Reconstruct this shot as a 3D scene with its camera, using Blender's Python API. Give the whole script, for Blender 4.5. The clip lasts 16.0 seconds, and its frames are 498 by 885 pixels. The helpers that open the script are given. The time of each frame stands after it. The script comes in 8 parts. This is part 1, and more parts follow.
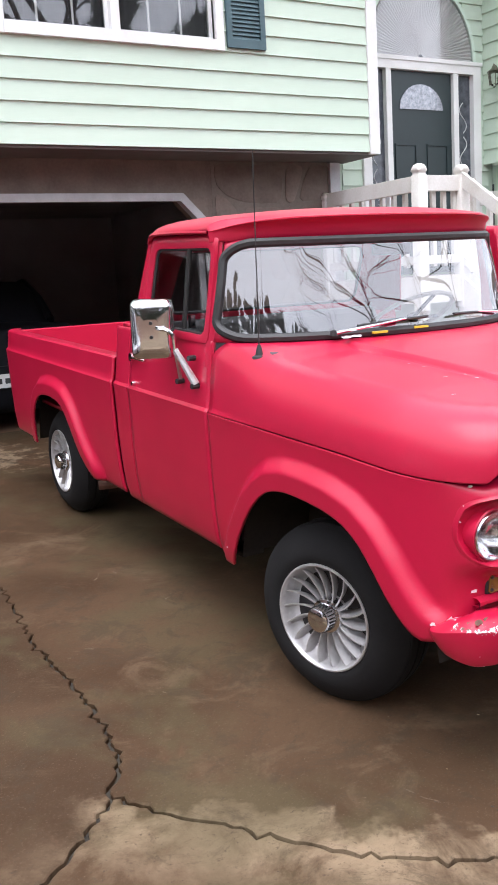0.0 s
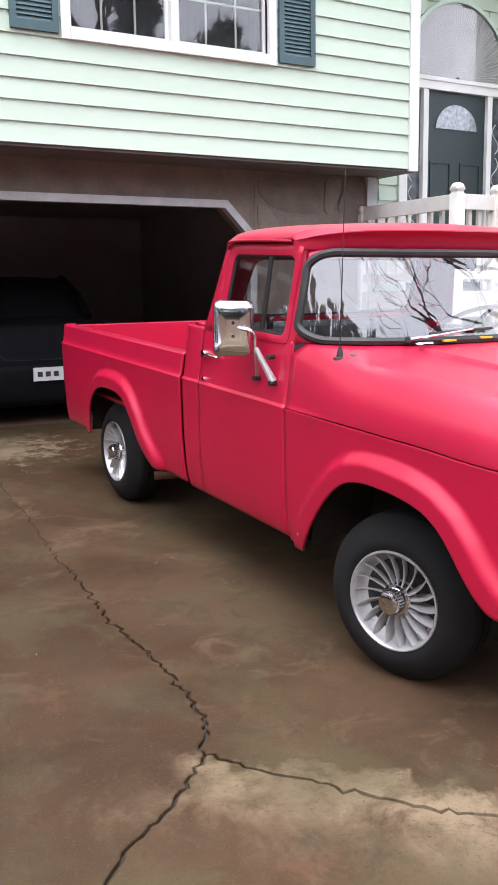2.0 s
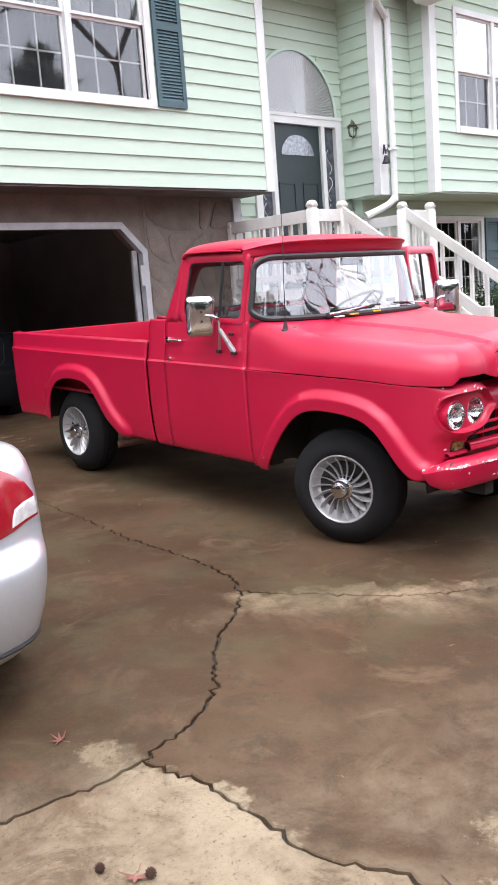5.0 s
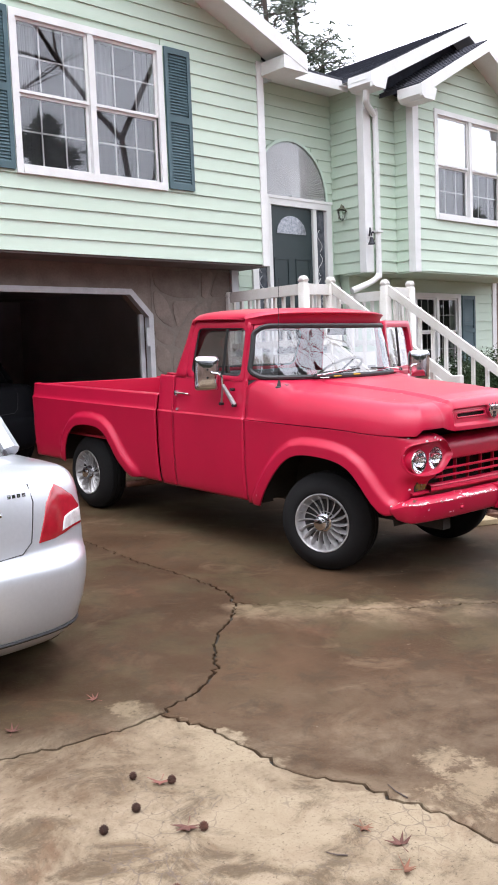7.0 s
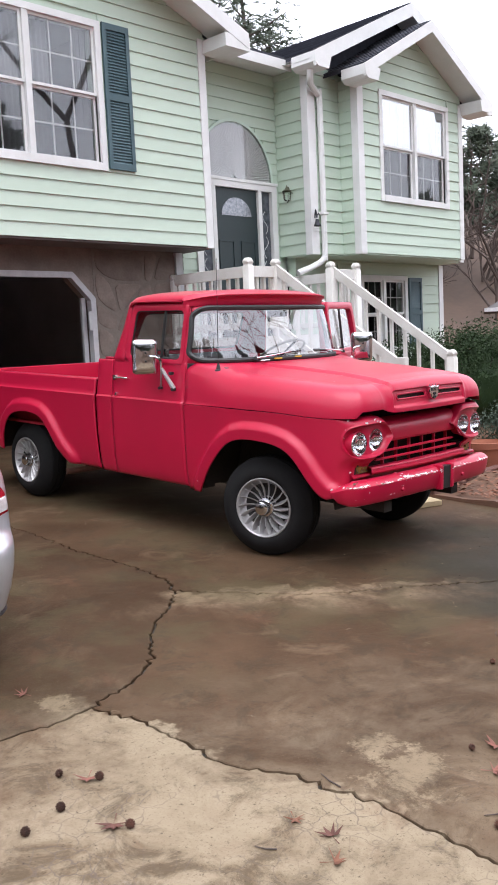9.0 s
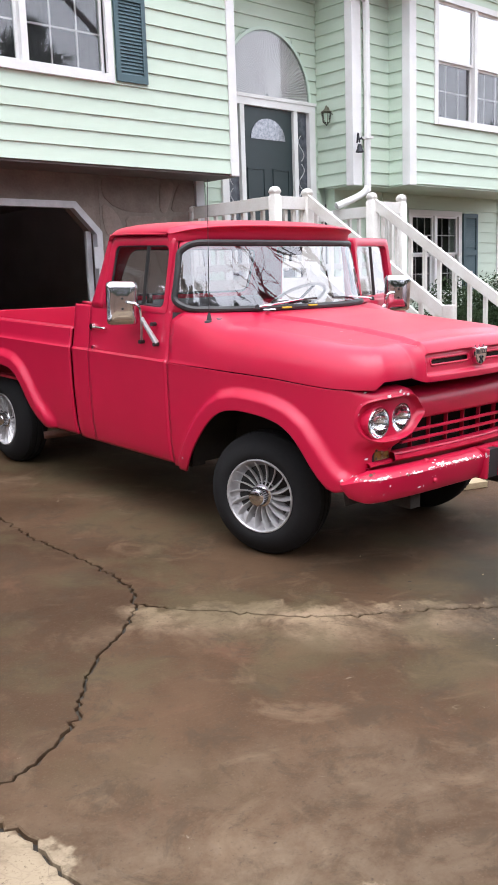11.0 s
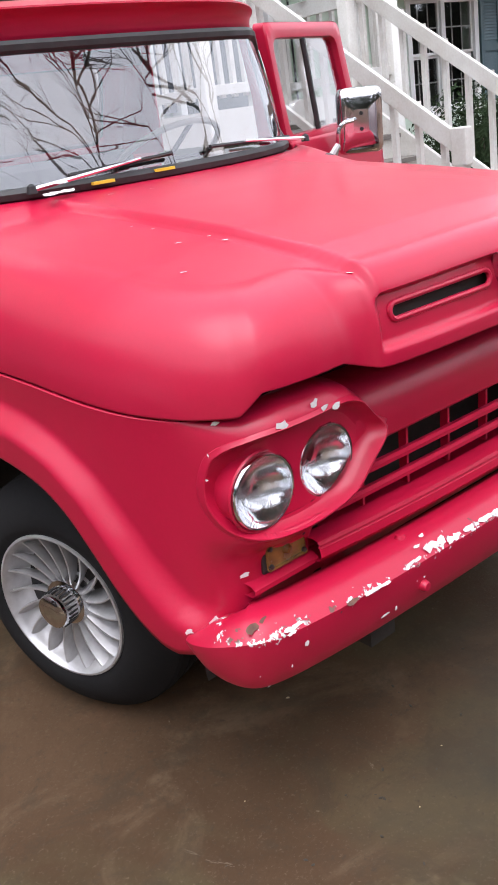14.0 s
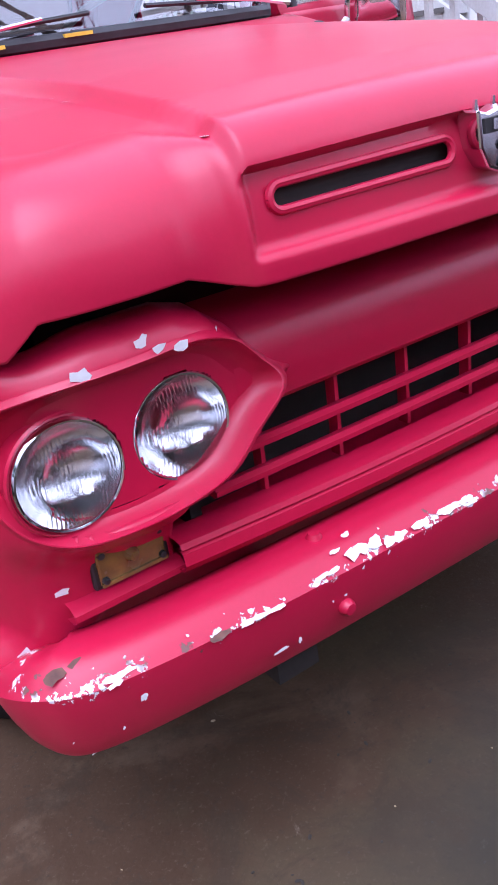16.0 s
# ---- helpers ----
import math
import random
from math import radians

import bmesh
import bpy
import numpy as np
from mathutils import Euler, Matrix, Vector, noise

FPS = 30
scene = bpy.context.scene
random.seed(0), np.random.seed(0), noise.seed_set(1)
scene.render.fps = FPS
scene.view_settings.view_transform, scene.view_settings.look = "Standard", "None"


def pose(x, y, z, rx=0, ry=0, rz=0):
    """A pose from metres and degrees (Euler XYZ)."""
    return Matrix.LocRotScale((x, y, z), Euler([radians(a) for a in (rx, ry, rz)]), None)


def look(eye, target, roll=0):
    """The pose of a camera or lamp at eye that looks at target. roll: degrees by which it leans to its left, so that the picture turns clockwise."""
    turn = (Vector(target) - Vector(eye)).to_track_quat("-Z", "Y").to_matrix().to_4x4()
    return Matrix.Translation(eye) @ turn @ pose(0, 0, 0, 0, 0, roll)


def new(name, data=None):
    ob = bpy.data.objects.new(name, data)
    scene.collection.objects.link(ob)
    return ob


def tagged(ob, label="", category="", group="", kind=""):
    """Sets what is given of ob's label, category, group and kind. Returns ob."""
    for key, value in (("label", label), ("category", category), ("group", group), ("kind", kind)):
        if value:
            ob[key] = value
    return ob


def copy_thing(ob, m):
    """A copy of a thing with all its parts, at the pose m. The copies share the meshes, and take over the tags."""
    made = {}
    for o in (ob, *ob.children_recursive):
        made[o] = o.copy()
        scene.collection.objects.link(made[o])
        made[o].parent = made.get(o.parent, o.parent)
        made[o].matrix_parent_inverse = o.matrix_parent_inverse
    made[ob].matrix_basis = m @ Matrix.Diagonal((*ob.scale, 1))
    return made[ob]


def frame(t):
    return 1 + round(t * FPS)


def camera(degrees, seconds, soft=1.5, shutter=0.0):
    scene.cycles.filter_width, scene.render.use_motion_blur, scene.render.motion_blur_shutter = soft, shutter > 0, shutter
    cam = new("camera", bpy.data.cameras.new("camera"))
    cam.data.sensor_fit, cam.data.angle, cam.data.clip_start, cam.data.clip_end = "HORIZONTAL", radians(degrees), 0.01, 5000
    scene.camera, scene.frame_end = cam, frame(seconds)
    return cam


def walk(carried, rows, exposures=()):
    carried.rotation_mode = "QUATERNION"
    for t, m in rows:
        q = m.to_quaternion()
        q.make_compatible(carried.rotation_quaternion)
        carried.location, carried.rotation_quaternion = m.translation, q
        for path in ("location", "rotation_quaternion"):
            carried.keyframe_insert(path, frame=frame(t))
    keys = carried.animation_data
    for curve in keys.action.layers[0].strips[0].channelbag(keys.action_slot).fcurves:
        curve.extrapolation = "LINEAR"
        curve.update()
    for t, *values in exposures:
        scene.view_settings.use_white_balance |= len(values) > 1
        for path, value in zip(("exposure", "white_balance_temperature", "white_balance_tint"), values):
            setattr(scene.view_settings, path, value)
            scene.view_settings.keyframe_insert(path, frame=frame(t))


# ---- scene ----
cam = camera(31.5, 16.0, soft=1.7)
PATH = [
    (0, (-0.114, -0.067, 1.562), (0.853, 1.648, 1.207), -3.5),
    (0.5, (-0.185, 0.037, 1.569), (0.714, 1.788, 1.216), -2.4),
    (1, (-0.219, 0.115, 1.564), (0.795, 1.801, 1.205), -1.7),
    (1.5, (-0.337, 0.083, 1.57), (0.672, 1.775, 1.221), -1.3),
    (2, (-0.549, -0.131, 1.565), (0.429, 1.579, 1.225), -0.9),
    (2.5, (-0.801, -0.277, 1.553), (0.183, 1.443, 1.282), -1.0),
    (3, (-1.123, -0.414, 1.538), (-0.016, 1.209, 1.163), -2.5),
    (3.5, (-1.338, -0.643, 1.537), (-0.179, 0.961, 1.247), -2.2),
    (4, (-1.52, -0.817, 1.539), (-0.285, 0.73, 1.248), -2.6),
    (4.5, (-1.791, -0.919, 1.532), (-0.514, 0.596, 1.259), -3.6),
    (4.7, (-1.918, -0.937, 1.512), (-0.628, 0.556, 1.185), -4.4),
    (6.8, (-2.756, -1.57, 1.471), (-1.399, -0.122, 1.221), -3.2),
    (7, (-2.778, -1.623, 1.478), (-1.44, -0.147, 1.292), -2.3),
    (7.5, (-2.75, -1.682, 1.467), (-1.346, -0.27, 1.278), -1.8),
    (8, (-2.725, -1.682, 1.461), (-1.287, -0.307, 1.251), -1.7),
    (8.2, (-2.715, -1.680, 1.461), (-1.280, -0.303, 1.253), -1.75),
    (10.5, (-1.972, -1.213, 1.456), (-0.635, 0.242, 1.15), -4.2),
    (11, (-1.539, -0.966, 1.477), (-0.231, 0.505, 1.124), -2.0),
    (11.5, (-1.138, -0.631, 1.48), (0.209, 0.79, 1.074), -3.0),
    (12, (-0.797, -0.331, 1.479), (0.567, 1.064, 1.042), -4.2),
    (12.5, (-0.393, -0.101, 1.508), (0.948, 1.305, 1.032), -3.8),
    (13, (0.012, 0.187, 1.492), (1.359, 1.573, 0.977), -6.2),
    (13.5, (0.371, 0.411, 1.467), (1.668, 1.796, 0.837), -6.9),
    (14, (0.756, 0.57, 1.449), (1.925, 2.041, 0.764), -8.2),
    (14.5, (1.074, 0.76, 1.391), (2.171, 2.227, 0.588), -9.4),
    (15, (1.228, 0.812, 1.315), (2.222, 2.316, 0.45), -7.9),
    (15.5, (1.317, 0.788, 1.237), (2.231, 2.36, 0.404), -8.8),
    (16, (1.372, 0.775, 1.228), (2.337, 2.341, 0.441), -9.9),
]
walk(cam, [(t, look(eye, target, roll)) for t, eye, target, roll in PATH], exposures=[(0, 0.87, 6150, 14), (2.0, 0.93, 6150, 14), (2.6, 1.03, 6150, 14), (3.2, 1.03, 6150, 14), (4.7, 0.95, 6150, 14), (6.8, 0.73, 6150, 14), (7.1, 0.73, 6150, 14), (7.9, 0.43, 6150, 14), (8.2, 0.43, 6150, 14), (10.5, 0.84, 6150, 14), (11.5, 0.82, 6150, 14), (13.0, 0.76, 6150, 14), (14.0, 0.59, 6150, 14), (14.6, 0.51, 6050, 15), (14.95, 0.62, 5250, 28), (16, 0.64, 5200, 29)])

# ---------------------------------------------------------------- light
world = bpy.data.worlds.new("overcast_sky")
scene.world = world
world.use_nodes = True
wn, wl = world.node_tree.nodes, world.node_tree.links
wn.clear()
sky = wn.new("ShaderNodeTexSky")
sky.sky_type = "NISHITA"
sky.sun_disc = False
sky.sun_elevation, sky.sun_rotation = radians(67), radians(200)
sky.dust_density, sky.air_density = 4.0, 1.0
cloud = wn.new("ShaderNodeHueSaturation")      # cloud cover takes the blue out of the sky
cloud.inputs["Saturation"].default_value = 0.18
veil = wn.new("ShaderNodeMix")                  # an even bright layer of cloud in front of it
veil.data_type = "RGBA"
veil.inputs["Factor"].default_value = 0.75
veil.inputs["B"].default_value = (16.5, 16.8, 17.6, 1)
bg = wn.new("ShaderNodeBackground")
bg.inputs["Strength"].default_value = 0.110
wo = wn.new("ShaderNodeOutputWorld")
wl.new(sky.outputs["Color"], cloud.inputs["Color"])
wl.new(cloud.outputs["Color"], veil.inputs["A"])
wl.new(veil.outputs["Result"], bg.inputs["Color"])
wl.new(bg.outputs["Background"], wo.inputs["Surface"])

sun_data = bpy.data.lights.new("sun", "SUN")
sun_data.energy, sun_data.angle, sun_data.color = 1.3, radians(45), (1.0, 0.98, 0.95)
sun = new("sun", sun_data)
sun.matrix_world = look((-4.5, -5.0, 18), (0, 0, 0))

# ---------------------------------------------------------------- mesh helpers


def mesh_object(name, bm, material, parent=None, label="", smooth=True, angle=35, solid=0.0, bevel=0.0):
    me = bpy.data.meshes.new(name)
    bmesh.ops.recalc_face_normals(bm, faces=bm.faces[:])
    bm.to_mesh(me)
    bm.free()
    if smooth:
        me.polygons.foreach_set("use_smooth", [True] * len(me.polygons))
        me.set_sharp_from_angle(angle=radians(angle))
    for m in material if isinstance(material, (list, tuple)) else [material]:
        me.materials.append(m)
    ob = new(name, me)
    if parent is not None:
        ob.parent = parent
    if solid:
        mod = ob.modifiers.new("thickness", "SOLIDIFY")
        mod.thickness, mod.offset = solid, -1.0
    if bevel:
        mod = ob.modifiers.new("round_edges", "BEVEL")
        mod.width, mod.segments, mod.limit_method = bevel, 2, "ANGLE"
    if label:
        ob["label"] = label
    return ob


def part(name, bm, material, parent, label="", **kw):
    """One mesh object under a thing or a part."""
    return mesh_object(name, bm, material, parent, label, **kw)


def thing(name, m, label, category, group="", kind=""):
    """An empty at the base of a thing, which parents its parts."""
    ob = new(name)
    ob.empty_display_size = 0.1
    ob.matrix_world = m
    return tagged(ob, label, category, group, kind)


def add_grid(bm, p, keep=None, close=False):
    """Quads over an array of points n x m x 3."""
    n, m = len(p), len(p[0])
    v = [[bm.verts.new(tuple(map(float, p[i][j]))) for j in range(m)] for i in range(n)]
    for i in range(n if close else n - 1):
        for j in range(m - 1):
            if keep is None or keep(i, j):
                q, at = [], set()
                for a in (v[i][j], v[(i + 1) % n][j], v[(i + 1) % n][j + 1], v[i][j + 1]):
                    key = (round(a.co.x, 5), round(a.co.y, 5), round(a.co.z, 5))
                    if key not in at:
                        at.add(key)
                        q.append(a)
                if len(q) > 2:
                    bm.faces.new(q)
    return v


def grid(p, keep=None, close=False):
    bm = bmesh.new()
    add_grid(bm, p, keep, close)
    bmesh.ops.remove_doubles(bm, verts=bm.verts[:], dist=1e-5)
    loose = [v for v in bm.verts if not v.link_faces]
    bmesh.ops.delete(bm, geom=loose, context="VERTS")
    return bm


def add_box(bm, lo, hi, m=None):
    c = [(x, y, z) for x in (lo[0], hi[0]) for y in (lo[1], hi[1]) for z in (lo[2], hi[2])]
    v = [bm.verts.new(m @ Vector(a) if m else a) for a in c]
    for f in ((0, 1, 3, 2), (4, 6, 7, 5), (0, 4, 5, 1), (2, 3, 7, 6), (0, 2, 6, 4), (1, 5, 7, 3)):
        bm.faces.new([v[i] for i in f])
    return bm


def box(lo, hi, m=None):
    return add_box(bmesh.new(), lo, hi, m)


def add_prism(bm, poly, axis, a, b):
    """A polygon of 2D points pushed from a to b along an axis (the other two axes in order)."""
    def put(q, t):
        q = list(q)
        q.insert("xyz".index(axis), t)
        return bm.verts.new(q)
    lo, hi = [put(q, a) for q in poly], [put(q, b) for q in poly]
    n = len(poly)
    bm.faces.new(lo), bm.faces.new(hi[::-1])
    for i in range(n):
        bm.faces.new((lo[i], hi[i], hi[(i + 1) % n], lo[(i + 1) % n]))
    return bm


def prism(poly, axis, a, b):
    return add_prism(bmesh.new(), poly, axis, a, b)


def add_tube(bm, pts, r, n=10, cap=True):
    """A round bar along a line of points; r is one radius or one for each point."""
    pts = [Vector(q) for q in pts]
    rs = r if isinstance(r, (list, tuple)) else [r] * len(pts)
    side, rings = None, []
    for i, q in enumerate(pts):
        d = (pts[min(i + 1, len(pts) - 1)] - pts[max(i - 1, 0)]).normalized()
        if side is None:
            side = d.cross(Vector((0, 0, 1)) if abs(d.z) < 0.9 else Vector((1, 0, 0))).normalized()
        side = (side - d * side.dot(d)).normalized()
        up = d.cross(side)
        rings.append([bm.verts.new(q + rs[i] * (math.cos(a) * side + math.sin(a) * up)) for a in [2 * math.pi * k / n for k in range(n)]])
    for a, b in zip(rings, rings[1:]):
        for k in range(n):
            bm.faces.new((a[k], a[(k + 1) % n], b[(k + 1) % n], b[k]))
    if cap:
        bm.faces.new(rings[0][::-1]), bm.faces.new(rings[-1])
    return bm


def tube(pts, r, n=10, cap=True):
    return add_tube(bmesh.new(), pts, r, n, cap)


def add_lathe(bm, prof, n=48, axis="x", centre=(0, 0, 0), close=False):
    """A profile of (along, radius) turned round an axis."""
    rows = []
    for a in [2 * math.pi * k / n for k in range(n)]:
        c, s = math.cos(a), math.sin(a)
        row = []
        for t, r in prof:
            q = {"x": (t, r * c, r * s), "y": (r * c, t, r * s), "z": (r * c, r * s, t)}[axis]
            row.append((q[0] + centre[0], q[1] + centre[1], q[2] + centre[2]))
        rows.append(row)
    add_grid(bm, rows, close=True)
    return bm


def lathe(prof, n=48, axis="x", centre=(0, 0, 0)):
    bm = add_lathe(bmesh.new(), prof, n, axis, centre)
    bmesh.ops.remove_doubles(bm, verts=bm.verts[:], dist=1e-5)
    return bm


def smooth01(x):
    x = min(max(x, 0.0), 1.0)
    return x * x * (3 - 2 * x)


def curve_y(table, x):
    """Straight-line table look-up, table of (x, y)."""
    xs, ys = zip(*sorted(table))
    return float(np.interp(x, xs, ys))


def spline(pts, per=6):
    """A smooth line through points."""
    out, n = [], len(pts)
    P = [Vector(q) for q in pts]
    for i in range(n - 1):
        a, b, c, d = P[max(i - 1, 0)], P[i], P[i + 1], P[min(i + 2, n - 1)]
        for k in range(per):
            t = k / per
            out.append(0.5 * ((2 * b) + (c - a) * t + (2 * a - 5 * b + 4 * c - d) * t * t + (3 * b - a - 3 * c + d) * t ** 3))
    return out + [P[-1]]


# ---------------------------------------------------------------- materials


def material(name, c1, c2=None, scale=6.0, rough=0.5, metal=0.0, fine=60.0, bump=0.1, bump_scale=80.0, coat=0.0, rough_var=0.1, amount=0.5, spec=0.5, per_object=0.0, world_space=False, stretch=(1, 1, 1), sheen=0.0, coat_rough=0.15):
    """A surface with two scales of colour change, uneven gloss and a fine relief."""
    m = bpy.data.materials.new(name)
    m.use_nodes = True
    n, l = m.node_tree.nodes, m.node_tree.links
    b = n["Principled BSDF"]
    tc = n.new("ShaderNodeTexCoord")
    src = tc.outputs["Object"]
    if world_space:
        src = n.new("ShaderNodeNewGeometry").outputs["Position"]
    mp = n.new("ShaderNodeMapping")
    mp.inputs["Scale"].default_value = stretch
    l.new(src, mp.inputs["Vector"])
    v = mp.outputs["Vector"]

    def noise_at(s, detail=4):
        t = n.new("ShaderNodeTexNoise")
        t.inputs["Scale"].default_value, t.inputs["Detail"].default_value = s, detail
        l.new(v, t.inputs["Vector"])
        return t.outputs["Fac"]

    big, small = noise_at(scale), noise_at(fine, 3)
    mix = n.new("ShaderNodeMath")
    mix.operation = "MULTIPLY_ADD"
    l.new(small, mix.inputs[0])
    mix.inputs[1].default_value = 0.45
    l.new(big, mix.inputs[2])
    ramp = n.new("ShaderNodeMapRange")
    ramp.inputs["From Min"].default_value, ramp.inputs["From Max"].default_value = 0.45, 1.0
    ramp.inputs["To Min"].default_value, ramp.inputs["To Max"].default_value = 0.0, 2 * amount
    ramp.clamp = True
    l.new(mix.outputs[0], ramp.inputs["Value"])
    col = n.new("ShaderNodeMix")
    col.data_type = "RGBA"
    col.inputs["A"].default_value = (*c1, 1)
    col.inputs["B"].default_value = (*(c2 or [x * 0.8 for x in c1]), 1)
    l.new(ramp.outputs["Result"], col.inputs["Factor"])
    out = col.outputs["Result"]
    if per_object:
        info = n.new("ShaderNodeObjectInfo")
        rng = n.new("ShaderNodeMapRange")
        rng.inputs["To Min"].default_value, rng.inputs["To Max"].default_value = 1 - per_object, 1 + per_object
        l.new(info.outputs["Random"], rng.inputs["Value"])
        hs = n.new("ShaderNodeHueSaturation")
        l.new(rng.outputs["Result"], hs.inputs["Value"])
        l.new(out, hs.inputs["Color"])
        out = hs.outputs["Color"]
    l.new(out, b.inputs["Base Color"])
    rr = n.new("ShaderNodeMapRange")
    rr.inputs["To Min"].default_value, rr.inputs["To Max"].default_value = max(rough - rough_var, 0.02), min(rough + rough_var, 1)
    l.new(big, rr.inputs["Value"])
    l.new(rr.outputs["Result"], b.inputs["Roughness"])
    b.inputs["Metallic"].default_value = metal
    b.inputs["Specular IOR Level"].default_value = spec
    b.inputs["Coat Weight"].default_value = coat
    b.inputs["Coat Roughness"].default_value = coat_rough
    b.inputs["Sheen Weight"].default_value = sheen
    b.inputs["Sheen Roughness"].default_value = 0.45
    if bump:
        bp = n.new("ShaderNodeBump")
        bp.inputs["Strength"].default_value, bp.inputs["Distance"].default_value = bump, 0.004
        l.new(noise_at(bump_scale, 5), bp.inputs["Height"])
        l.new(bp.outputs["Normal"], b.inputs["Normal"])
    return m


def glass_material(name, tint=(1, 1, 1), rough=0.0):
    m = bpy.data.materials.new(name)
    m.use_nodes = True
    b = m.node_tree.nodes["Principled BSDF"]
    b.inputs["Base Color"].default_value = (*tint, 1)
    b.inputs["Transmission Weight"].default_value = 1.0
    b.inputs["Roughness"].default_value = rough
    b.inputs["IOR"].default_value = 1.5
    return m


def sky_glass(name, share, tint=0.9):
    """Dusty glass that mirrors a good share of the sky."""
    m = bpy.data.materials.new(name)
    m.use_nodes = True
    n, l = m.node_tree.nodes, m.node_tree.links
    n.remove(n["Principled BSDF"])
    lw = n.new("ShaderNodeLayerWeight")
    lw.inputs["Blend"].default_value = 0.5
    fr = n.new("ShaderNodeMath")
    fr.operation = "POWER"
    fr.inputs[1].default_value = 5.0
    l.new(lw.outputs["Facing"], fr.inputs[0])
    ad = n.new("ShaderNodeMath")
    ad.operation, ad.use_clamp = "MULTIPLY_ADD", True
    ad.inputs[1].default_value, ad.inputs[2].default_value = 0.9, share
    tr = n.new("ShaderNodeBsdfTransparent")
    tr.inputs["Color"].default_value = (tint, tint, tint, 1)
    gl = n.new("ShaderNodeBsdfGlossy")
    gl.inputs["Color"].default_value = (0.97, 0.98, 1.0, 1)
    gl.inputs["Roughness"].default_value = 0.012
    mx = n.new("ShaderNodeMixShader")
    l.new(fr.outputs[0], ad.inputs[0])
    l.new(ad.outputs[0], mx.inputs[0])
    l.new(tr.outputs[0], mx.inputs[1])
    l.new(gl.outputs[0], mx.inputs[2])
    l.new(mx.outputs[0], n["Material Output"].inputs["Surface"])
    return m


SCREEN_GLASS = sky_glass("windscreen_glass", 0.19, 0.80)
SKY_PANE = sky_glass("sky_mirroring_pane", 0.36, 0.8)
PANE = sky_glass("window_pane", 0.07, 0.80)
TREE_PANE = sky_glass("tree_mirroring_pane", 0.08, 0.8)


def screen_material():
    """Fine dark insect mesh that lets a good part of what lies behind show."""
    m = material("dark_insect_screen", (0.05, 0.05, 0.055), (0.035, 0.035, 0.04), 30, 0.8, bump=0)
    m.node_tree.nodes["Principled BSDF"].inputs["Alpha"].default_value = 0.55
    return m


MESH = screen_material()
RED = material("red_satin_paint", (0.52, 0.0066, 0.045), (0.455, 0.0058, 0.039), 3.0, 0.46, fine=140, bump=0.04, bump_scale=160, amount=0.4, rough_var=0.07, spec=0.22, coat=0.62, coat_rough=0.29)
# the truck's red again, darkened in colour for the shaded inner faces
RED_IN = material("red_paint_shaded_inside", (0.42, 0.016, 0.035), (0.30, 0.014, 0.025), 5.0, 0.55, bump=0.1)
CHIP = material("chipped_white_primer", (0.86, 0.86, 0.85), (0.66, 0.62, 0.60), 40, 0.6)
RUST = material("rust_spot", (0.20, 0.09, 0.06), (0.10, 0.05, 0.04), 60, 0.8)
CHROME = material("chrome", (0.80, 0.80, 0.82), (0.62, 0.62, 0.64), 12, 0.08, 1.0, bump=0.02, rough_var=0.04)
DULL = material("cast_aluminium", (0.62, 0.61, 0.61), (0.46, 0.44, 0.44), 20, 0.42, 0.6, bump=0.15)
# dark tone for the badge, and for shade painted between the wheel vanes
WELL = material("wheel_gap_shade_and_badge_dark", (0.055, 0.05, 0.05), (0.03, 0.028, 0.028), 18, 0.65, 0.2)
RUBBER = material("tyre_rubber", (0.009, 0.0085, 0.009), (0.015, 0.014, 0.014), 9, 0.85, bump=0.2, spec=0.25)
BLACK = material("black_trim", (0.015, 0.015, 0.016), (0.03, 0.03, 0.03), 20, 0.5)
# underbody dirt; also the near-black of blocks that stand for shade in gaps
UNDER = material("dirty_underbody_and_gap_shade", (0.02, 0.017, 0.015), (0.045, 0.036, 0.03), 8, 0.9)
GLASS = glass_material("clear_glass", (0.96, 0.98, 0.97))
SILVER = material("silvered_reflector", (0.92, 0.92, 0.94), (0.86, 0.86, 0.88), 20, 0.13, 1.0, bump=0.03)
LENS = glass_material("lamp_lens", (0.97, 0.98, 1.0), 0.03)
AMBER = material("amber_lens", (0.26, 0.150, 0.030), (0.13, 0.075, 0.022), 30, 0.25, coat=0.4)
YELLOW = material("yellow_sticker", (0.80, 0.62, 0.05), (0.70, 0.50, 0.04), 40, 0.6)
SEAT = material("grey_seat_cloth", (0.20, 0.20, 0.21), (0.13, 0.13, 0.14), 12, 0.9, bump=0.3)
SIDING = material("mint_painted_lap_siding", (0.56, 0.665, 0.552), (0.515, 0.62, 0.508), 1.6, 0.6, fine=30, bump=0.15, bump_scale=50, per_object=0.025, amount=0.5, stretch=(0.3, 1, 3))
WHITE = material("white_painted_wood", (0.80, 0.80, 0.79), (0.70, 0.70, 0.68), 4, 0.5, bump=0.12, amount=0.5)
RAIL_WHITE = material("weathered_white_railing", (0.78, 0.77, 0.74), (0.60, 0.57, 0.52), 3.5, 0.6, bump=0.2, amount=0.5)
SHUTTER = material("dark_teal_shutter", (0.068, 0.122, 0.138), (0.052, 0.098, 0.112), 6, 0.5, bump=0.1)
DOOR = material("dark_green_door", (0.015, 0.027, 0.029), (0.021, 0.036, 0.038), 6, 0.4, bump=0.05)
STONE = material("brown_field_stone", (0.23, 0.185, 0.155), (0.15, 0.118, 0.10), 5, 0.85, fine=40, bump=0.5, bump_scale=40, per_object=0.12)
MORTAR = material("pale_mortar", (0.215, 0.180, 0.152), (0.17, 0.145, 0.125), 20, 0.95, bump=0.4)
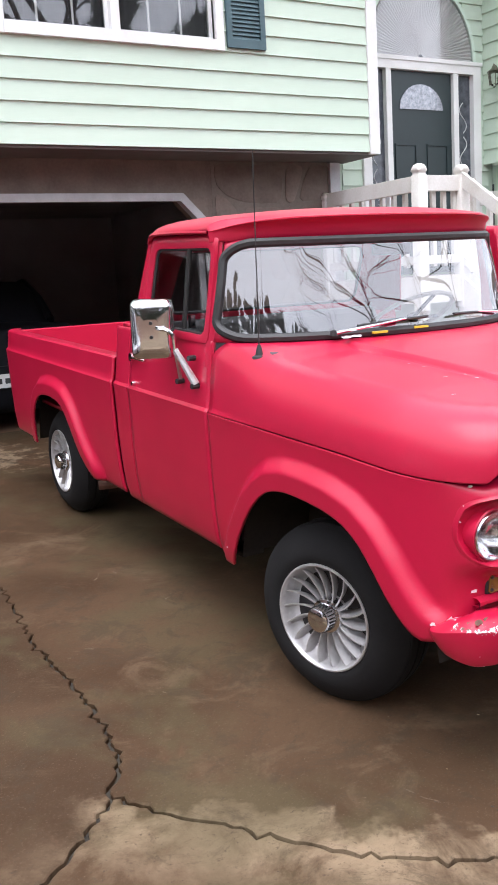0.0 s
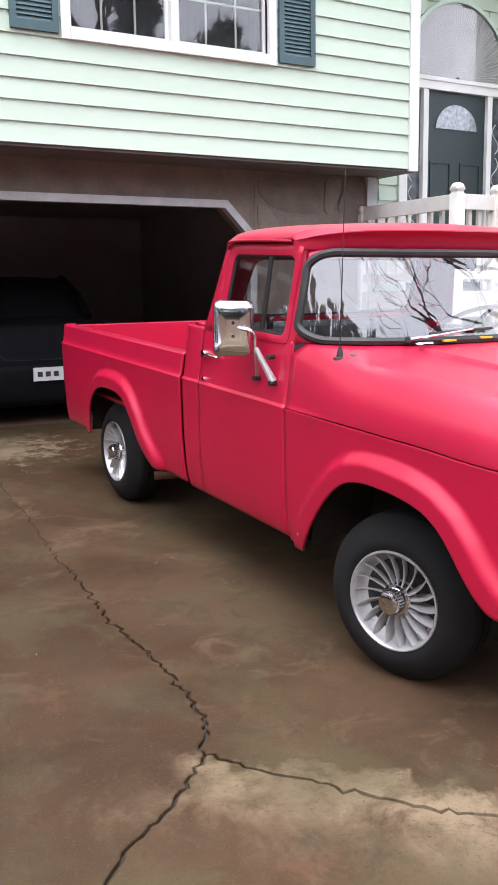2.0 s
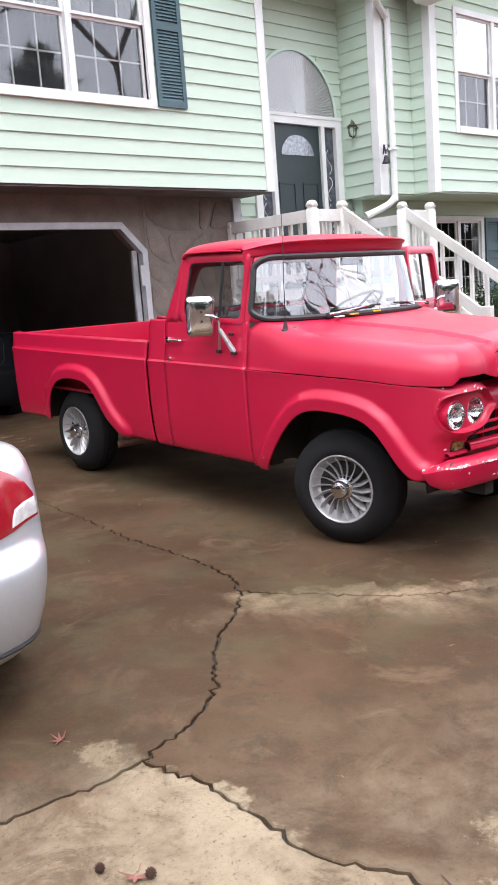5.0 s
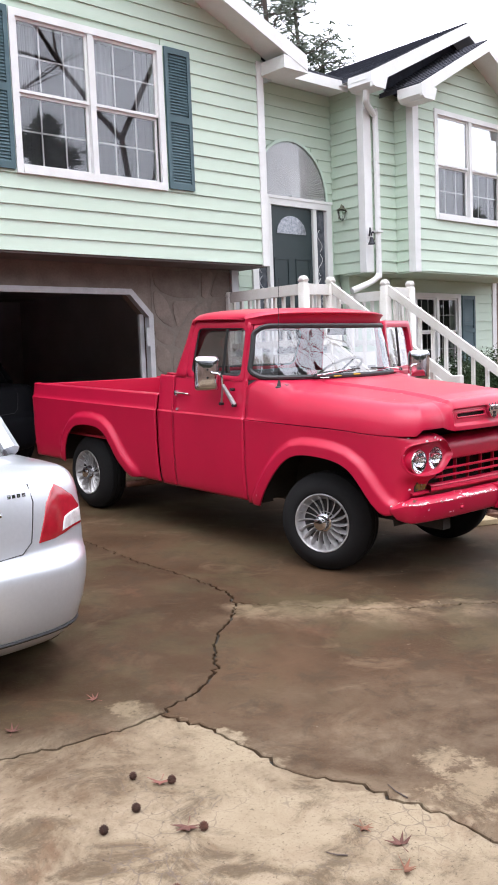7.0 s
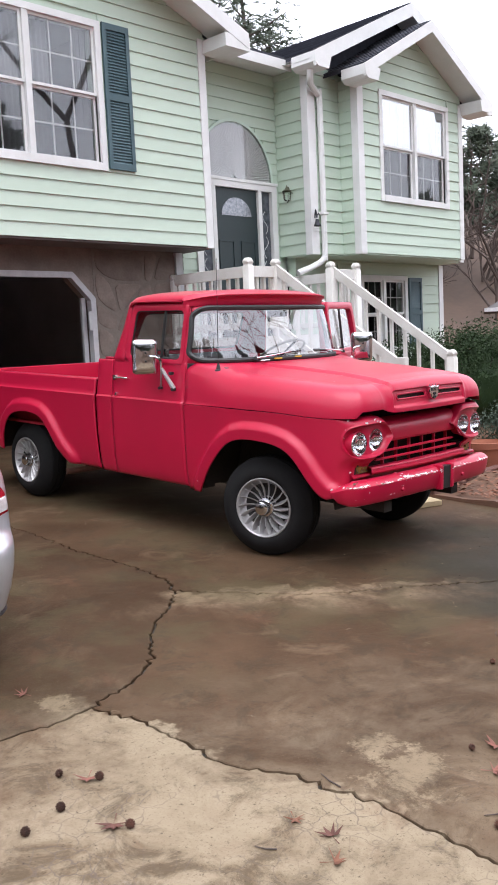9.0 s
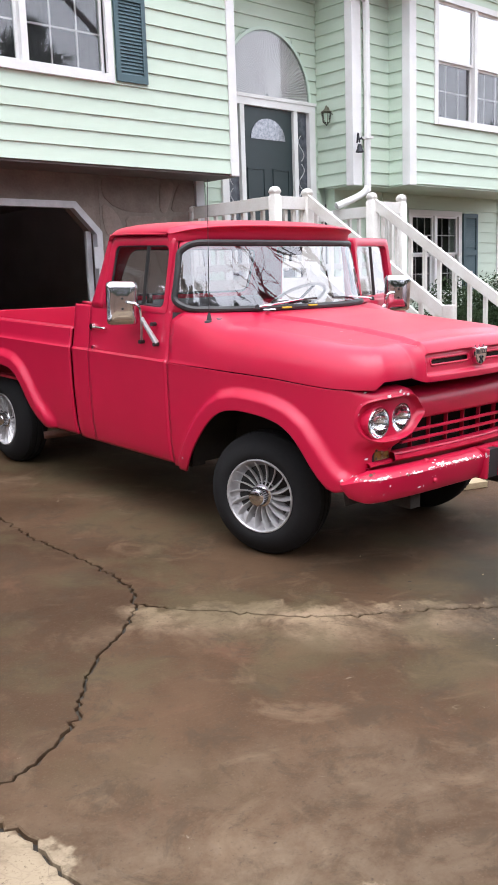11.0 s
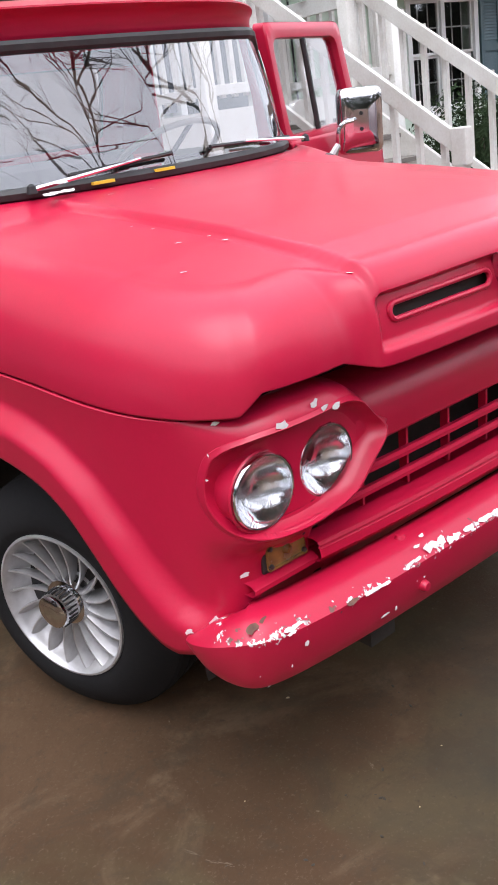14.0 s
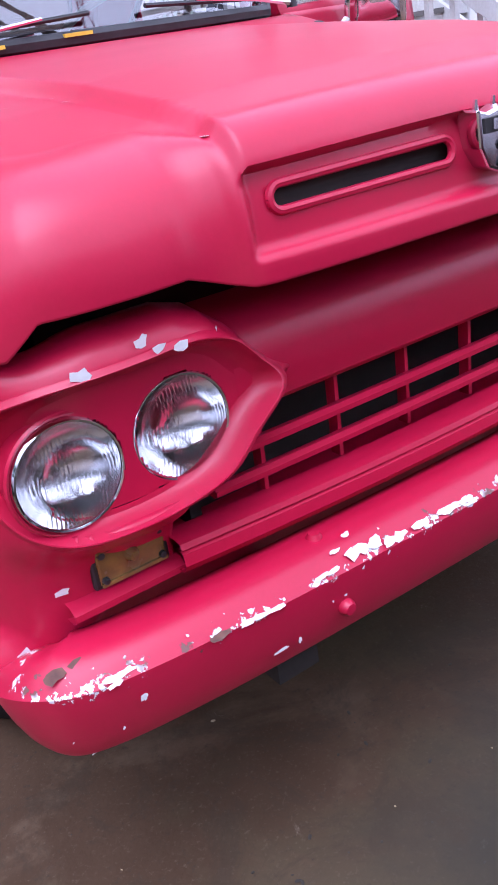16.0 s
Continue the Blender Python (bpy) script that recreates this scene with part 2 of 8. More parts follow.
METALTRIM = material("grey_painted_door_track", (0.55, 0.55, 0.56), (0.42, 0.42, 0.43), 8, 0.5)
GARAGE = material("garage_wallboard", (0.48, 0.44, 0.44), (0.38, 0.35, 0.35), 2, 0.9)
SHINGLE = material("dark_slate_shingle", (0.055, 0.058, 0.075), (0.035, 0.037, 0.05), 9, 0.9, bump=0.5, per_object=0.25)
CURTAIN = material("sheer_curtain", (0.30, 0.30, 0.31), (0.20, 0.20, 0.22), 5, 0.9, stretch=(4, 1, 0.4))
# indoor dimness put into the wall colour of the window rooms
ROOM = material("room_dimness_tone", (0.10, 0.10, 0.11), (0.07, 0.07, 0.08), 2, 0.9)

# ---------------------------------------------------------------- ground
SLOPE = 0.0507


def ground_z(y):
    return SLOPE * (min(max(y, -30.0), 9.0) - 2.45)


def concrete_material(name="stained_concrete", base_tone=1.0, dry_share=1.0):
    """Old damp concrete: brown stains, dry pale patches, grit and fine map cracking."""
    m = bpy.data.materials.new(name)
    m.use_nodes = True
    n, l = m.node_tree.nodes, m.node_tree.links
    b = n["Principled BSDF"]
    pos = n.new("ShaderNodeNewGeometry").outputs["Position"]

    def noise_at(s, detail=5, rough=0.6, warp=0.0):
        t = n.new("ShaderNodeTexNoise")
        t.inputs["Scale"].default_value, t.inputs["Detail"].default_value = s, detail
        t.inputs["Roughness"].default_value, t.inputs["Distortion"].default_value = rough, warp
        l.new(pos, t.inputs["Vector"])
        return t.outputs["Fac"]

    def ramp(src, a, c):
        r = n.new("ShaderNodeMapRange")
        r.interpolation_type = "SMOOTHSTEP"
        r.inputs["From Min"].default_value, r.inputs["From Max"].default_value = a, c
        l.new(src, r.inputs["Value"])
        return r.outputs["Result"]

    def mix(f, a, c):
        x = n.new("ShaderNodeMix")
        x.data_type = "RGBA"
        for key, val in (("A", a), ("B", c)):
            if isinstance(val, tuple):
                x.inputs[key].default_value = (*val, 1)
            else:
                l.new(val, x.inputs[key])
        l.new(f, x.inputs["Factor"])
        return x.outputs["Result"]

    def math(op, a, c):
        x = n.new("ShaderNodeMath")
        x.operation = op
        for i, val in enumerate((a, c)):
            if isinstance(val, float):
                x.inputs[i].default_value = val
            else:
                l.new(val, x.inputs[i])
        return x.outputs[0]

    base = mix(ramp(noise_at(0.9, 4, 0.55, 0.6), 0.35, 0.65), tuple(c * base_tone for c in (0.070, 0.039, 0.020)), tuple(c * base_tone for c in (0.113, 0.067, 0.037)))
    base = mix(ramp(noise_at(2.6, 6, 0.65, 0.8), 0.52, 0.72), base, tuple(c * base_tone for c in (0.156, 0.103, 0.061)))
    # the slab nearest the street has dried out to a paler, map-cracked surface
    sep = n.new("ShaderNodeSeparateXYZ")
    l.new(pos, sep.inputs[0])
    edge = math("ADD", math("MULTIPLY", sep.outputs["X"], 0.55), sep.outputs["Y"])
    wobble = math("ADD", edge, math("MULTIPLY", noise_at(1.8, 5, 0.65), 1.6))
    dry = ramp(wobble, 2.35, 1.1)
    dry = math("MULTIPLY", dry, ramp(noise_at(1.3, 6, 0.7, 0.5), 0.28, 0.62))
    dry = math("MULTIPLY", dry, dry_share)
    pale = mix(ramp(noise_at(4.5, 7, 0.75, 0.5), 0.40, 0.66), (0.315, 0.250, 0.170), (0.165, 0.118, 0.072))
    base = mix(dry, base, pale)
    # silt washed out along the cracks has bleached a band on their street side

    def band(p, q, width):
        d = (Vector(q) - Vector(p)).normalized()
        across = (d.y, -d.x) if d.x > 0 else (-d.y, d.x)
        far = math("ADD", math("MULTIPLY", sep.outputs["X"], across[0]), math("MULTIPLY", sep.outputs["Y"], across[1]))
        far = math("ADD", math("SUBTRACT", far, float(p[0] * across[0] + p[1] * across[1])), math("MULTIPLY", math("SUBTRACT", noise_at(2.2, 5, 0.65), 0.5), width * 1.1))
        along = math("ADD", math("MULTIPLY", sep.outputs["X"], d.x), math("MULTIPLY", sep.outputs["Y"], d.y))
        k = math("MULTIPLY", ramp(far, -0.02, 0.03), ramp(far, width, 0.05))
        k = math("MULTIPLY", k, ramp(along, float(p[0] * d.x + p[1] * d.y) - 0.25, float(p[0] * d.x + p[1] * d.y) + 0.10))
        return math("MULTIPLY", k, ramp(noise_at(3.1, 6, 0.7, 0.4), 0.30, 0.62))

    base = mix(math("MULTIPLY", band((0.70, 2.39), (2.29, 0.97), 0.55), 0.85), base, (0.30, 0.22, 0.14))
    base = mix(math("MULTIPLY", band((-0.58, 1.45), (-0.36, -0.2), 0.75), 0.85), base, (0.32, 0.255, 0.17))
    # bleached spots with ragged rims, then one patch of painted daylight

    def spot(x, y, r):
        at = n.new("ShaderNodeVectorMath")
        at.operation = "DISTANCE"
        at.inputs[1].default_value = (x, y, ground_z(y))
        l.new(pos, at.inputs[0])
        far = math("ADD", at.outputs["Value"], math("MULTIPLY", math("SUBTRACT", noise_at(6.5, 8, 0.78), 0.5), r * 4.5))
        return ramp(far, r, r * 0.4)

    for x, y, r in ((-0.11, 0.14, 0.19), (-0.03, 0.36, 0.11), (-0.66, 1.60, 0.09)):
        base = mix(math("MULTIPLY", spot(x, y, r), 0.55), base, (0.33, 0.255, 0.165))
    # sunlit floor at the garage mouth, put into the colour as a pale patch
    base = mix(math("MULTIPLY", spot(1.15, 7.45, 0.75), 0.55), base, (0.34, 0.26, 0.17))
    # rusty brown blotches
    base = mix(math("MULTIPLY", ramp(noise_at(1.9, 6, 0.65, 0.7), 0.56, 0.70), 0.45), base, (0.15, 0.078, 0.046))
    # olive algae film on the middle slab
    algae = math("MULTIPLY", ramp(noise_at(1.5, 5, 0.6, 0.3), 0.46, 0.62), math("MULTIPLY", ramp(wobble, 1.6, 2.6), 0.55))
    base = mix(algae, base, (0.085, 0.070, 0.036))
    # pale lime scars
    base = mix(ramp(noise_at(3.7, 6, 0.75, 1.2), 0.66, 0.76), base, (0.27, 0.22, 0.165))
    # grit and pores
    base = mix(ramp(noise_at(110, 4, 0.7), 0.54, 0.82), base, (0.13, 0.092, 0.060))
    base = mix(ramp(noise_at(60, 4, 0.7), 0.56, 0.78), base, (0.060, 0.042, 0.028))
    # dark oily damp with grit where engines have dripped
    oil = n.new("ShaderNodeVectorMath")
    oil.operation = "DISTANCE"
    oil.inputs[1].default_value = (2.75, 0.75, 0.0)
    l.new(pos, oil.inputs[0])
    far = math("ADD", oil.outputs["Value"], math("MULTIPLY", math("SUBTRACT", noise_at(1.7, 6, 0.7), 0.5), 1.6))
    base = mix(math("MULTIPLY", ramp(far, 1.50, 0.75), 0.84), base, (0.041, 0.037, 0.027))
    base = mix(math("MULTIPLY", ramp(noise_at(4.4, 8, 0.78, 0.6), 0.50, 0.62), 0.50), base, (0.056, 0.040, 0.025))
    # small lime scuffs
    base = mix(ramp(noise_at(7.5, 7, 0.8, 1.6), 0.685, 0.73), base, (0.36, 0.30, 0.23))
    vor = n.new("ShaderNodeTexVoronoi")
    vor.feature = "DISTANCE_TO_EDGE"
    vor.inputs["Scale"].default_value = 13.0
    jit = n.new("ShaderNodeVectorMath")
    jit.operation = "ADD"
    nz = n.new("ShaderNodeTexNoise")
    nz.inputs["Scale"].default_value = 9.0
    l.new(pos, nz.inputs["Vector"])
    sc = n.new("ShaderNodeVectorMath")
    sc.operation = "SCALE"
    sc.inputs["Scale"].default_value = 0.10
    l.new(nz.outputs["Color"], sc.inputs[0])
    l.new(pos, jit.inputs[0])
    l.new(sc.outputs[0], jit.inputs[1])
    l.new(jit.outputs[0], vor.inputs["Vector"])
    craze = math("MULTIPLY", ramp(vor.outputs["Distance"], 0.045, 0.0), math("MULTIPLY", math("MULTIPLY", dry, 0.75), ramp(noise_at(2.4, 4, 0.6), 0.40, 0.62)))
    base = mix(craze, base, (0.13, 0.10, 0.08))
    l.new(base, b.inputs["Base Color"])
    damp = n.new("ShaderNodeMapRange")
    damp.inputs["To Min"].default_value, damp.inputs["To Max"].default_value = 0.50, 0.95
    l.new(noise_at(1.1, 4, 0.6), damp.inputs["Value"])
    l.new(damp.outputs["Result"], b.inputs["Roughness"])
    b.inputs["Specular IOR Level"].default_value = 0.13
    bp = n.new("ShaderNodeBump")
    bp.inputs["Strength"].default_value, bp.inputs["Distance"].default_value = 0.35, 0.006
    l.new(math("ADD", noise_at(45, 6, 0.7), math("MULTIPLY", noise_at(6, 4), 0.8)), bp.inputs["Height"])
    l.new(bp.outputs["Normal"], b.inputs["Normal"])
    return m


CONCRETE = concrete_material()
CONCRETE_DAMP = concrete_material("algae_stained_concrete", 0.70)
# same concrete with its base colours scaled down, for the truck's slab
CONCRETE_TONED = concrete_material("toned_down_concrete", 0.82)
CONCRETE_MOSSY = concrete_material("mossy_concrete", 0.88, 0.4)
CRACK = material("crack_dirt", (0.035, 0.028, 0.022), (0.06, 0.05, 0.035), 20, 0.95, world_space=True)
SOIL = material("leaf_mould_soil", (0.11, 0.060, 0.038), (0.17, 0.09, 0.052), 4, 0.95, bump=0.6, bump_scale=30, world_space=True)
LITTER = material("dead_leaf_litter", (0.30, 0.13, 0.075), (0.17, 0.075, 0.045), 9, 0.9, per_object=0.3)
TIMBER = material("weathered_edging_timber", (0.17, 0.075, 0.055), (0.10, 0.05, 0.04), 6, 0.9, bump=0.5, stretch=(1, 6, 6))
PLANK = material("pale_pine_board", (0.50, 0.40, 0.24), (0.40, 0.31, 0.18), 8, 0.8, stretch=(1, 8, 8))
TERRACOTTA = material("terracotta", (0.36, 0.13, 0.07), (0.28, 0.10, 0.06), 10, 0.8, bump=0.2)

# land that reaches the horizon, a little under the concrete
rows = []
for y in [-900, -200, -60, -30, -12, -4, 0, 2.45, 5, 9, 14, 24, 60, 200, 900]:
    row = []
    for x in [-900, -200, -60, -20, -9, -6, 0, 3.9, 4.6, 8, 12, 20, 60, 200, 900]:
        z = ground_z(y) - 0.05
        if 4.6 <= x <= 12 and 2.6 <= y <= 6:
            z += 0.03
        row.append((x, y, z + 0.0))
    rows.append(row)
tagged(mesh_object("ground", grid(rows), SOIL), "brown soil and leaf mould round the driveway", "ground", kind="structure")


def jagged(pts, seed, amp=0.012, step=0.026):
    """A broken line through points."""
    rnd = random.Random(seed)
    out = []
    for a, b in zip(pts, pts[1:]):
        a, b = Vector(a), Vector(b)
        n = max(1, int((b - a).length / step))
        side = Vector((-(b - a).y, (b - a).x)).normalized()
        for k in range(n):
            q = a.lerp(b, k / n)
            if k or not out:
                q = q + side * (rnd.gauss(0, amp) if k else 0)
            out.append(q)
    return out + [Vector(pts[-1])]


J1, J2 = (0.70, 2.39), (-0.58, 1.45)
FAR_L, FAR_S = (-7.0, 1.9), (-0.6, -14.0)
line_a = jagged([J1, (0.80, 2.60), (0.85, 2.95), (0.84, 3.3), (0.82, 3.6), (0.86, 4.1), (0.88, 4.74), (0.95, 5.38), (1.0, 6.2), (1.15, 7.04), (1.2, 7.62)], 1)
line_b = jagged([J1, (0.82, 2.22), (0.94, 2.09), (1.04, 1.95), (1.18, 1.78), (1.30, 1.68), (1.45, 1.575), (1.62, 1.475), (1.80, 1.35), (2.0, 1.2), (2.29, 0.97), (3.0, 0.6), (4.05, 0.2)], 2, 0.008)
line_c = jagged([J1, (0.45, 2.17), (0.25, 2.03), (0.10, 1.89), (-0.04, 1.69), (-0.31, 1.52), J2], 3, 0.009)
line_d = jagged([J2, (-0.78, 1.44), (-1.05, 1.48), (-1.3, 1.55), (-2.6, 1.6), (-4.0, 1.8), FAR_L], 4, 0.009)
line_e = jagged([J2, (-0.52, 1.23), (-0.51, 0.95), (-0.53, 0.75), (-0.49, 0.6), (-0.41, 0.48), (-0.39, 0.3), (-0.34, 0.15), (-0.36, -0.05), (-0.36, -0.3), (-0.5, -1.5), (-0.2, -4), FAR_S], 5, 0.009)
EDGE_X = 4.02


def slab(outline, cracks, name="slab"):
    """A slab of concrete with its broken edges drawn back from the cracks."""
    pts = [Vector(q) for q in outline]
    area = sum(a.x * b.y - b.x * a.y for a, b in zip(pts, pts[1:] + pts[:1]))
    if area < 0:
        pts.reverse()
    n, out = len(pts), []
    on_crack = {(round(q.x, 4), round(q.y, 4)) for line in cracks for q in line}
    for i, q in enumerate(pts):
        a, c = pts[i - 1], pts[(i + 1) % n]
        d = (c - a).normalized()
        inward = Vector((-d.y, d.x))
        w = 0.0075 + 0.004 * noise.noise(Vector((q.x * 7, q.y * 7, 3)))
        if (round(q.x, 4), round(q.y, 4)) not in on_crack:
            w = 0.0
        # old cracks thin out towards the garage
        w *= 1.0 if q.y < 3.3 else max(0.25, 1 - (q.y - 3.3) / 2.0)
        out.append(q + inward * w)
    bm = bmesh.new()
    top = [bm.verts.new((q.x, q.y, ground_z(q.y) - 0.004)) for q in pts]
    inner = [bm.verts.new((q.x, q.y, ground_z(q.y))) for q in [o + (o - p) * 0.8 for o, p in zip(out, pts)]]
    low = [bm.verts.new((o.x, o.y, ground_z(o.y) - 0.004)) for o in out]
    base = [bm.verts.new((o.x, o.y, ground_z(o.y) - 0.12)) for o in out]
    for v in top:
        bm.verts.remove(v)
    for i in range(n):
        j = (i + 1) % n
        bm.faces.new((low[i], low[j], inner[j], inner[i]))
        bm.faces.new((base[i], base[j], low[j], low[i]))
    bm.normal_update()
    edges = [e for e in bm.edges if e.verts[0] in set(inner) and e.verts[1] in set(inner)]
    bmesh.ops.triangle_fill(bm, use_beauty=True, edges=edges)
    return bm


driveway = thing("driveway", Matrix(), "cracked brown-stained concrete driveway, damp in patches", "driveway", kind="structure")
cracks = [line_a, line_b, line_c, line_d, line_e]
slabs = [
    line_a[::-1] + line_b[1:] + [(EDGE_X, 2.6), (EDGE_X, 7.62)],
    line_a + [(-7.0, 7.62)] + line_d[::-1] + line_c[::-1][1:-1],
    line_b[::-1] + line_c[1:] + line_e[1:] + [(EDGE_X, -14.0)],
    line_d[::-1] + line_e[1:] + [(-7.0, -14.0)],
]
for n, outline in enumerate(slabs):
    part("slab", slab(outline, cracks), (CONCRETE_TONED if n == 0 else CONCRETE_DAMP if n == 1 else CONCRETE_MOSSY if n == 2 else CONCRETE), driveway, smooth=False)
under = bmesh.new()
add_grid(under, [[(-7, y, ground_z(y) - 0.022), (EDGE_X - 0.02, y, ground_z(y) - 0.022)] for y in (-14, 2.45, 7.6)])
part("crack_bed", under, CRACK, driveway, "dark dirt in the cracks", smooth=False)

# ---------------------------------------------------------------- house
house = thing("house", Matrix(), "two-storey split-entry house with mint lap siding and white trim", "house")
LAP = 0.160


def board_rows(name, along, a, b, depth, face, z0, z1, holes=(), clip=None, lap=LAP):
    """Lap boards over a wall. along: the axis that they run along, from a to b; depth: the wall's place on the other axis, and
    face: the way it looks. holes: (a, b, z0, z1). clip(z): the run of the wall at a height."""
    z = z0
    while z < z1 - 0.02:
        top = min(z + lap, z1)
        lo, hi = (a, b) if clip is None else clip(z + 0.08)
        runs = [(lo, hi)]
        for ha, hb, hz0, hz1 in holes:
            if hz0 < top - 0.02 and hz1 > z + 0.02:
                runs = [r for s, e in runs for r in ((s, min(e, ha)), (max(s, hb), e)) if r[1] - r[0] > 0.02]
        for s, e in runs:
            if e - s < 0.03:
                continue
            # a wedge: thick at its lower edge, thin where the next board covers it
            poly = [(depth, z), (depth + face * 0.024, z), (depth + face * 0.022, z + 0.012), (depth + face * 0.006, top + 0.008), (depth, top + 0.008)]
            if along == "x":
                bm = prism(poly, "x", s, e)
            else:
                bm = prism(poly, "y", s, e)
            part("siding_board", bm, SIDING, house, smooth=False)
        z += lap


def wall(lo, hi, holes=(), mat=None, name="wall"):
    """A wall that runs along x, as blocks round its openings (x0, x1, z0, z1)."""
    xs = sorted({lo[0], hi[0], *[v for h in holes for v in h[:2]]})
    for a, b in zip(xs, xs[1:]):
        cuts = sorted((h[2], h[3]) for h in holes if h[0] <= a + 1e-6 and h[1] >= b - 1e-6)
        z = lo[2]
        for c, d in [*cuts, (hi[2], hi[2])]:
            if c - z > 0.001:
                part(name, box((a, lo[1], z), (b, hi[1], c)), mat or SIDING, house, smooth=False)
            z = d


FL, FE, FR, FB, FG = 6.94, 7.60, 6.95, 6.60, 7.45       # fronts: left block, entry, right block, bay, garage
# window openings
W1 = (1.93, 3.745, 3.605, 5.115)
W2 = (8.78, 10.55, 3.60, 5.09)
W3 = (9.25, 10.42, 1.25, 2.40)
E_Z = 5.31
PEAK_L = (1.35, 7.06)


def left_clip(z):
    if z < E_Z:
        return -2.8, 5.45
    d = (PEAK_L[1] - z) / 0.393
    return max(-2.8, PEAK_L[0] - d), min(5.45, PEAK_L[0] + d)


wall((-2.8, FL, 2.73), (5.45, FL + 0.16, E_Z), [W1])
part("gable_wall", prism([(-2.8, E_Z), (5.45, E_Z), (PEAK_L[0], 6.94)], "y", FL, FL + 0.16), SIDING, house, smooth=False)
board_rows("left", "x", -2.8, 5.352, FL, -1, 2.72, 6.9, [(W1[0] - 0.07, W1[1] + 0.07, W1[2] - 0.07, W1[3] + 0.07)], left_clip)
part("corner_board", box((5.342, FL - 0.034, 2.70), (5.46, FL + 0.10, E_Z)), WHITE, house, smooth=False, bevel=0.004)
part("side_wall", box((5.33, FL + 0.16, 2.73), (5.45, FE + 0.1, E_Z)), SIDING, house, smooth=False)
# soffit coloured dark brown to hold the overhang's shade
part("soffit", box((-2.8, FL + 0.002, 2.695), (5.45, FG + 0.05, 2.728)), material("shade_brown_soffit", (0.15, 0.13, 0.12), (0.11, 0.095, 0.088), 4, 0.8), house, "underside of the overhang, its shade put into a dark brown", smooth=False)

# garage front
GX0, GX1, GZ = -1.2, 3.84, 2.355
floor_z = ground_z(7.6)
wall((-2.8, FG, 0.1), (5.21, FG + 0.2, 2.695), [(GX0, GX1, 0.0, GZ)], STONE, "garage_wall")
part("mortar_bed", box((GX1 + 0.05, FG - 0.004, floor_z), (5.208, FG, 2.69)), MORTAR, house, smooth=False)
part("corner_fillet", prism([(GX1 - 0.28, GZ), (GX1, GZ), (GX1, GZ - 0.28)], "y", FG, FG + 0.2), STONE, house, smooth=False)
track = bmesh.new()
outer = [(GX0 - 0.05, floor_z), (GX0 - 0.05, GZ + 0.05), (GX1 - 0.26, GZ + 0.05), (GX1 + 0.05, GZ - 0.26), (GX1 + 0.05, floor_z)]
inner = [(GX0 + 0.02, floor_z), (GX0 + 0.02, GZ - 0.02), (GX1 - 0.29, GZ - 0.02), (GX1 - 0.02, GZ - 0.29), (GX1 - 0.02, floor_z)]
for i in range(4):
    q = [outer[i], outer[i + 1], inner[i + 1], inner[i]]
    add_prism(track, q, "y", FG - 0.03, FG + 0.06)
part("garage_door_frame", track, METALTRIM, house, "grey-white frame with a cut corner", smooth=False)
part("door_track", box((GX1 - 0.10, FG + 0.06, floor_z), (GX1 - 0.04, FG + 0.10, 2.1)), METALTRIM, house, smooth=False)
part("latch_plate", box((GX1 - 0.075, FG - 0.045, 1.70), (GX1 - 0.02, FG - 0.03, 1.93)), METALTRIM, house, smooth=False)
part("corner_post", box((5.21, FG - 0.05, 0.2), (5.33, FG + 0.15, 2.69)), METALTRIM, house, "grey-white corner post of the garage", smooth=False)
for lo, hi in (((-2.8, FG + 0.2, 0.12), (-2.65, 13.2, 2.69)), ((5.15, FG + 0.2, 0.12), (5.27, 13.2, 2.69)), ((-2.8, 13.2, 0.12), (5.27, 13.35, 2.69))):
    part("garage_inner_wall", box(lo, hi), GARAGE, house, "dark garage wall", smooth=False)
tagged(mesh_object("garage_floor", box((-2.8, 7.62, 0.1), (5.27, 13.35, floor_z)), CONCRETE, smooth=False), "dark concrete garage floor", "floor", kind="structure")
tagged(mesh_object("ceiling", box((-2.8, FG + 0.2, 2.69), (5.27, 13.35, 2.72)), GARAGE, smooth=False), "dark garage ceiling", "ceiling", kind="structure")

# entry wall with the door under a fanlight
DX, DW = 6.58, 0.78            # centre and half-width of the door unit
LAND = 1.53                    # landing
HEAD = 3.70
ARCH_Z, ARCH_W, ARCH_H = 3.80, 0.73, 0.79


def arch_half(z):
    k = (z - ARCH_Z) / ARCH_H
    return ARCH_W * math.sqrt(max(0.0, 1 - k * k)) if 0 <= k < 1 else 0.0


wall((5.4, FE, 0.3), (7.62, FE + 0.16, 5.4), [(DX - DW, DX + DW, LAND, HEAD), (DX - 0.70, DX + 0.70, ARCH_Z, ARCH_Z + 0.30), (DX - 0.54, DX + 0.54, ARCH_Z + 0.30, ARCH_Z + 0.50)])
z = LAND - 0.16
while z < 5.38:
    top = min(z + LAP, 5.4)
    runs = [(5.5, 7.54)]
    if z < ARCH_Z + ARCH_H - 0.02:
        h = DW + 0.05 if z < ARCH_Z - 0.03 else arch_half(max(ARCH_Z, z + 0.03)) + 0.03
        if z > LAND - 0.2:
            runs = [(5.5, DX - h), (DX + h, 7.54)]
    for s, e in runs:
        if e - s > 0.03:
            part("siding_board", prism([(FE, z), (FE - 0.024, z), (FE - 0.022, z + 0.012), (FE - 0.006, top + 0.008), (FE, top + 0.008)], "x", s, e), SIDING, house, smooth=False)
    z += LAP

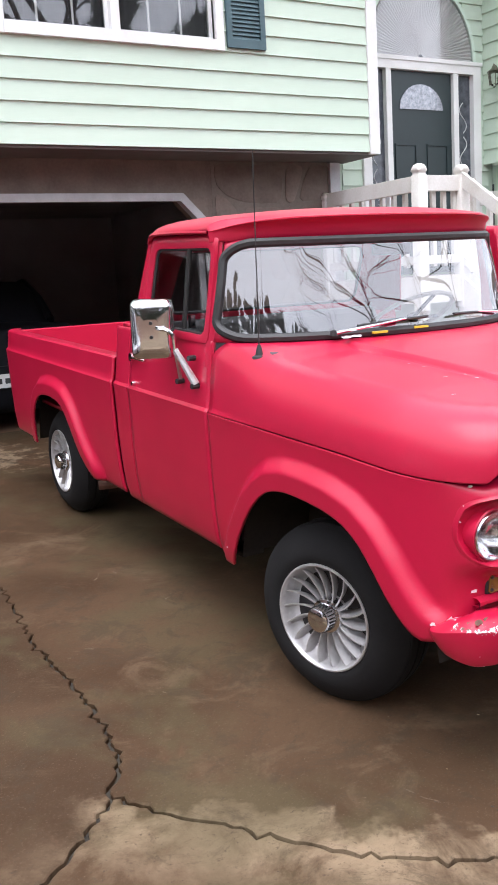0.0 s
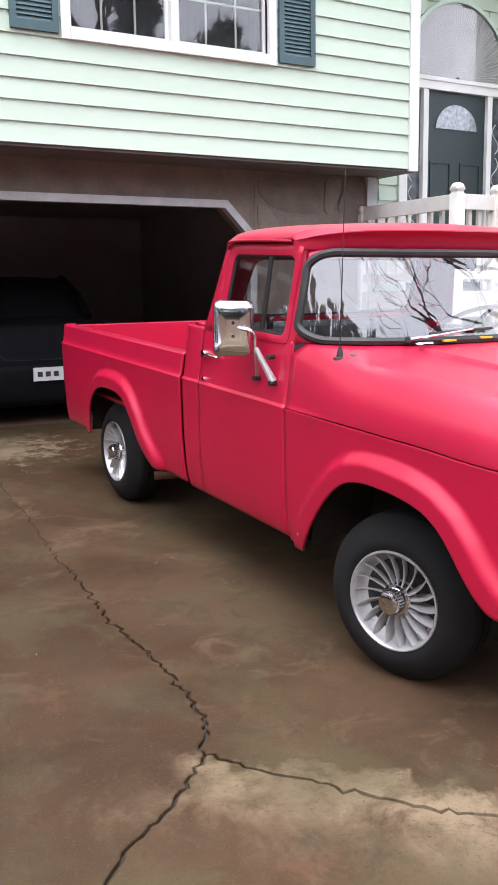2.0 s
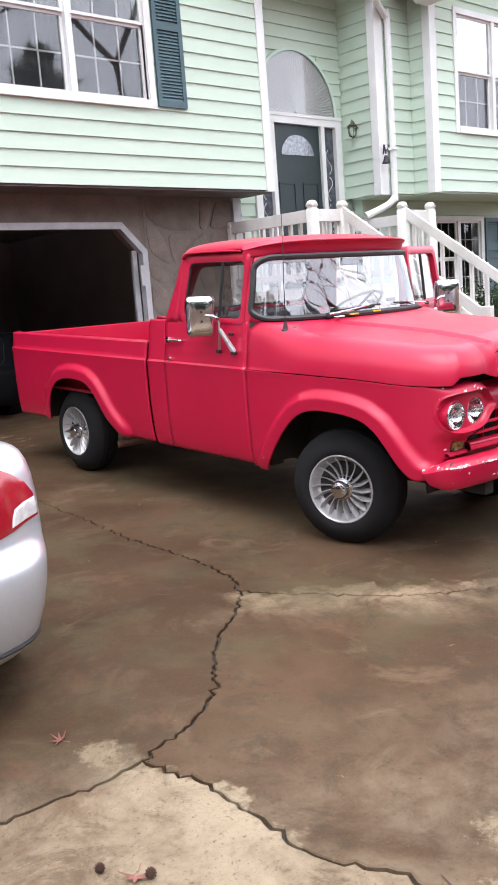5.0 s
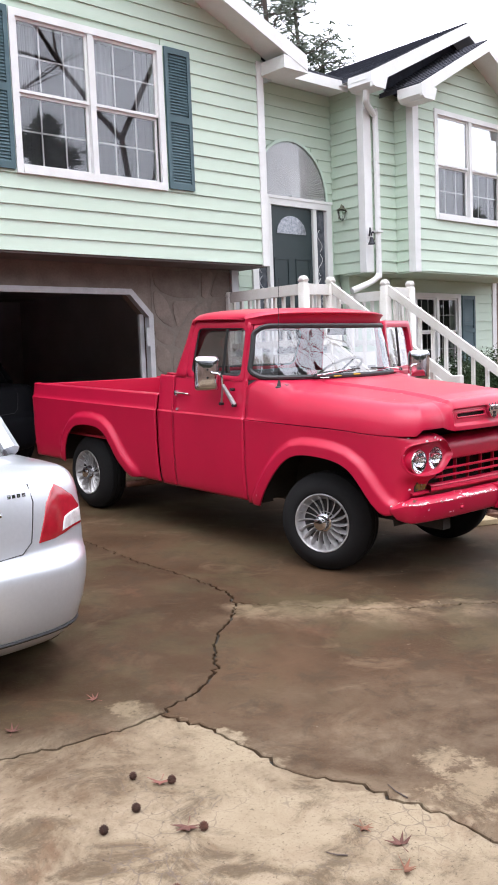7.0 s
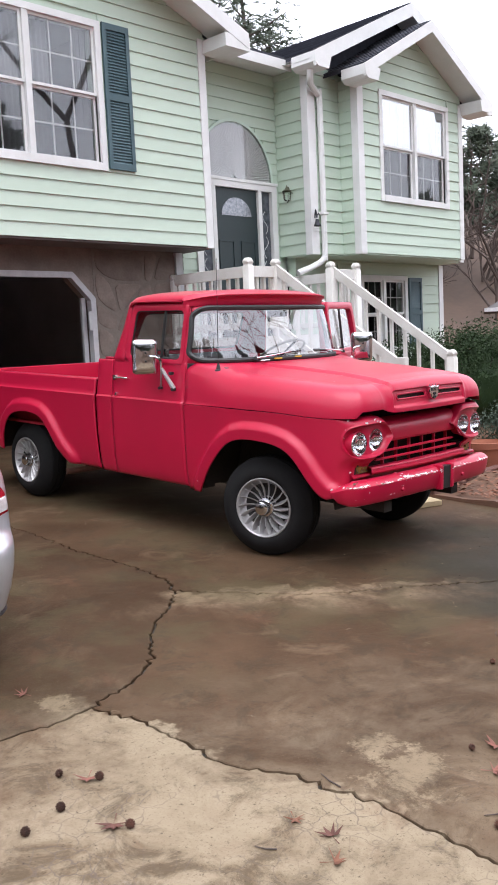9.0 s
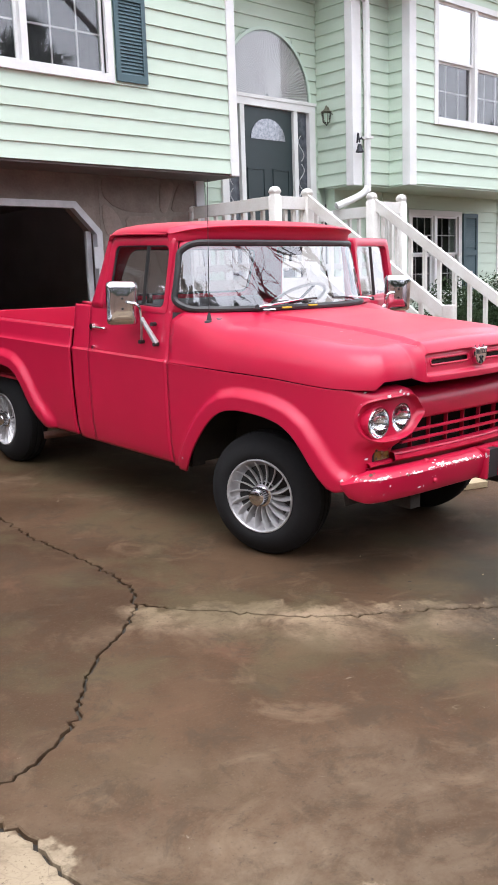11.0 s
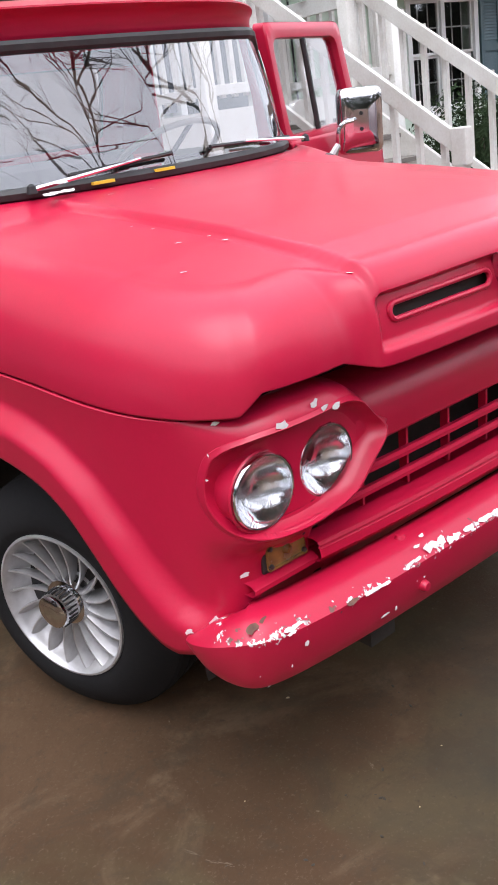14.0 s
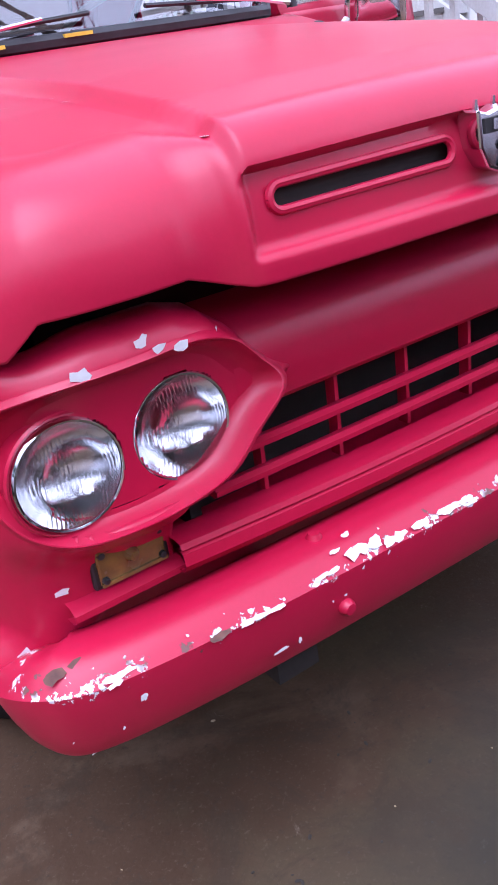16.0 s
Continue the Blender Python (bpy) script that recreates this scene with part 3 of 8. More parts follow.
# right block, bay and its gable
wall((7.491, FR, 2.73), (11.6, FR + 0.15, 5.35))
board_rows("r", "x", 7.51, 8.201, FR, -1, 2.72, 5.38)
board_rows("r", "x", 11.06, 11.52, FR, -1, 2.72, 5.30)
part("side_wall", box((7.491, FR + 0.02, 2.73), (7.57, FE + 0.1, 5.4)), SIDING, house, smooth=False)
board_rows("s", "y", FR + 0.02, FE, 7.491, -1, 2.72, 5.38)
bayw = (8.201, 11.06)
wall((8.221, FB, 2.73), (11.04, FB + 0.14, 5.22), [W2])
part("bay_side", box((8.201, FB + 0.02, 2.73), (8.28, FR + 0.02, 5.25)), SIDING, house, smooth=False)
board_rows("s", "y", FB + 0.02, FR, 8.201, -1, 2.72, 5.25)
PEAK_B = (9.60, 6.13)


def bay_clip(z):
    if z < 5.22:
        return bayw[0] + 0.10, bayw[1] - 0.10
    d = (PEAK_B[1] - z) / 0.55
    return max(bayw[0], PEAK_B[0] - d), min(bayw[1], PEAK_B[0] + d)


part("gable_wall", prism([(8.201, 5.22), (11.06, 5.22), (11.06, 5.36), (PEAK_B[0], 6.14), (8.201, 5.40)], "y", FB, FB + 0.14), SIDING, house, smooth=False)
board_rows("b", "x", 8.302, 10.96, FB, -1, 2.72, 6.0, [(W2[0] - 0.07, W2[1] + 0.07, W2[2] - 0.07, W2[3] + 0.07)], bay_clip)
for x0, x1, y, z1 in ((8.162, 8.306, FB, 5.24), (10.95, 11.07, FB, 5.24), (11.50, 11.62, FR, 5.30)):
    part("corner_board", box((x0, y - 0.034, 2.70), (x1, y + 0.09, z1)), WHITE, house, smooth=False, bevel=0.004)
part("corner_board", box((7.441, FR - 0.034, 2.70), (7.612, FR + 0.09, 5.33)), WHITE, house, "wide white corner board", smooth=False, bevel=0.004)
part("soffit", box((7.491, FR + 0.002, 2.695), (11.6, 7.45, 2.728)), SIDING, house, smooth=False)
part("soffit", box((8.201, FB + 0.002, 2.695), (11.06, FR + 0.002, 2.728)), SIDING, house, smooth=False)
# lower right wall
wall((7.6, 7.40, 0.1), (11.62, 7.55, 2.695), [W3])
board_rows("l", "x", 8.6, 11.52, 7.40, -1, 0.25, 2.69, [(W3[0] - 0.07, W3[1] + 0.07, W3[2] - 0.07, W3[3] + 0.07)])
part("corner_board", box((11.50, 7.365, 0.2), (11.63, 7.5, 2.69)), WHITE, house, smooth=False)
for lo, hi in (((-2.8, 15.0, 0.1), (11.6, 15.2, 5.3)), ((11.47, 7.55, 0.1), (11.62, 15.0, 5.3)), ((-2.8, 7.1, 2.73), (-2.65, 15.0, 5.3))):
    part("outer_wall", box(lo, hi), SIDING, house, smooth=False)


def window(opening, y, lights, upper=None, screen=False, curtain=True, name="window"):
    """A twin double-hung window: white casing, sashes, muntins, panes, and a room box painted dim, with curtains,
    behind.
    """
    x0, x1, z0, z1 = opening
    w = part(name, box((x0 - 0.075, y - 0.038, z0 - 0.085), (x0, y + 0.05, z1 + 0.075)), WHITE, house, "white twin double-hung window", smooth=False)
    def add(n, lo, hi, mat=WHITE, **kw):
        return part(n, box(lo, hi), mat, w, smooth=False, **kw)
    add("casing", (x1, y - 0.038, z0 - 0.085), (x1 + 0.075, y + 0.05, z1 + 0.075))
    add("casing", (x0, y - 0.038, z1), (x1, y + 0.05, z1 + 0.075))
    add("sill", (x0, y - 0.048, z0 - 0.085), (x1, y + 0.05, z0))
    xm, zm = (x0 + x1) / 2, (z0 + z1) / 2
    add("mullion", (xm - 0.035, y - 0.03, z0), (xm + 0.035, y + 0.05, z1))
    for a, b in ((x0, xm - 0.035), (xm + 0.035, x1)):
        for c, d, dy in ((z0, zm, 0.03), (zm, z1, 0.0)):
            sash = bmesh.new()
            t = 0.03
            add_box(sash, (a, y + dy, c), (a + t, y + dy + 0.028, d))
            add_box(sash, (b - t, y + dy, c), (b, y + dy + 0.028, d))
            add_box(sash, (a + t, y + dy, c), (b - t, y + dy + 0.028, c + t))
            add_box(sash, (a + t, y + dy, d - t), (b - t, y + dy + 0.028, d))
            part("sash", sash, WHITE, w, smooth=False)
            pane = add("pane", (a + t, y + dy + 0.012, c + t), (b - t, y + dy + 0.016, d - t), upper if upper and dy == 0.0 else PANE)
            pane.visible_shadow = False
            nx, nz = lights
            bars = bmesh.new()
            for k in range(1, nx):
                x = a + (b - a) * k / nx
                add_box(bars, (x - 0.008, y + dy + 0.018, c + t), (x + 0.008, y + dy + 0.026, d - t))
            for k in range(1, nz):
                q = c + (d - c) * k / nz
                add_box(bars, (a + t, y + dy + 0.018, q - 0.008), (b - t, y + dy + 0.026, q + 0.008))
            part("muntins", bars, WHITE, w, smooth=False)
    # room box behind the panes, its dimness painted on
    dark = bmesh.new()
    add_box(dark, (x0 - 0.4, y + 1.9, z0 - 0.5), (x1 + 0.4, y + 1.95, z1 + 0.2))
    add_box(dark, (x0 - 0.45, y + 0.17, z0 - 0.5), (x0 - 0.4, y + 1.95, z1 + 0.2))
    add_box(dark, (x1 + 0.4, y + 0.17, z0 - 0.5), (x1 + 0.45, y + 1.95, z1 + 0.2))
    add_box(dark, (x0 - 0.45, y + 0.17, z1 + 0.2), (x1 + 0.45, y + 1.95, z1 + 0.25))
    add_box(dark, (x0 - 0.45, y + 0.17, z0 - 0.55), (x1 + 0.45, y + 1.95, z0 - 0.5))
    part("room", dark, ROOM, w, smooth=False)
    if curtain:
        for a, b in ((x0 + 0.04, x0 + 0.30), (xm - 0.26, xm + 0.36), (x1 - 0.22, x1 - 0.04)):
            pts = [[(a + (b - a) * k / 40, y + 0.13 + 0.022 * math.sin(k * 1.4) + 0.01 * math.sin(k * 0.37), q) for q in (z0 + 0.02, z1 - 0.02)] for k in range(41)]
            part("curtain", grid(pts), CURTAIN, w, "pale sheer curtain", solid=0.002)
    if screen:
        for a, b in ((x0 + 0.03, xm - 0.065), (xm + 0.065, x1 - 0.03)):
            add("insect_screen", (a, y + 0.075, z0 + 0.03), (b, y + 0.079, zm - 0.03), MESH, label="dark insect screen")
    return w


window(W1, FL, (3, 2), upper=TREE_PANE, screen=True)
window(W2, FB, (3, 2), upper=SKY_PANE, screen=True)
window(W3, 7.40, (3, 2), curtain=False)


def shutter(x0, x1, z0, z1, y):
    s = part("shutter", box((x0, y - 0.05, z0), (x0 + 0.05, y - 0.02, z1)), SHUTTER, house, "dark teal louvred shutter", smooth=False)
    for lo, hi in (((x1 - 0.05, y - 0.05, z0), (x1, y - 0.02, z1)), ((x0 + 0.05, y - 0.05, z0), (x1 - 0.05, y - 0.02, z0 + 0.07)), ((x0 + 0.05, y - 0.05, z1 - 0.07), (x1 - 0.05, y - 0.02, z1)),
                   ((x0 + 0.05, y - 0.05, (z0 + z1) / 2 - 0.04), (x1 - 0.05, y - 0.02, (z0 + z1) / 2 + 0.04))):
        part("rail", box(lo, hi), SHUTTER, s, smooth=False)
    q = z0 + 0.07
    while q < z1 - 0.09:
        if abs(q - (z0 + z1) / 2) > 0.05:
            part("louvre", prism([(y - 0.026, q), (y - 0.044, q), (y - 0.026, q + 0.038)], "x", x0 + 0.05, x1 - 0.05), SHUTTER, s, smooth=False)
        q += 0.034
    part("backing", box((x0 + 0.01, y - 0.026, z0 + 0.01), (x1 - 0.01, y - 0.02, z1 - 0.01)), SHUTTER, s, smooth=False)


shutter(3.845, 4.225, 3.55, 5.19, FL)
shutter(1.455, 1.835, 3.55, 5.19, FL)
shutter(10.53, 10.92, 1.25, 2.45, 7.40)

# door unit
unit = part("entry_frame", box((DX - DW - 0.05, FE - 0.05, LAND), (DX - DW + 0.06, FE + 0.1, HEAD + 0.06)), WHITE, house, "white door frame with sidelights", smooth=False)
for x in (DX + DW - 0.06,):
    part("jamb", box((x, FE - 0.05, LAND), (x + 0.11, FE + 0.1, HEAD + 0.06)), WHITE, unit, smooth=False)
for s in (-1, 1):
    part("mullion", box((DX + s * 0.467 - 0.035, FE - 0.045, LAND), (DX + s * 0.467 + 0.035, FE + 0.1, HEAD)), WHITE, unit, smooth=False)
part("head", box((DX - DW + 0.06, FE - 0.05, HEAD - 0.03), (DX + DW - 0.06, FE + 0.1, HEAD + 0.06)), WHITE, unit, smooth=False)
part("door_head_trim", box((DX - DW - 0.07, FE - 0.06, HEAD + 0.06), (DX + DW + 0.07, FE + 0.08, HEAD + 0.10)), WHITE, unit, smooth=False)
leaf = part("door_leaf", box((DX - 0.431, FE, LAND + 0.02), (DX + 0.431, FE + 0.045, HEAD - 0.035)), DOOR, unit, "dark green panelled front door", smooth=False)
for cx in (-0.22, 0.22):
    for c, d in ((0.20, 0.75), (0.95, 1.40)):
        for bx0, bx1, bz0, bz1 in ((cx - 0.15, cx + 0.15, c, c + 0.02), (cx - 0.15, cx + 0.15, d - 0.02, d), (cx - 0.15, cx - 0.13, c + 0.02, d - 0.02), (cx + 0.13, cx + 0.15, c + 0.02, d - 0.02)):
            part("panel_moulding", box((DX + bx0, FE - 0.012, LAND + bz0), (DX + bx1, FE, LAND + bz1)), DOOR, leaf, smooth=False)
fan = [(DX + 0.30 * math.cos(a), HEAD - 0.42 + 0.26 * math.sin(a)) for a in [math.pi * k / 16 for k in range(17)]]
part("door_light", prism(fan, "y", FE - 0.014, FE - 0.002), material("leaded_glass", (0.42, 0.44, 0.47), (0.16, 0.17, 0.19), 22, 0.15, 0.4, bump=0.4, bump_scale=30), leaf, "leaded half-round glass", smooth=False)
for s in (-1, 1):
    xa = DX + s * 0.61
    sl = part("sidelight", box((xa - 0.107, FE + 0.01, LAND + 0.05), (xa + 0.107, FE + 0.03, HEAD - 0.035)), material("dark_leaded_sidelight", (0.03, 0.035, 0.045), (0.12, 0.13, 0.15), 12, 0.12), unit, "dark leaded sidelight", smooth=False)
    scroll = bmesh.new()
    for k in range(5):
        zc = LAND + 0.4 + k * 0.36
        add_tube(scroll, [(xa + 0.05 * math.sin(t) * (1 if k % 2 else -1), FE + 0.006, zc + 0.16 * t / 3.1 - 0.15) for t in np.linspace(-3.1, 3.1, 14)], 0.006, 5)
    part("leading", scroll, METALTRIM, sl)
part("door_knob", lathe([(-0.06, 0.0), (-0.055, 0.025), (-0.03, 0.028), (-0.015, 0.012), (0, 0.012)], 16, "y", (DX + 0.40, FE, LAND + 0.95)), METALTRIM, leaf)

# fanlight: half-round glass with rays
fanl = thing("fanlight", Matrix(), "half-round window with pale sunburst pleats above the door", "window", kind="structure")
arc = [(DX + ARCH_W * math.cos(a), ARCH_Z + ARCH_H * math.sin(a)) for a in [math.pi * k / 36 for k in range(37)]]
rim = bmesh.new()
for k in range(36):
    a, b = arc[k], arc[k + 1]
    ai = (DX + (a[0] - DX) * 1.05, ARCH_Z + (a[1] - ARCH_Z) * 1.05)
    bi = (DX + (b[0] - DX) * 1.05, ARCH_Z + (b[1] - ARCH_Z) * 1.05)
    add_prism(rim, [a, b, bi, ai], "y", FE - 0.045, FE + 0.02)
part("arch_trim", rim, material("pale_green_trim", (0.60, 0.72, 0.62), (0.52, 0.64, 0.54), 6, 0.6), fanl, smooth=False)
pane = part("pane", prism(arc, "y", FE - 0.032, FE - 0.028), PANE, fanl, smooth=False)
pane.visible_shadow = False
pleats = []
for k in range(121):
    a = math.pi * k / 120
    d = 0.008 * (1 if k % 2 else -1)
    pleats.append([(DX + r * ARCH_W * math.cos(a), FE - 0.015 + d * r, ARCH_Z + 0.01 + r * (ARCH_H - 0.02) * math.sin(a)) for r in (0.04, 0.35, 0.7, 0.99)])
part("pleated_shade", grid(pleats), material("white_pleated_shade", (0.84, 0.84, 0.82), (0.70, 0.70, 0.68), 5, 0.9), fanl, "pale pleated sunburst shade", smooth=False)
part("sill_bar", box((DX - ARCH_W - 0.04, FE - 0.04, ARCH_Z - 0.03), (DX + ARCH_W + 0.04, FE + 0.02, ARCH_Z + 0.005)), WHITE, fanl, smooth=False)

# ---------------------------------------------------------------- roofs


def roof_slope(a, b, y0, y1, t=0.05, course=0.14, near=True):
    """A sloping roof from the ridge a to the eave b, both (x, z), with courses of shingles."""
    roof = part("roof_slope", prism([a, b, (b[0], b[1] - t), (a[0], a[1] - t)], "y", y0, y1), SHINGLE, house, "dark slate-blue asphalt shingles", smooth=False)
    d = Vector((b[0] - a[0], b[1] - a[1]))
    n = int(d.length / course)
    up = Vector((-d.y, d.x)).normalized()
    if up.y < 0:
        up = -up
    if near:
        for k in range(n):
            q0, q1 = Vector(a) + d * (k / n), Vector(a) + d * ((k + 1) / n)
            poly = [q0 + up * 0.003, q1 + up * 0.012, q1 + up * 0.003]
            part("shingle_course", prism([tuple(q) for q in poly], "y", y0 - 0.01, y1), SHINGLE, roof, smooth=False)


def rake(a, b, y, h=0.19):
    """A white board along a gable's edge."""
    return part("rake_board", prism([a, b, (b[0], b[1] - h), (a[0], a[1] - h)], "y", y, y + 0.03), WHITE, house, smooth=False)


def soffit(a, b, y0, y1, t):
    return part("soffit", prism([(a[0], a[1] - t), (b[0], b[1] - t), (b[0], b[1] - t - 0.012), (a[0], a[1] - t - 0.012)], "y", y0, y1), WHITE, house, smooth=False)


LR, LE = (PEAK_L[0], 7.12), (5.83, 5.36)
LE2 = (2 * PEAK_L[0] - LE[0], LE[1])
for e in (LE, LE2):
    roof_slope(LR, e, 6.50, 15.0, near=e is LE)
    rake((LR[0], LR[1] - 0.01), (e[0], e[1] - 0.01), 6.47)
    soffit(LR, e, 6.5, FL, 0.10)
part("eave_return", box((5.42, 6.475, 5.13), (5.85, FL, 5.29)), WHITE, house, "white boxed eave end", smooth=False)
part("fascia", box((5.82, 6.5, 5.20), (5.85, 8.2, 5.36)), WHITE, house, smooth=False)
MR, ME, ME2 = (9.60, 6.60), (7.18, 5.43), (12.02, 5.43)
for e in (ME, ME2):
    roof_slope(MR, e, 6.55, 15.0, near=e is ME)
    rake((MR[0], MR[1] - 0.01), (e[0], e[1] - 0.01), 6.52, 0.20)
    soffit(MR, e, 6.55, FR, 0.08)
# gable wall in the dark shingle colour, which stands in for shade there
part("upper_gable", prism([(7.5, 5.33), (11.6, 5.33), (9.60, 6.45)], "y", FR + 0.01, FR + 0.1), SHINGLE, house, smooth=False)
BR, BE, BE2 = (PEAK_B[0], 6.24), (7.86, 5.30), (11.34, 5.30)
for e in (BE, BE2):
    roof_slope(BR, e, 6.20, 7.6, near=e is BE)
    rake((BR[0], BR[1] - 0.01), (e[0], e[1] - 0.01), 6.17, 0.17)
    soffit(BR, e, 6.2, FB, 0.08)
for (ex, ez), s, y0, y1 in ((BE, -1, 6.165, FB), (BE2, 1, 6.165, FB), (ME, -1, 6.515, FR), (ME2, 1, 6.515, FR)):
    tail = [(ex + s * 0.005, ez - 0.012), (ex + s * 0.005, ez - 0.15), (ex - s * 0.07, ez - 0.205), (ex - s * 0.30, ez - 0.205), (ex - s * 0.36, ez - 0.03)]
    part("eave_return", prism(tail, "y", y0, y1), WHITE, house, "white boxed eave end", smooth=False)
# entry roof between the gables, with its gutter
entry = part("entry_roof", prism([(7.08, 5.46), (11.2, 7.35), (11.2, 7.29), (7.08, 5.40)], "x", 5.3, 8.2), SHINGLE, house, "dark shingles over the entry", smooth=False)
part("soffit", box((5.5, 7.08, 5.37), (7.6, FE, 5.39)), WHITE, house, smooth=False)
part("fascia", box((5.5, 7.06, 5.28), (7.30, 7.08, 5.42)), WHITE, house, smooth=False)


def gutter(pts):
    """A K-style gutter along a line."""
    bm = bmesh.new()
    prof = [(0.0, 0.0), (-0.10, 0.0), (-0.125, 0.05), (-0.115, 0.075), (-0.13, 0.10), (-0.12, 0.10), (-0.105, 0.075), (-0.115, 0.05), (-0.094, 0.008), (0.0, 0.008)]
    rows = []
    for i, q in enumerate(pts):
        d = (Vector(pts[min(i + 1, len(pts) - 1)]) - Vector(pts[max(i - 1, 0)])).normalized()
        out = Vector((-d.y, d.x, 0))
        rows.append([Vector(q) - out * o + Vector((0, 0, h)) for o, h in prof])
    add_grid(bm, rows)
    return bm


part("gutter", gutter([(5.6, 7.06, 5.33), (7.10, 7.06, 5.33), (7.17, 6.98, 5.33), (7.17, 6.60, 5.33)]), WHITE, house, "white metal gutter")
spout = bmesh.new()
for line in ([(7.30, 6.72, 5.30), (7.30, 6.72, 5.16), (7.36, 6.78, 5.08), (7.62, 6.87, 4.98), (7.68, 6.88, 4.86), (7.68, 6.88, 2.80), (7.66, 6.88, 2.66), (7.55, 6.92, 2.56), (7.22, 7.02, 2.43)],):
    add_tube(spout, spline(line, 5), 0.045, 10)
part("downspout", spout, WHITE, house, "white downspout with elbows")
part("strap", box((7.62, 6.825, 3.28), (7.74, 6.93, 3.31)), WHITE, house, smooth=False)

# ---------------------------------------------------------------- pickup truck (x across, y to the rear, z up from its own ground)
TRUCK = Matrix.Translation((2.39, 2.483, 0.0017)) @ Matrix.Rotation(math.atan(SLOPE), 4, "X")
truck = thing("pickup_truck", TRUCK, "old satin-red pickup truck with chipped paint and an open far door", "truck")

SIDE = [(0.38, 0.815), (0.45, 0.835), (0.55, 0.848), (0.70, 0.858), (0.85, 0.863), (0.97, 0.868), (1.007, 0.871), (1.02, 0.858), (1.08, 0.850), (1.14, 0.845), (1.20, 0.840), (1.27, 0.833), (1.34, 0.822)]
ARCH_F = [(-0.545, 0.485), (-0.51, 0.50), (-0.47, 0.54), (-0.42, 0.602), (-0.37, 0.672), (-0.31, 0.737), (-0.23, 0.783), (-0.13, 0.806), (0.0, 0.815), (0.12, 0.812), (0.22, 0.79), (0.30, 0.745), (0.38, 0.67), (0.45, 0.585), (0.51, 0.50), (0.575, 0.395)]
ARCH_R = [(2.22, 0.42), (2.33, 0.50), (2.40, 0.575), (2.47, 0.665), (2.54, 0.74), (2.63, 0.79), (2.76, 0.808), (2.90, 0.805), (3.02, 0.785), (3.10, 0.745), (3.165, 0.685), (3.215, 0.60), (3.245, 0.50), (3.26, 0.43)]


def arch_distance(table, u, w):
    q, best = Vector((u, w)), 9.0
    for a, b in zip(table, table[1:]):
        a, b = Vector(a), Vector(b)
        t = min(max((q - a).dot(b - a) / (b - a).length_squared, 0), 1)
        best = min(best, (q - a.lerp(b, t)).length)
    return best


def flare(table, u, w):
    """How far the eyebrow round a wheel stands out."""
    return 0.041 * (1 - smooth01((arch_distance(table, u, w) - 0.066) / 0.062))


def dense(table, per=4):
    return [tuple(q) for q in spline([(a, b, 0) for a, b in table], per)]


# plan line of the front fender: (half-width, y), from the door forward and round to the grille
PLAN = [Vector(q) for q in spline([(0.0, 0.742, 0), (0.0, 0.40, 0), (0.001, 0.10, 0), (0.003, -0.15, 0), (0.012, -0.36, 0), (0.028, -0.48, 0), (0.052, -0.565, 0), (0.085, -0.64, 0), (0.125, -0.695, 0), (0.175, -0.728, 0), (0.235, -0.742, 0), (0.33, -0.744, 0), (0.45, -0.738, 0), (0.53, -0.730, 0)], 10)]


NAC_Z = 0.853                        # headlamp nacelle: its middle height
ARC = [0.0]
for a, b in zip(PLAN, PLAN[1:]):
    ARC.append(ARC[-1] + (b - a).length)


def arc_at(half):
    """Distance along the plan line at a half-width."""
    return float(np.interp(0.868 - half, [q.x for q in PLAN], ARC))


ARC_C = arc_at(0.585)                # along the plan line at the nacelle's middle


def plan_arc(a):
    """Point and outward normal at a distance along the plan line."""
    x, y = float(np.interp(a, ARC, [q.x for q in PLAN])), float(np.interp(a, ARC, [q.y for q in PLAN]))
    x1, y1 = float(np.interp(a + 0.012, ARC, [q.x for q in PLAN])), float(np.interp(a + 0.012, ARC, [q.y for q in PLAN]))
    x0, y0 = float(np.interp(a - 0.012, ARC, [q.x for q in PLAN])), float(np.interp(a - 0.012, ARC, [q.y for q in PLAN]))
    d = Vector((x1 - x0, y1 - y0)).normalized()
    return Vector((x, y)), Vector((d.y, -d.x))


def brow(half, u=-0.7):
    """Height of the fender's upper edge; it falls forward, and away beside the grille."""
    drop = 0.014 * smooth01((-u - 0.1) / 0.45) * smooth01((half - 0.62) / 0.12)
    return float(np.interp(half, [0.34, 0.37, 0.40, 0.43, 0.47, 0.52], [0.880, 0.897, 0.925, 0.960, 0.990, 1.004])) - drop


def fender_point(side, a, w, out=0.0):
    """A point on the fender's skin at a distance along its plan line and a height; out: proud of the skin."""
    q, n = plan_arc(a)
    front = smooth01((a - (ARC_C - 0.30)) / 0.22)
    base = curve_y(SIDE, min(w, 1.007))
    w_in = w + 1.004 - brow(0.868 - q.x, q.y) if w > 0.80 else w
    inset_front = curve_y([(0.40, 0.095), (0.55, 0.088), (0.66, 0.082), (0.695, 0.066), (0.722, 0.030), (0.745, 0.006), (0.77, 0.0), (0.93, 0.0), (0.955, 0.002), (0.970, 0.006), (0.982, 0.013), (0.992, 0.024), (0.999, 0.040), (1.004, 0.075)], w_in)
    half = base * (1 - front) + 0.868 * front
    s = half - q.x
    off = out - inset_front * front
    if a < ARC_C - 0.15:
        off += flare(ARCH_F, q.y, w) * (1 - front * 0.6)
    # outward normal in (half-width, y): drawn-in axis is the other way round
    return Vector((side * (s - n.x * off), q.y + n.y * off, w))


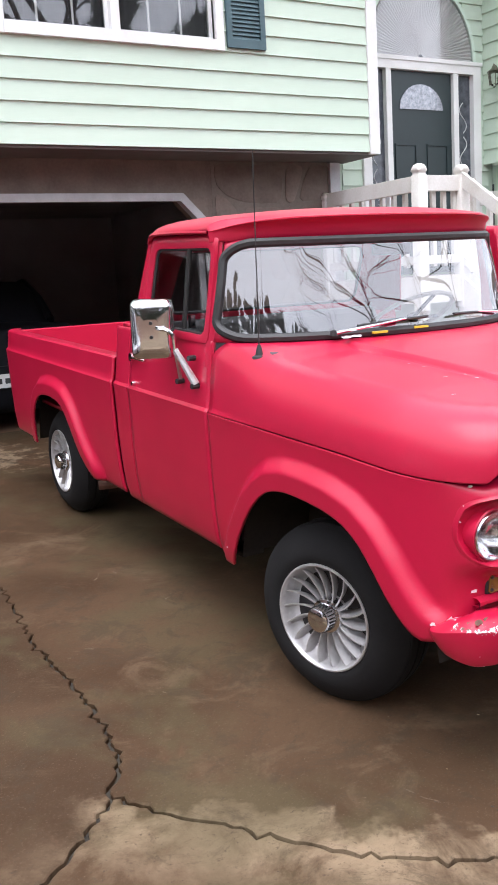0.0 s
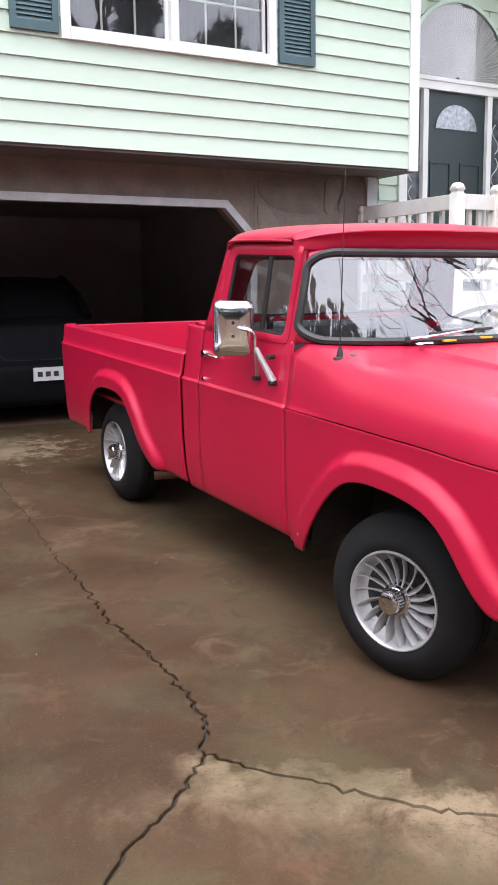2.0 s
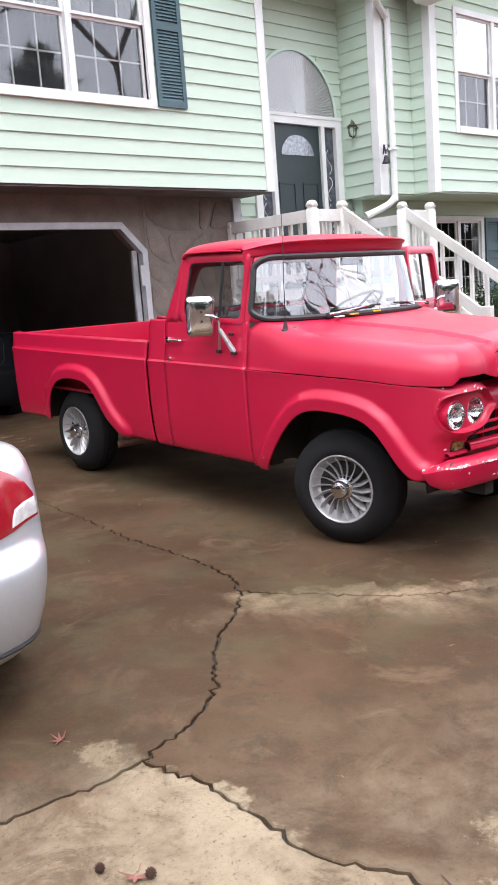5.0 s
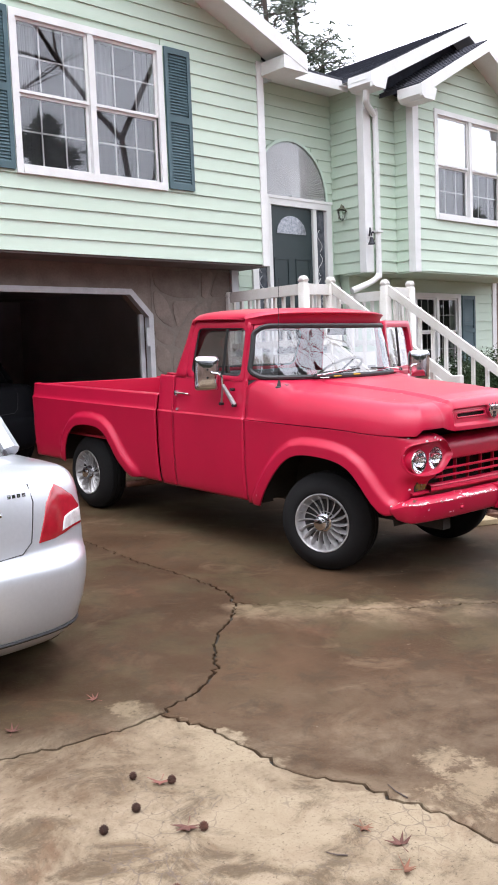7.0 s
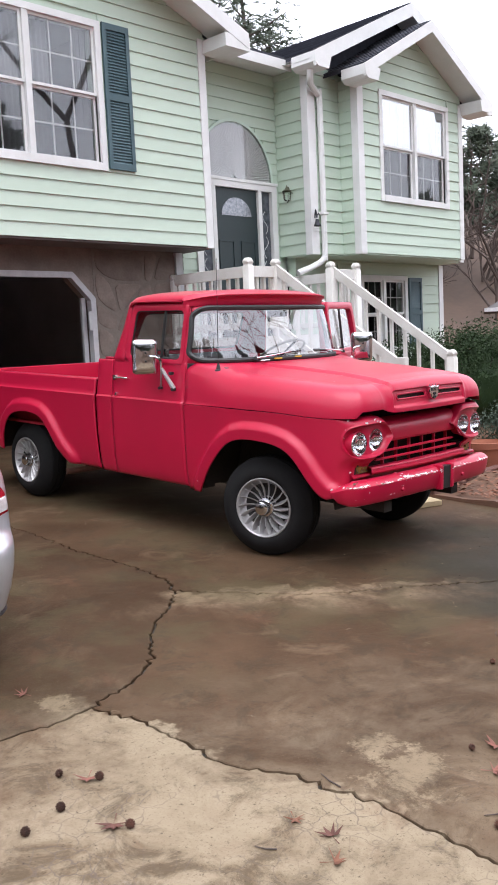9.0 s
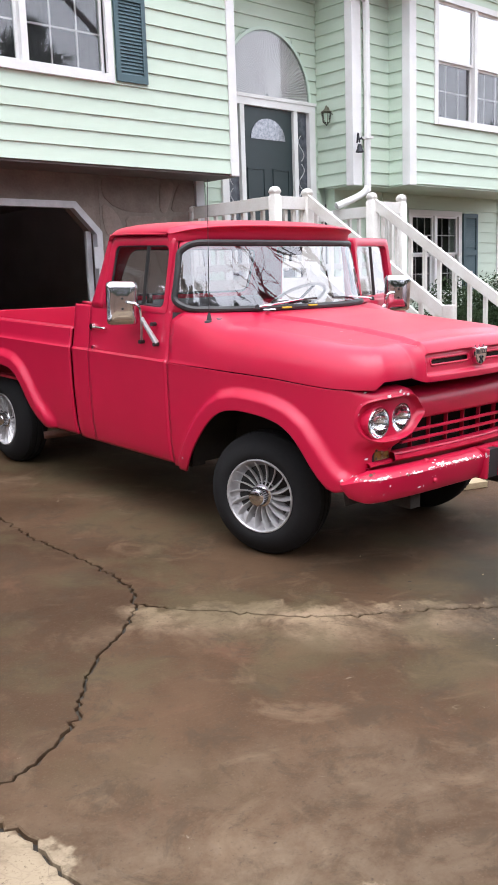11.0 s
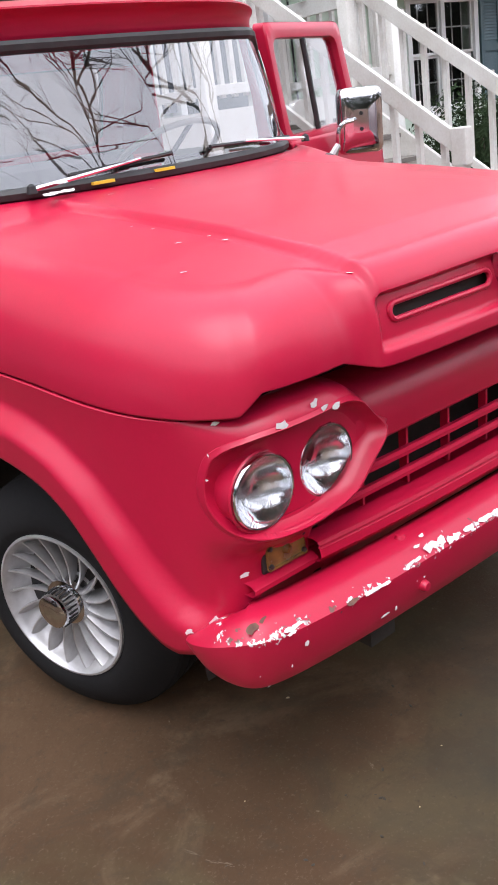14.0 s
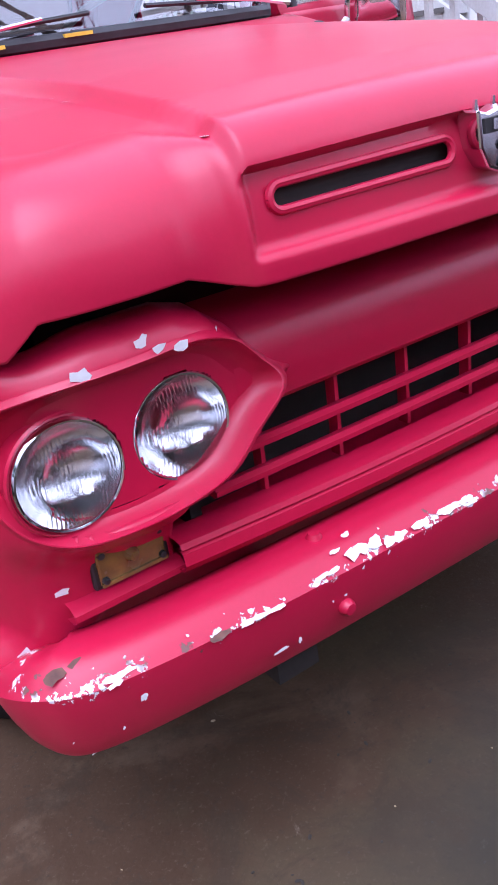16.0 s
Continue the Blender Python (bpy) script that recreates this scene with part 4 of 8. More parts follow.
NAC_LINE = [(0.772, 0.905), (0.780, 0.86), (0.776, 0.812), (0.755, 0.772), (0.71, 0.750), (0.63, 0.746), (0.55, 0.752), (0.485, 0.770), (0.43, 0.815), (0.374, 0.862), (0.402, 0.904), (0.442, 0.942), (0.50, 0.960), (0.577, 0.959), (0.678, 0.955), (0.738, 0.943), (0.762, 0.926)]


def nacelle_outline(k):
    """The headlamp surround's outline, k times its full size: distance along the plan line, height."""
    n = len(NAC_LINE)
    ring = spline([(*NAC_LINE[i % n], 0) for i in range(-2, n + 3)], 5)[10:10 + 5 * n]
    return [(ARC_C + (arc_at(h) - ARC_C) * k, NAC_Z + (w - NAC_Z) * k) for h, w, _ in ring]


def inside(q, poly):
    hit = False
    for (x0, y0), (x1, y1) in zip(poly, poly[1:] + poly[:1]):
        if (y0 > q[1]) != (y1 > q[1]) and q[0] < x0 + (x1 - x0) * (q[1] - y0) / (y1 - y0):
            hit = not hit
    return hit


NAC_HOLE = nacelle_outline(1.035)


def q_front(a):
    return a > ARC_C - 0.1


def fender(side):
    us = sorted({round(x, 4) for x, _, _ in dense(ARCH_F, 4)} | {round(x, 4) for x in np.linspace(0.58, 0.742, 8)}, reverse=True)
    side_arcs = [float(np.interp(-u, [-q.y for q in PLAN], ARC)) for u in us if u > -0.546]
    arcs = side_arcs + list(np.linspace(side_arcs[-1] + 0.008, ARC[-1], 84))
    table = [(u, w) for u, w, _ in dense(ARCH_F, 4)]
    pts = []
    for a in arcs:
        q, _ = plan_arc(a)
        if -0.545 <= q.y <= 0.575:
            low = curve_y(table, q.y)
        elif q.y > 0.575:
            low = 0.385
        else:
            low = curve_y([(0, 0.485), (0.06, 0.50), (0.12, 0.53), (0.18, 0.575), (0.26, 0.605), (0.6, 0.610)], a - side_arcs[-1])
        hi = brow(0.868 - q.x, q.y)
        ws = [low + (hi - low) * (1 - (1 - k / 52) ** 1.5) for k in range(53)]
        pts.append([fender_point(side, a, w) for w in ws])

    def keep(i, j):
        a = (arcs[i] + arcs[i + 1]) / 2
        w = sum(pts[i + d][j + e].z for d in (0, 1) for e in (0, 1)) / 4
        s = 0.868 - plan_arc(a)[0].x
        if q_front(a) and ((0.745 < w < 0.868 and s < 0.372 + (0.868 - w) * 1.25) or (w <= 0.745 and s < 0.545)):
            return False
        return not inside((a, w), NAC_HOLE)
    return grid(pts, keep)


def nacelle_line(side, k, depth):
    return [fender_point(side, a, w, -depth) for a, w in nacelle_outline(k)]


FENDERS = {}
for side in (-1, 1):
    f = part("front_fender", fender(side), RED, truck, "satin red front fender", solid=0.012)
    FENDERS[side] = f
    rings = [nacelle_line(side, k, d) for k, d in ((1.10, 0.004), (1.075, -0.0015), (1.04, -0.003), (1.015, -0.005), (1.0, -0.004), (0.985, 0.003), (0.965, 0.012), (0.92, 0.026), (0.87, 0.034), (0.80, 0.037))]
    dish = grid([[r[i] for r in rings] for i in range(len(rings[0]))], close=True)
    edge = nacelle_outline(0.81)
    floor = [[(arc_at(0.80) + (arc_at(0.36) - arc_at(0.80)) * i / 110, 0.735 + 0.235 * j / 56) for j in range(57)] for i in range(111)]

    def dish_keep(i, j):
        a, w = floor[i][j]
        q = fender_point(side, a, w, -0.037)
        return inside((a, w), edge) and min(math.hypot(abs(q.x) - 0.686, w - 0.834), math.hypot(abs(q.x) - 0.523, w - 0.841)) > 0.072
    add_grid(dish, [[fender_point(side, a, w, -0.037) for a, w in r] for r in floor], dish_keep)
    bmesh.ops.delete(dish, geom=[v for v in dish.verts if not v.link_faces], context="VERTS")
    part("headlamp_nacelle", dish, RED, f, "recessed red headlamp surround")
    for cx, y in ((0.686, -0.701), (0.523, -0.703)):
        c = (side * cx, y, 0.834 if cx > 0.6 else 0.841)
        lamp = part("headlamp", lathe([(0.008, 0.0765), (-0.001, 0.0755), (-0.005, 0.0730), (-0.004, 0.0705), (0.006, 0.069)], 48, "y", c), CHROME, f, "round sealed-beam headlamp in a thin chrome ring")
        part("lamp_collar", lathe([(0.060, 0.074), (0.012, 0.076), (0.003, 0.0765), (0.001, 0.080), (0.004, 0.083)], 48, "y", c), RED, lamp)
        part("reflector", lathe([(0.001, 0.069), (0.014, 0.060), (0.027, 0.048), (0.037, 0.034), (0.043, 0.020), (0.046, 0.010), (0.047, 0.0)], 40, "y", c), SILVER, lamp)
        lens = bmesh.new()
        rows = []
        for i in range(131):
            for_row = []
            for j in range(25):
                gx, gz = (i - 65) / 65, (j - 12) / 12
                r = math.hypot(gx, gz)
                m = max(abs(gx), abs(gz))
                kx, kz = (gx * m / r, gz * m / r) if r > 1e-6 else (0.0, 0.0)
                rr = math.hypot(kx, kz)
                rib = 0.0019 * math.sin(kx * 80) * (1 - rr ** 6) * (0.6 + 0.4 * math.sin(kz * 9 + 1.0))
                for_row.append((c[0] + kx * 0.070, c[1] - 0.004 - 0.013 * (1 - rr * rr) + rib, c[2] + kz * 0.070))
            rows.append(for_row)
        add_grid(lens, rows)
        part("lens", lens, LENS, lamp, "ribbed glass lens")

# hood: rings drawn in from the plan line, with a raised middle
HOOD_BACK = 0.30


def crown(s, u):
    s = abs(s)
    z = curve_y([(-0.85, 1.165), (-0.80, 1.186), (-0.75, 1.205), (-0.60, 1.236), (-0.36, 1.262), (0.0, 1.284), (0.36, 1.300)], u)
    return z - 0.020 * smooth01((s - 0.404) / 0.020) - 0.042 * (s / 0.8) ** 2


def hood_edge(i):
    q = PLAN_H[i]
    return 0.868 - q.x, q.y


PLAN_H = [q for q in spline([(0.0, 0.30, 0), (0.0, 0.10, 0), (0.004, -0.15, 0), (0.014, -0.36, 0), (0.032, -0.50, 0), (0.066, -0.61, 0), (0.118, -0.69, 0), (0.19, -0.735, 0), (0.28, -0.751, 0), (0.35, -0.752, 0), (0.395, -0.751, 0), (0.425, -0.761, 0), (0.445, -0.775, 0), (0.48, -0.784, 0), (0.60, -0.790, 0), (0.74, -0.791, 0), (0.868, -0.792, 0)], 12)]
LEVELS = [0, 0.02, 0.05, 0.09, 0.13, 0.16, 0.185, 0.21, 0.25, 0.30, 0.36, 0.40, 0.424, 0.46, 0.50, 0.552, 0.58, 0.62, 0.66, 0.69, 0.72, 0.75, 0.79, 0.83, 0.87, 0.905, 0.935, 0.96, 0.978, 0.99, 0.996, 0.999, 1.0]
ACROSS = [0.78, 0.75, 0.72, 0.68, 0.64, 0.60, 0.56, 0.52, 0.49, 0.465, 0.45, 0.44, 0.432, 0.424, 0.416, 0.408, 0.40, 0.392, 0.384, 0.37, 0.33, 0.28, 0.22, 0.16, 0.08, 0.0]
SLOT = (0.424, 0.552)                 # the air slots, as shares of the nose's height


def roll(s):
    """Depth and fullness of the rounded edge: tighter over the nose."""
    k = smooth01((0.50 - abs(s)) / 0.08)
    return 0.165 - 0.070 * k, 2.25 + 0.25 * k


def hood_low(s, u):
    front = smooth01((-u - 0.60) / 0.08)
    return 1.010 - 0.015 * smooth01((-u - 0.1) / 0.45) * (1 - front) + front * float(np.interp(s, [0.0, 0.425, 0.45, 0.505, 0.690, 0.728, 0.80, 0.86], [0.0, 0.003, 0.010, 0.030, 0.026, -0.013, -0.015, -0.015]))


def sunk(s, f):
    """The panel round the slots lies a little deeper than the nose's rim."""
    return 0.020 * smooth01((0.425 - abs(s)) / 0.022) * smooth01((0.73 - f) / 0.07) * smooth01((f - 0.15) / 0.07)


def hood_inner(i):
    """Where the rounded edge has become the flat top: straight across on the side, round an arc at the corner, straight back over the nose."""
    s, u = hood_edge(i)
    a = next(k for k in range(len(PLAN_H)) if PLAN_H[k].y <= -0.30)
    b = next(k for k in range(len(PLAN_H)) if hood_edge(k)[0] <= 0.57)
    if i <= a:
        return s - 0.165, u
    if i >= b:
        return s, u + roll(s)[0]
    run = [0.0]
    for k in range(a, b):
        run.append(run[-1] + (PLAN_H[k + 1] - PLAN_H[k]).length)
    t = math.pi / 2 * run[i - a] / run[-1]
    (s0, u0), (s1, u1) = hood_edge(a), hood_edge(b)
    s0, u1 = s0 - 0.165, u1 + 0.165
    return s1 + (s0 - s1) * math.cos(t), u0 + (u1 - u0) * math.sin(t)


def hood_row(side, i):
    s, u = hood_edge(i)
    depth, p = roll(s)
    low = hood_low(s, u)
    front = smooth01((-u - 0.70) / 0.04)
    ps, pu = hood_inner(i)
    top = crown(ps, pu)
    row = []
    for f in LEVELS:
        e = 1 - (1 - f ** p) ** (1 / p)
        row.append((side * (s + (ps - s) * e), u + (pu - u) * e + sunk(s, f) * front, low + (top - low) * f))
    cu = max(pu, -0.05)
    for q in ACROSS:
        if ps > 0.46:
            qs = 0.46 + (q - 0.46) * (ps - 0.46) / (0.80 - 0.46) if q > 0.46 else q
        else:
            qs = ps if q > 0.46 else q * ps / 0.46
        t = (1 - qs / ps) if ps > 1e-3 else (0.0 if q > 0.46 else 1 - q / 0.46)
        qu = pu + (cu - pu) * t
        row.append((side * qs, qu, crown(qs, qu)))
    return row


def nose_u(s, f):
    """Depth of the nose's face at a half-width and a share of its height."""
    u0 = curve_y([(0.0, -0.792), (0.13, -0.791), (0.27, -0.790), (0.39, -0.784), (0.425, -0.775)], abs(s))
    depth, p = roll(s)
    return u0 + depth * (1 - (1 - f ** p) ** (1 / p)) + sunk(s, f)


def nose_w(s, f):
    low = hood_low(abs(s), -0.79)
    return low + (crown(s, -0.695) - low) * f


BASE = [(0.0, 0.385), (0.25, 0.40), (0.43, 0.435), (0.60, 0.50), (0.72, 0.585), (0.79, 0.665), (0.82, 0.715), (0.835, 0.742)]
BASE_W = 1.300


def cowl_rows():
    """From the hood's back edge to the foot of the windscreen."""
    rows = []
    edge = [q for q in hood_row(1, 0)]
    w_top = max(w for s, u, w in edge if s >= 0.785)
    for s, u, w in edge:
        if s >= 0.785:
            f = (w - 1.010) / (w_top - 1.010)
            end_w = 1.007 + (BASE_W - 0.002 - 1.007) * f
            end_u = 0.742 + (curve_y(BASE, s) - 0.742) * smooth01((f - 0.75) / 0.25)
            end_s = min(s, curve_y(SIDE, end_w) - 0.012 * f ** 4)
        else:
            end_w, end_u, end_s = BASE_W - 0.002, curve_y(BASE, s), s
        row = []
        for j in range(11):
            t = j / 10
            row.append((s + (end_s - s) * t, 0.30 + (end_u - 0.30) * t, w + (end_w - w) * (0.35 * t + 0.65 * smooth01(t))))
        rows.append(row)
    return rows


def hood():
    bm = bmesh.new()
    for side in (-1, 1):
        rows = [hood_row(side, i) for i in range(len(PLAN_H))]

        def keep(i, j):
            m = (abs(rows[i][0][0]) + abs(rows[i + 1][0][0])) / 2
            if rows[i][0][1] > -0.7 or j + 1 >= len(LEVELS):
                return True
            return not (SLOT[0] <= LEVELS[j] < SLOT[1] and 0.068 < m < 0.378)
        add_grid(bm, rows, keep)
        add_grid(bm, [[(side * x, y, z) for x, y, z in r] for r in cowl_rows()])
    bmesh.ops.remove_doubles(bm, verts=bm.verts[:], dist=2e-4)
    bmesh.ops.delete(bm, geom=[v for v in bm.verts if not v.link_faces], context="VERTS")
    return bm


hood_ob = part("hood", hood(), RED, truck, "satin red hood with a raised middle and two long air slots in its nose", angle=60, solid=0.007)
for side in (-1, 1):
    loop = []
    for k in range(48):
        t = 2 * math.pi * k / 48
        c, q = math.cos(t), math.sin(t)
        m = 0.223 + math.copysign(0.139, c) + 0.017 * c
        f = 0.488 + 0.082 * q
        loop.append((side * m, nose_u(m, f) - 0.001, nose_w(m, f)))
    loop.append(loop[0])
    part("slot_bead", tube(loop, 0.0062, 8, False), RED, hood_ob)
# near-black block behind the slots, in place of the shade inside
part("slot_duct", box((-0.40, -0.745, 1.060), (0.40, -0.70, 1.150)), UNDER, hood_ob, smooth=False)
# shield badge, its crest left plain
shield = [(-0.052, 1.142), (-0.030, 1.136), (0.0, 1.142), (0.030, 1.136), (0.052, 1.142), (0.046, 1.090), (0.030, 1.062), (0.0, 1.050), (-0.030, 1.062), (-0.046, 1.090)]
shield = [(x, z + 0.017) for x, z in shield]
badge = part("badge", prism(shield, "y", -0.800, -0.760), CHROME, hood_ob, "chrome shield badge with a dark upper band", smooth=False, bevel=0.004)
part("badge_field", prism([(x * 0.84, 1.137 + (z - 1.137) * 0.5) for x, z in [(-0.05, 1.155), (0.05, 1.155), (0.047, 1.115), (-0.047, 1.115)]], "y", -0.803, -0.796), WELL, badge, smooth=False)
for x in (-0.024, -0.008, 0.008, 0.024):
    part("badge_bar", box((x - 0.004, -0.806, 1.130), (x + 0.004, -0.802, 1.144)), CHROME, badge, smooth=False)
part("badge_mark", tube([(0.011 * math.sin(2 * t), -0.803, 1.096 + 0.018 * math.cos(t)) for t in np.linspace(0, 2 * math.pi, 25)], 0.003, 6, False), WELL, badge)
for x in (-0.036, 0.0, 0.036):
    part("badge_tip", tube([(x, -0.780, 1.150), (x, -0.782, 1.170)], [0.006, 0.003], 6), CHROME, badge)

# windscreen: curved glass in a black rubber seal
TOP = [(0.0, 0.565), (0.30, 0.575), (0.50, 0.600), (0.62, 0.640), (0.69, 0.685), (0.735, 0.735), (0.755, 0.765)]


def screen_point(k, t, out=0.0):
    """k from -1 to 1 across, t from 0 below to 1 above."""
    ka = abs(k)
    sb, st = 0.828 * ka, 0.748 * ka
    cut = 0.20 * (1 - math.sqrt(1 - min(max(0.0, (ka - 0.885) / 0.115), 1.0) ** 2))     # rounded corners
    t2 = cut + (1 - 2 * cut) * t
    s = sb + (st - sb) * t2
    u = curve_y(BASE, sb) + (curve_y(TOP, st) - curve_y(BASE, sb)) * t2 - 0.012 * math.sin(math.pi * t2)
    w = BASE_W + 0.012 + (1.686 - BASE_W - 0.012) * t2
    return (math.copysign(s, k), u - out, w)


ks = np.sin(np.pi / 2 * np.linspace(-1, 1, 81))
wind = part("windscreen", grid([[screen_point(k, t) for t in np.linspace(0, 1, 13)] for k in ks]), SCREEN_GLASS, truck, "curved clear windscreen in a black rubber seal")
wind.visible_shadow = False
line = [screen_point(k, 0) for k in ks] + [screen_point(1, t) for t in np.linspace(0.1, 0.9, 9)] + [screen_point(k, 1) for k in ks[::-1]] + [screen_point(-1, t) for t in np.linspace(0.9, 0.0, 10)]
part("rubber_seal", tube(line, 0.020, 8), BLACK, wind)
for side in (-1, 1):
    for low in (True, False):
        rows = []
        for k in np.linspace(0.88, 1.0, 13):
            a, b = Vector(screen_point(side * k, 0)), Vector(screen_point(side * k, 1))
            e, o = (a, b) if low else (b, a)
            full = (BASE_W + 0.012 - 0.016) if low else (1.686 + 0.012)
            f = (full - e.z) / (o.z - e.z)
            rows.append([e + Vector((0, 0.008, 0)), e.lerp(o, f) + Vector((0, 0.006, 0))])
        part("corner_plate", grid(rows), RED, truck, solid=0.004)
part("chrome_strip", tube([screen_point(0.985, t, 0.016) for t in np.linspace(0.06, 0.94, 8)], 0.006, 6), CHROME, wind)

# roof with its visor lip
def roof_top(s):
    k = min(abs(s) / 0.797, 1.0)
    return 1.738 + 0.088 * (1 - k ** 2.5) ** (1 / 2.5)


rows = []
for s in [0.797 * math.sin(math.pi / 2 * (i - 24) / 24) for i in range(49)]:
    k = abs(s) / 0.797
    uf = 0.570 + 0.060 * k ** 2 + 0.150 * k ** 7
    ur = 1.445 - 0.07 * max(0, (k - 0.85) / 0.15) ** 2
    lip = min(1.790 - 0.012 * k ** 2, roof_top(s))
    # the cove under the lip dies out towards the sides
    fade = 1 - min(k, 1.0) ** 8
    row = [(s, uf + 0.060, 1.694), (s, uf + 0.044, 1.696), (s, uf + 0.036, 1.704), (s, uf + 0.033, 1.722), (s, uf + 0.028, lip - 0.042), (s, uf + 0.012, lip - 0.020), (s, uf - 0.006, lip - 0.010), (s, uf - 0.012, lip - 0.006), (s, uf - 0.011, lip - 0.001), (s, uf + 0.006, lip + 0.003)]
    row = [(s, uf + 0.014 + (u - uf - 0.014) * fade, min(w, 1.738) + (w - min(w, 1.738)) * fade) for _, u, w in row]
    top = roof_top(s)
    for t in (0.04, 0.08, 0.13, 0.19, 0.26, 0.36, 0.48, 0.60, 0.72, 0.82, 0.90, 0.955):
        u = uf + 0.010 + (ur - uf - 0.010) * t
        f = min(1.0, t / 0.30)
        w = (lip + 0.003) + (top - lip - 0.003) * (1 - (1 - f) ** 2.0)
        row.append((s, u, w - 0.035 * max(0, (t - 0.70) / 0.30) ** 2.5 * (1 - 0.5 * k)))
    row.append((s, ur, top - 0.055 * (1 - 0.6 * k)))
    row.append((s, ur + 0.012, min(top - 0.09 * (1 - 0.7 * k), 1.735)))
    rows.append(row)
roof = part("roof", grid(rows), RED, truck, "red cab roof with a visor lip over the windscreen", angle=50, solid=0.008)
for side in (-1, 1):
    part("drip_rail", tube(spline([(side * 0.790, 0.815, 1.734), (side * 0.800, 1.0, 1.738), (side * 0.802, 1.25, 1.738), (side * 0.795, 1.37, 1.732), (side * 0.785, 1.42, 1.70)], 6), 0.008, 6), RED, roof)


def glass_side(w):
    return curve_y([(1.30, 0.828), (1.34, 0.822), (1.50, 0.800), (1.72, 0.772), (1.76, 0.768)], w)


def rounded(poly, r, n=6):
    """A polygon of 2D points with rounded corners."""
    out, m = [], len(poly)
    for i in range(m):
        p, a, b = Vector(poly[i]), Vector(poly[i - 1]), Vector(poly[(i + 1) % m])
        p0, p1 = p + (a - p).normalized() * r, p + (b - p).normalized() * r
        for k in range(n + 1):
            t = k / n
            out.append((p0 * (1 - t) + p * t).lerp(p * (1 - t) + p1 * t, t))
    return out


def resample(poly, n, start):
    """n points evenly along a closed outline, from the one nearest to start."""
    poly = [Vector(q) for q in poly]
    i0 = min(range(len(poly)), key=lambda i: (poly[i] - Vector(start)).length)
    poly = poly[i0:] + poly[:i0 + 1]
    cum = [0.0]
    for a, b in zip(poly, poly[1:]):
        cum.append(cum[-1] + (b - a).length)
    return [Vector((float(np.interp(cum[-1] * k / n, cum, [q.x for q in poly])), float(np.interp(cum[-1] * k / n, cum, [q.y for q in poly])))) for k in range(n)]


WIN_S = rounded([(0.815, 1.318), (1.395, 1.332), (1.345, 1.670), (0.800, 1.670)], 0.045)
FRAME_S = rounded([(0.768, 1.282), (1.462, 1.290), (1.395, 1.728), (0.758, 1.728)], 0.03)


def ring_side(side, outer, inner, step=0.0, n=72):
    """A band between two outlines on the cab's side."""
    o, i = resample(outer, n, outer[0]), resample(inner, n, inner[0])
    rows = []
    for a, b in zip(o, i):
        rows.append([(side * (glass_side(q.y) + h), q.x, q.y) for q, h in ((a, -0.004), (a.lerp(b, 0.08), 0.008), (a.lerp(b, 0.55), 0.010), (a.lerp(b, 0.95), 0.006), (b, -0.012))])
    return grid(rows, close=True)


def door_skin(u0, u1, side=-1, top=1.300):
    rows = []
    ws = [0.400 + 0.02 * k for k in range(31)] + [1.002, 1.007, 1.012, 1.02, 1.05, 1.10, 1.15, 1.20, 1.25, 1.285, top]
    for u in np.linspace(u0, u1, 24):
        rows.append([(side * curve_y(SIDE, w), u, w) for w in ws])
    return rows


GREY_GLASS = sky_glass("side_glass", 0.06, 0.88)
# near door, shut
door_n = part("door", grid(door_skin(0.746, 1.600)), RED, truck, "red door, shut", angle=30, solid=0.010)
part("window_frame", ring_side(-1, FRAME_S, WIN_S), RED, door_n, angle=60)
pane = bmesh.new()
vs = [pane.verts.new((-(glass_side(q.y) - 0.014), q.x, q.y)) for q in WIN_S]
pane.faces.new(vs)
p_ob = part("side_glass", pane, GREY_GLASS, door_n, solid=0.004, smooth=False)
p_ob.visible_shadow = False
part("window_seal", tube([(-(glass_side(q.y) - 0.006), q.x, q.y) for q in WIN_S + WIN_S[:1]], 0.008, 6), BLACK, door_n)
part("vent_post", tube([(-0.815, 1.03, 1.325), (-0.785, 1.00, 1.668)], 0.011, 6), BLACK, door_n, "dark post of the vent window")
part("vent_latch", box((-0.80, 0.985, 1.335), (-0.78, 1.015, 1.39)), CHROME, door_n, smooth=False)
handle = part("door_handle", tube(spline([(-0.846, 1.40, 1.160), (-0.865, 1.405, 1.163), (-0.870, 1.46, 1.165), (-0.868, 1.53, 1.161)], 5), 0.008, 8), CHROME, door_n, "chrome pull handle")
part("handle_base", lathe([(-0.864, 0.0), (-0.864, 0.02), (-0.838, 0.022)], 14, "x", (0, 1.55, 1.163)), CHROME, handle)
part("lock", lathe([(-0.872, 0.0), (-0.872, 0.011), (-0.855, 0.013)], 12, "x", (0, 1.53, 1.035)), CHROME, door_n)
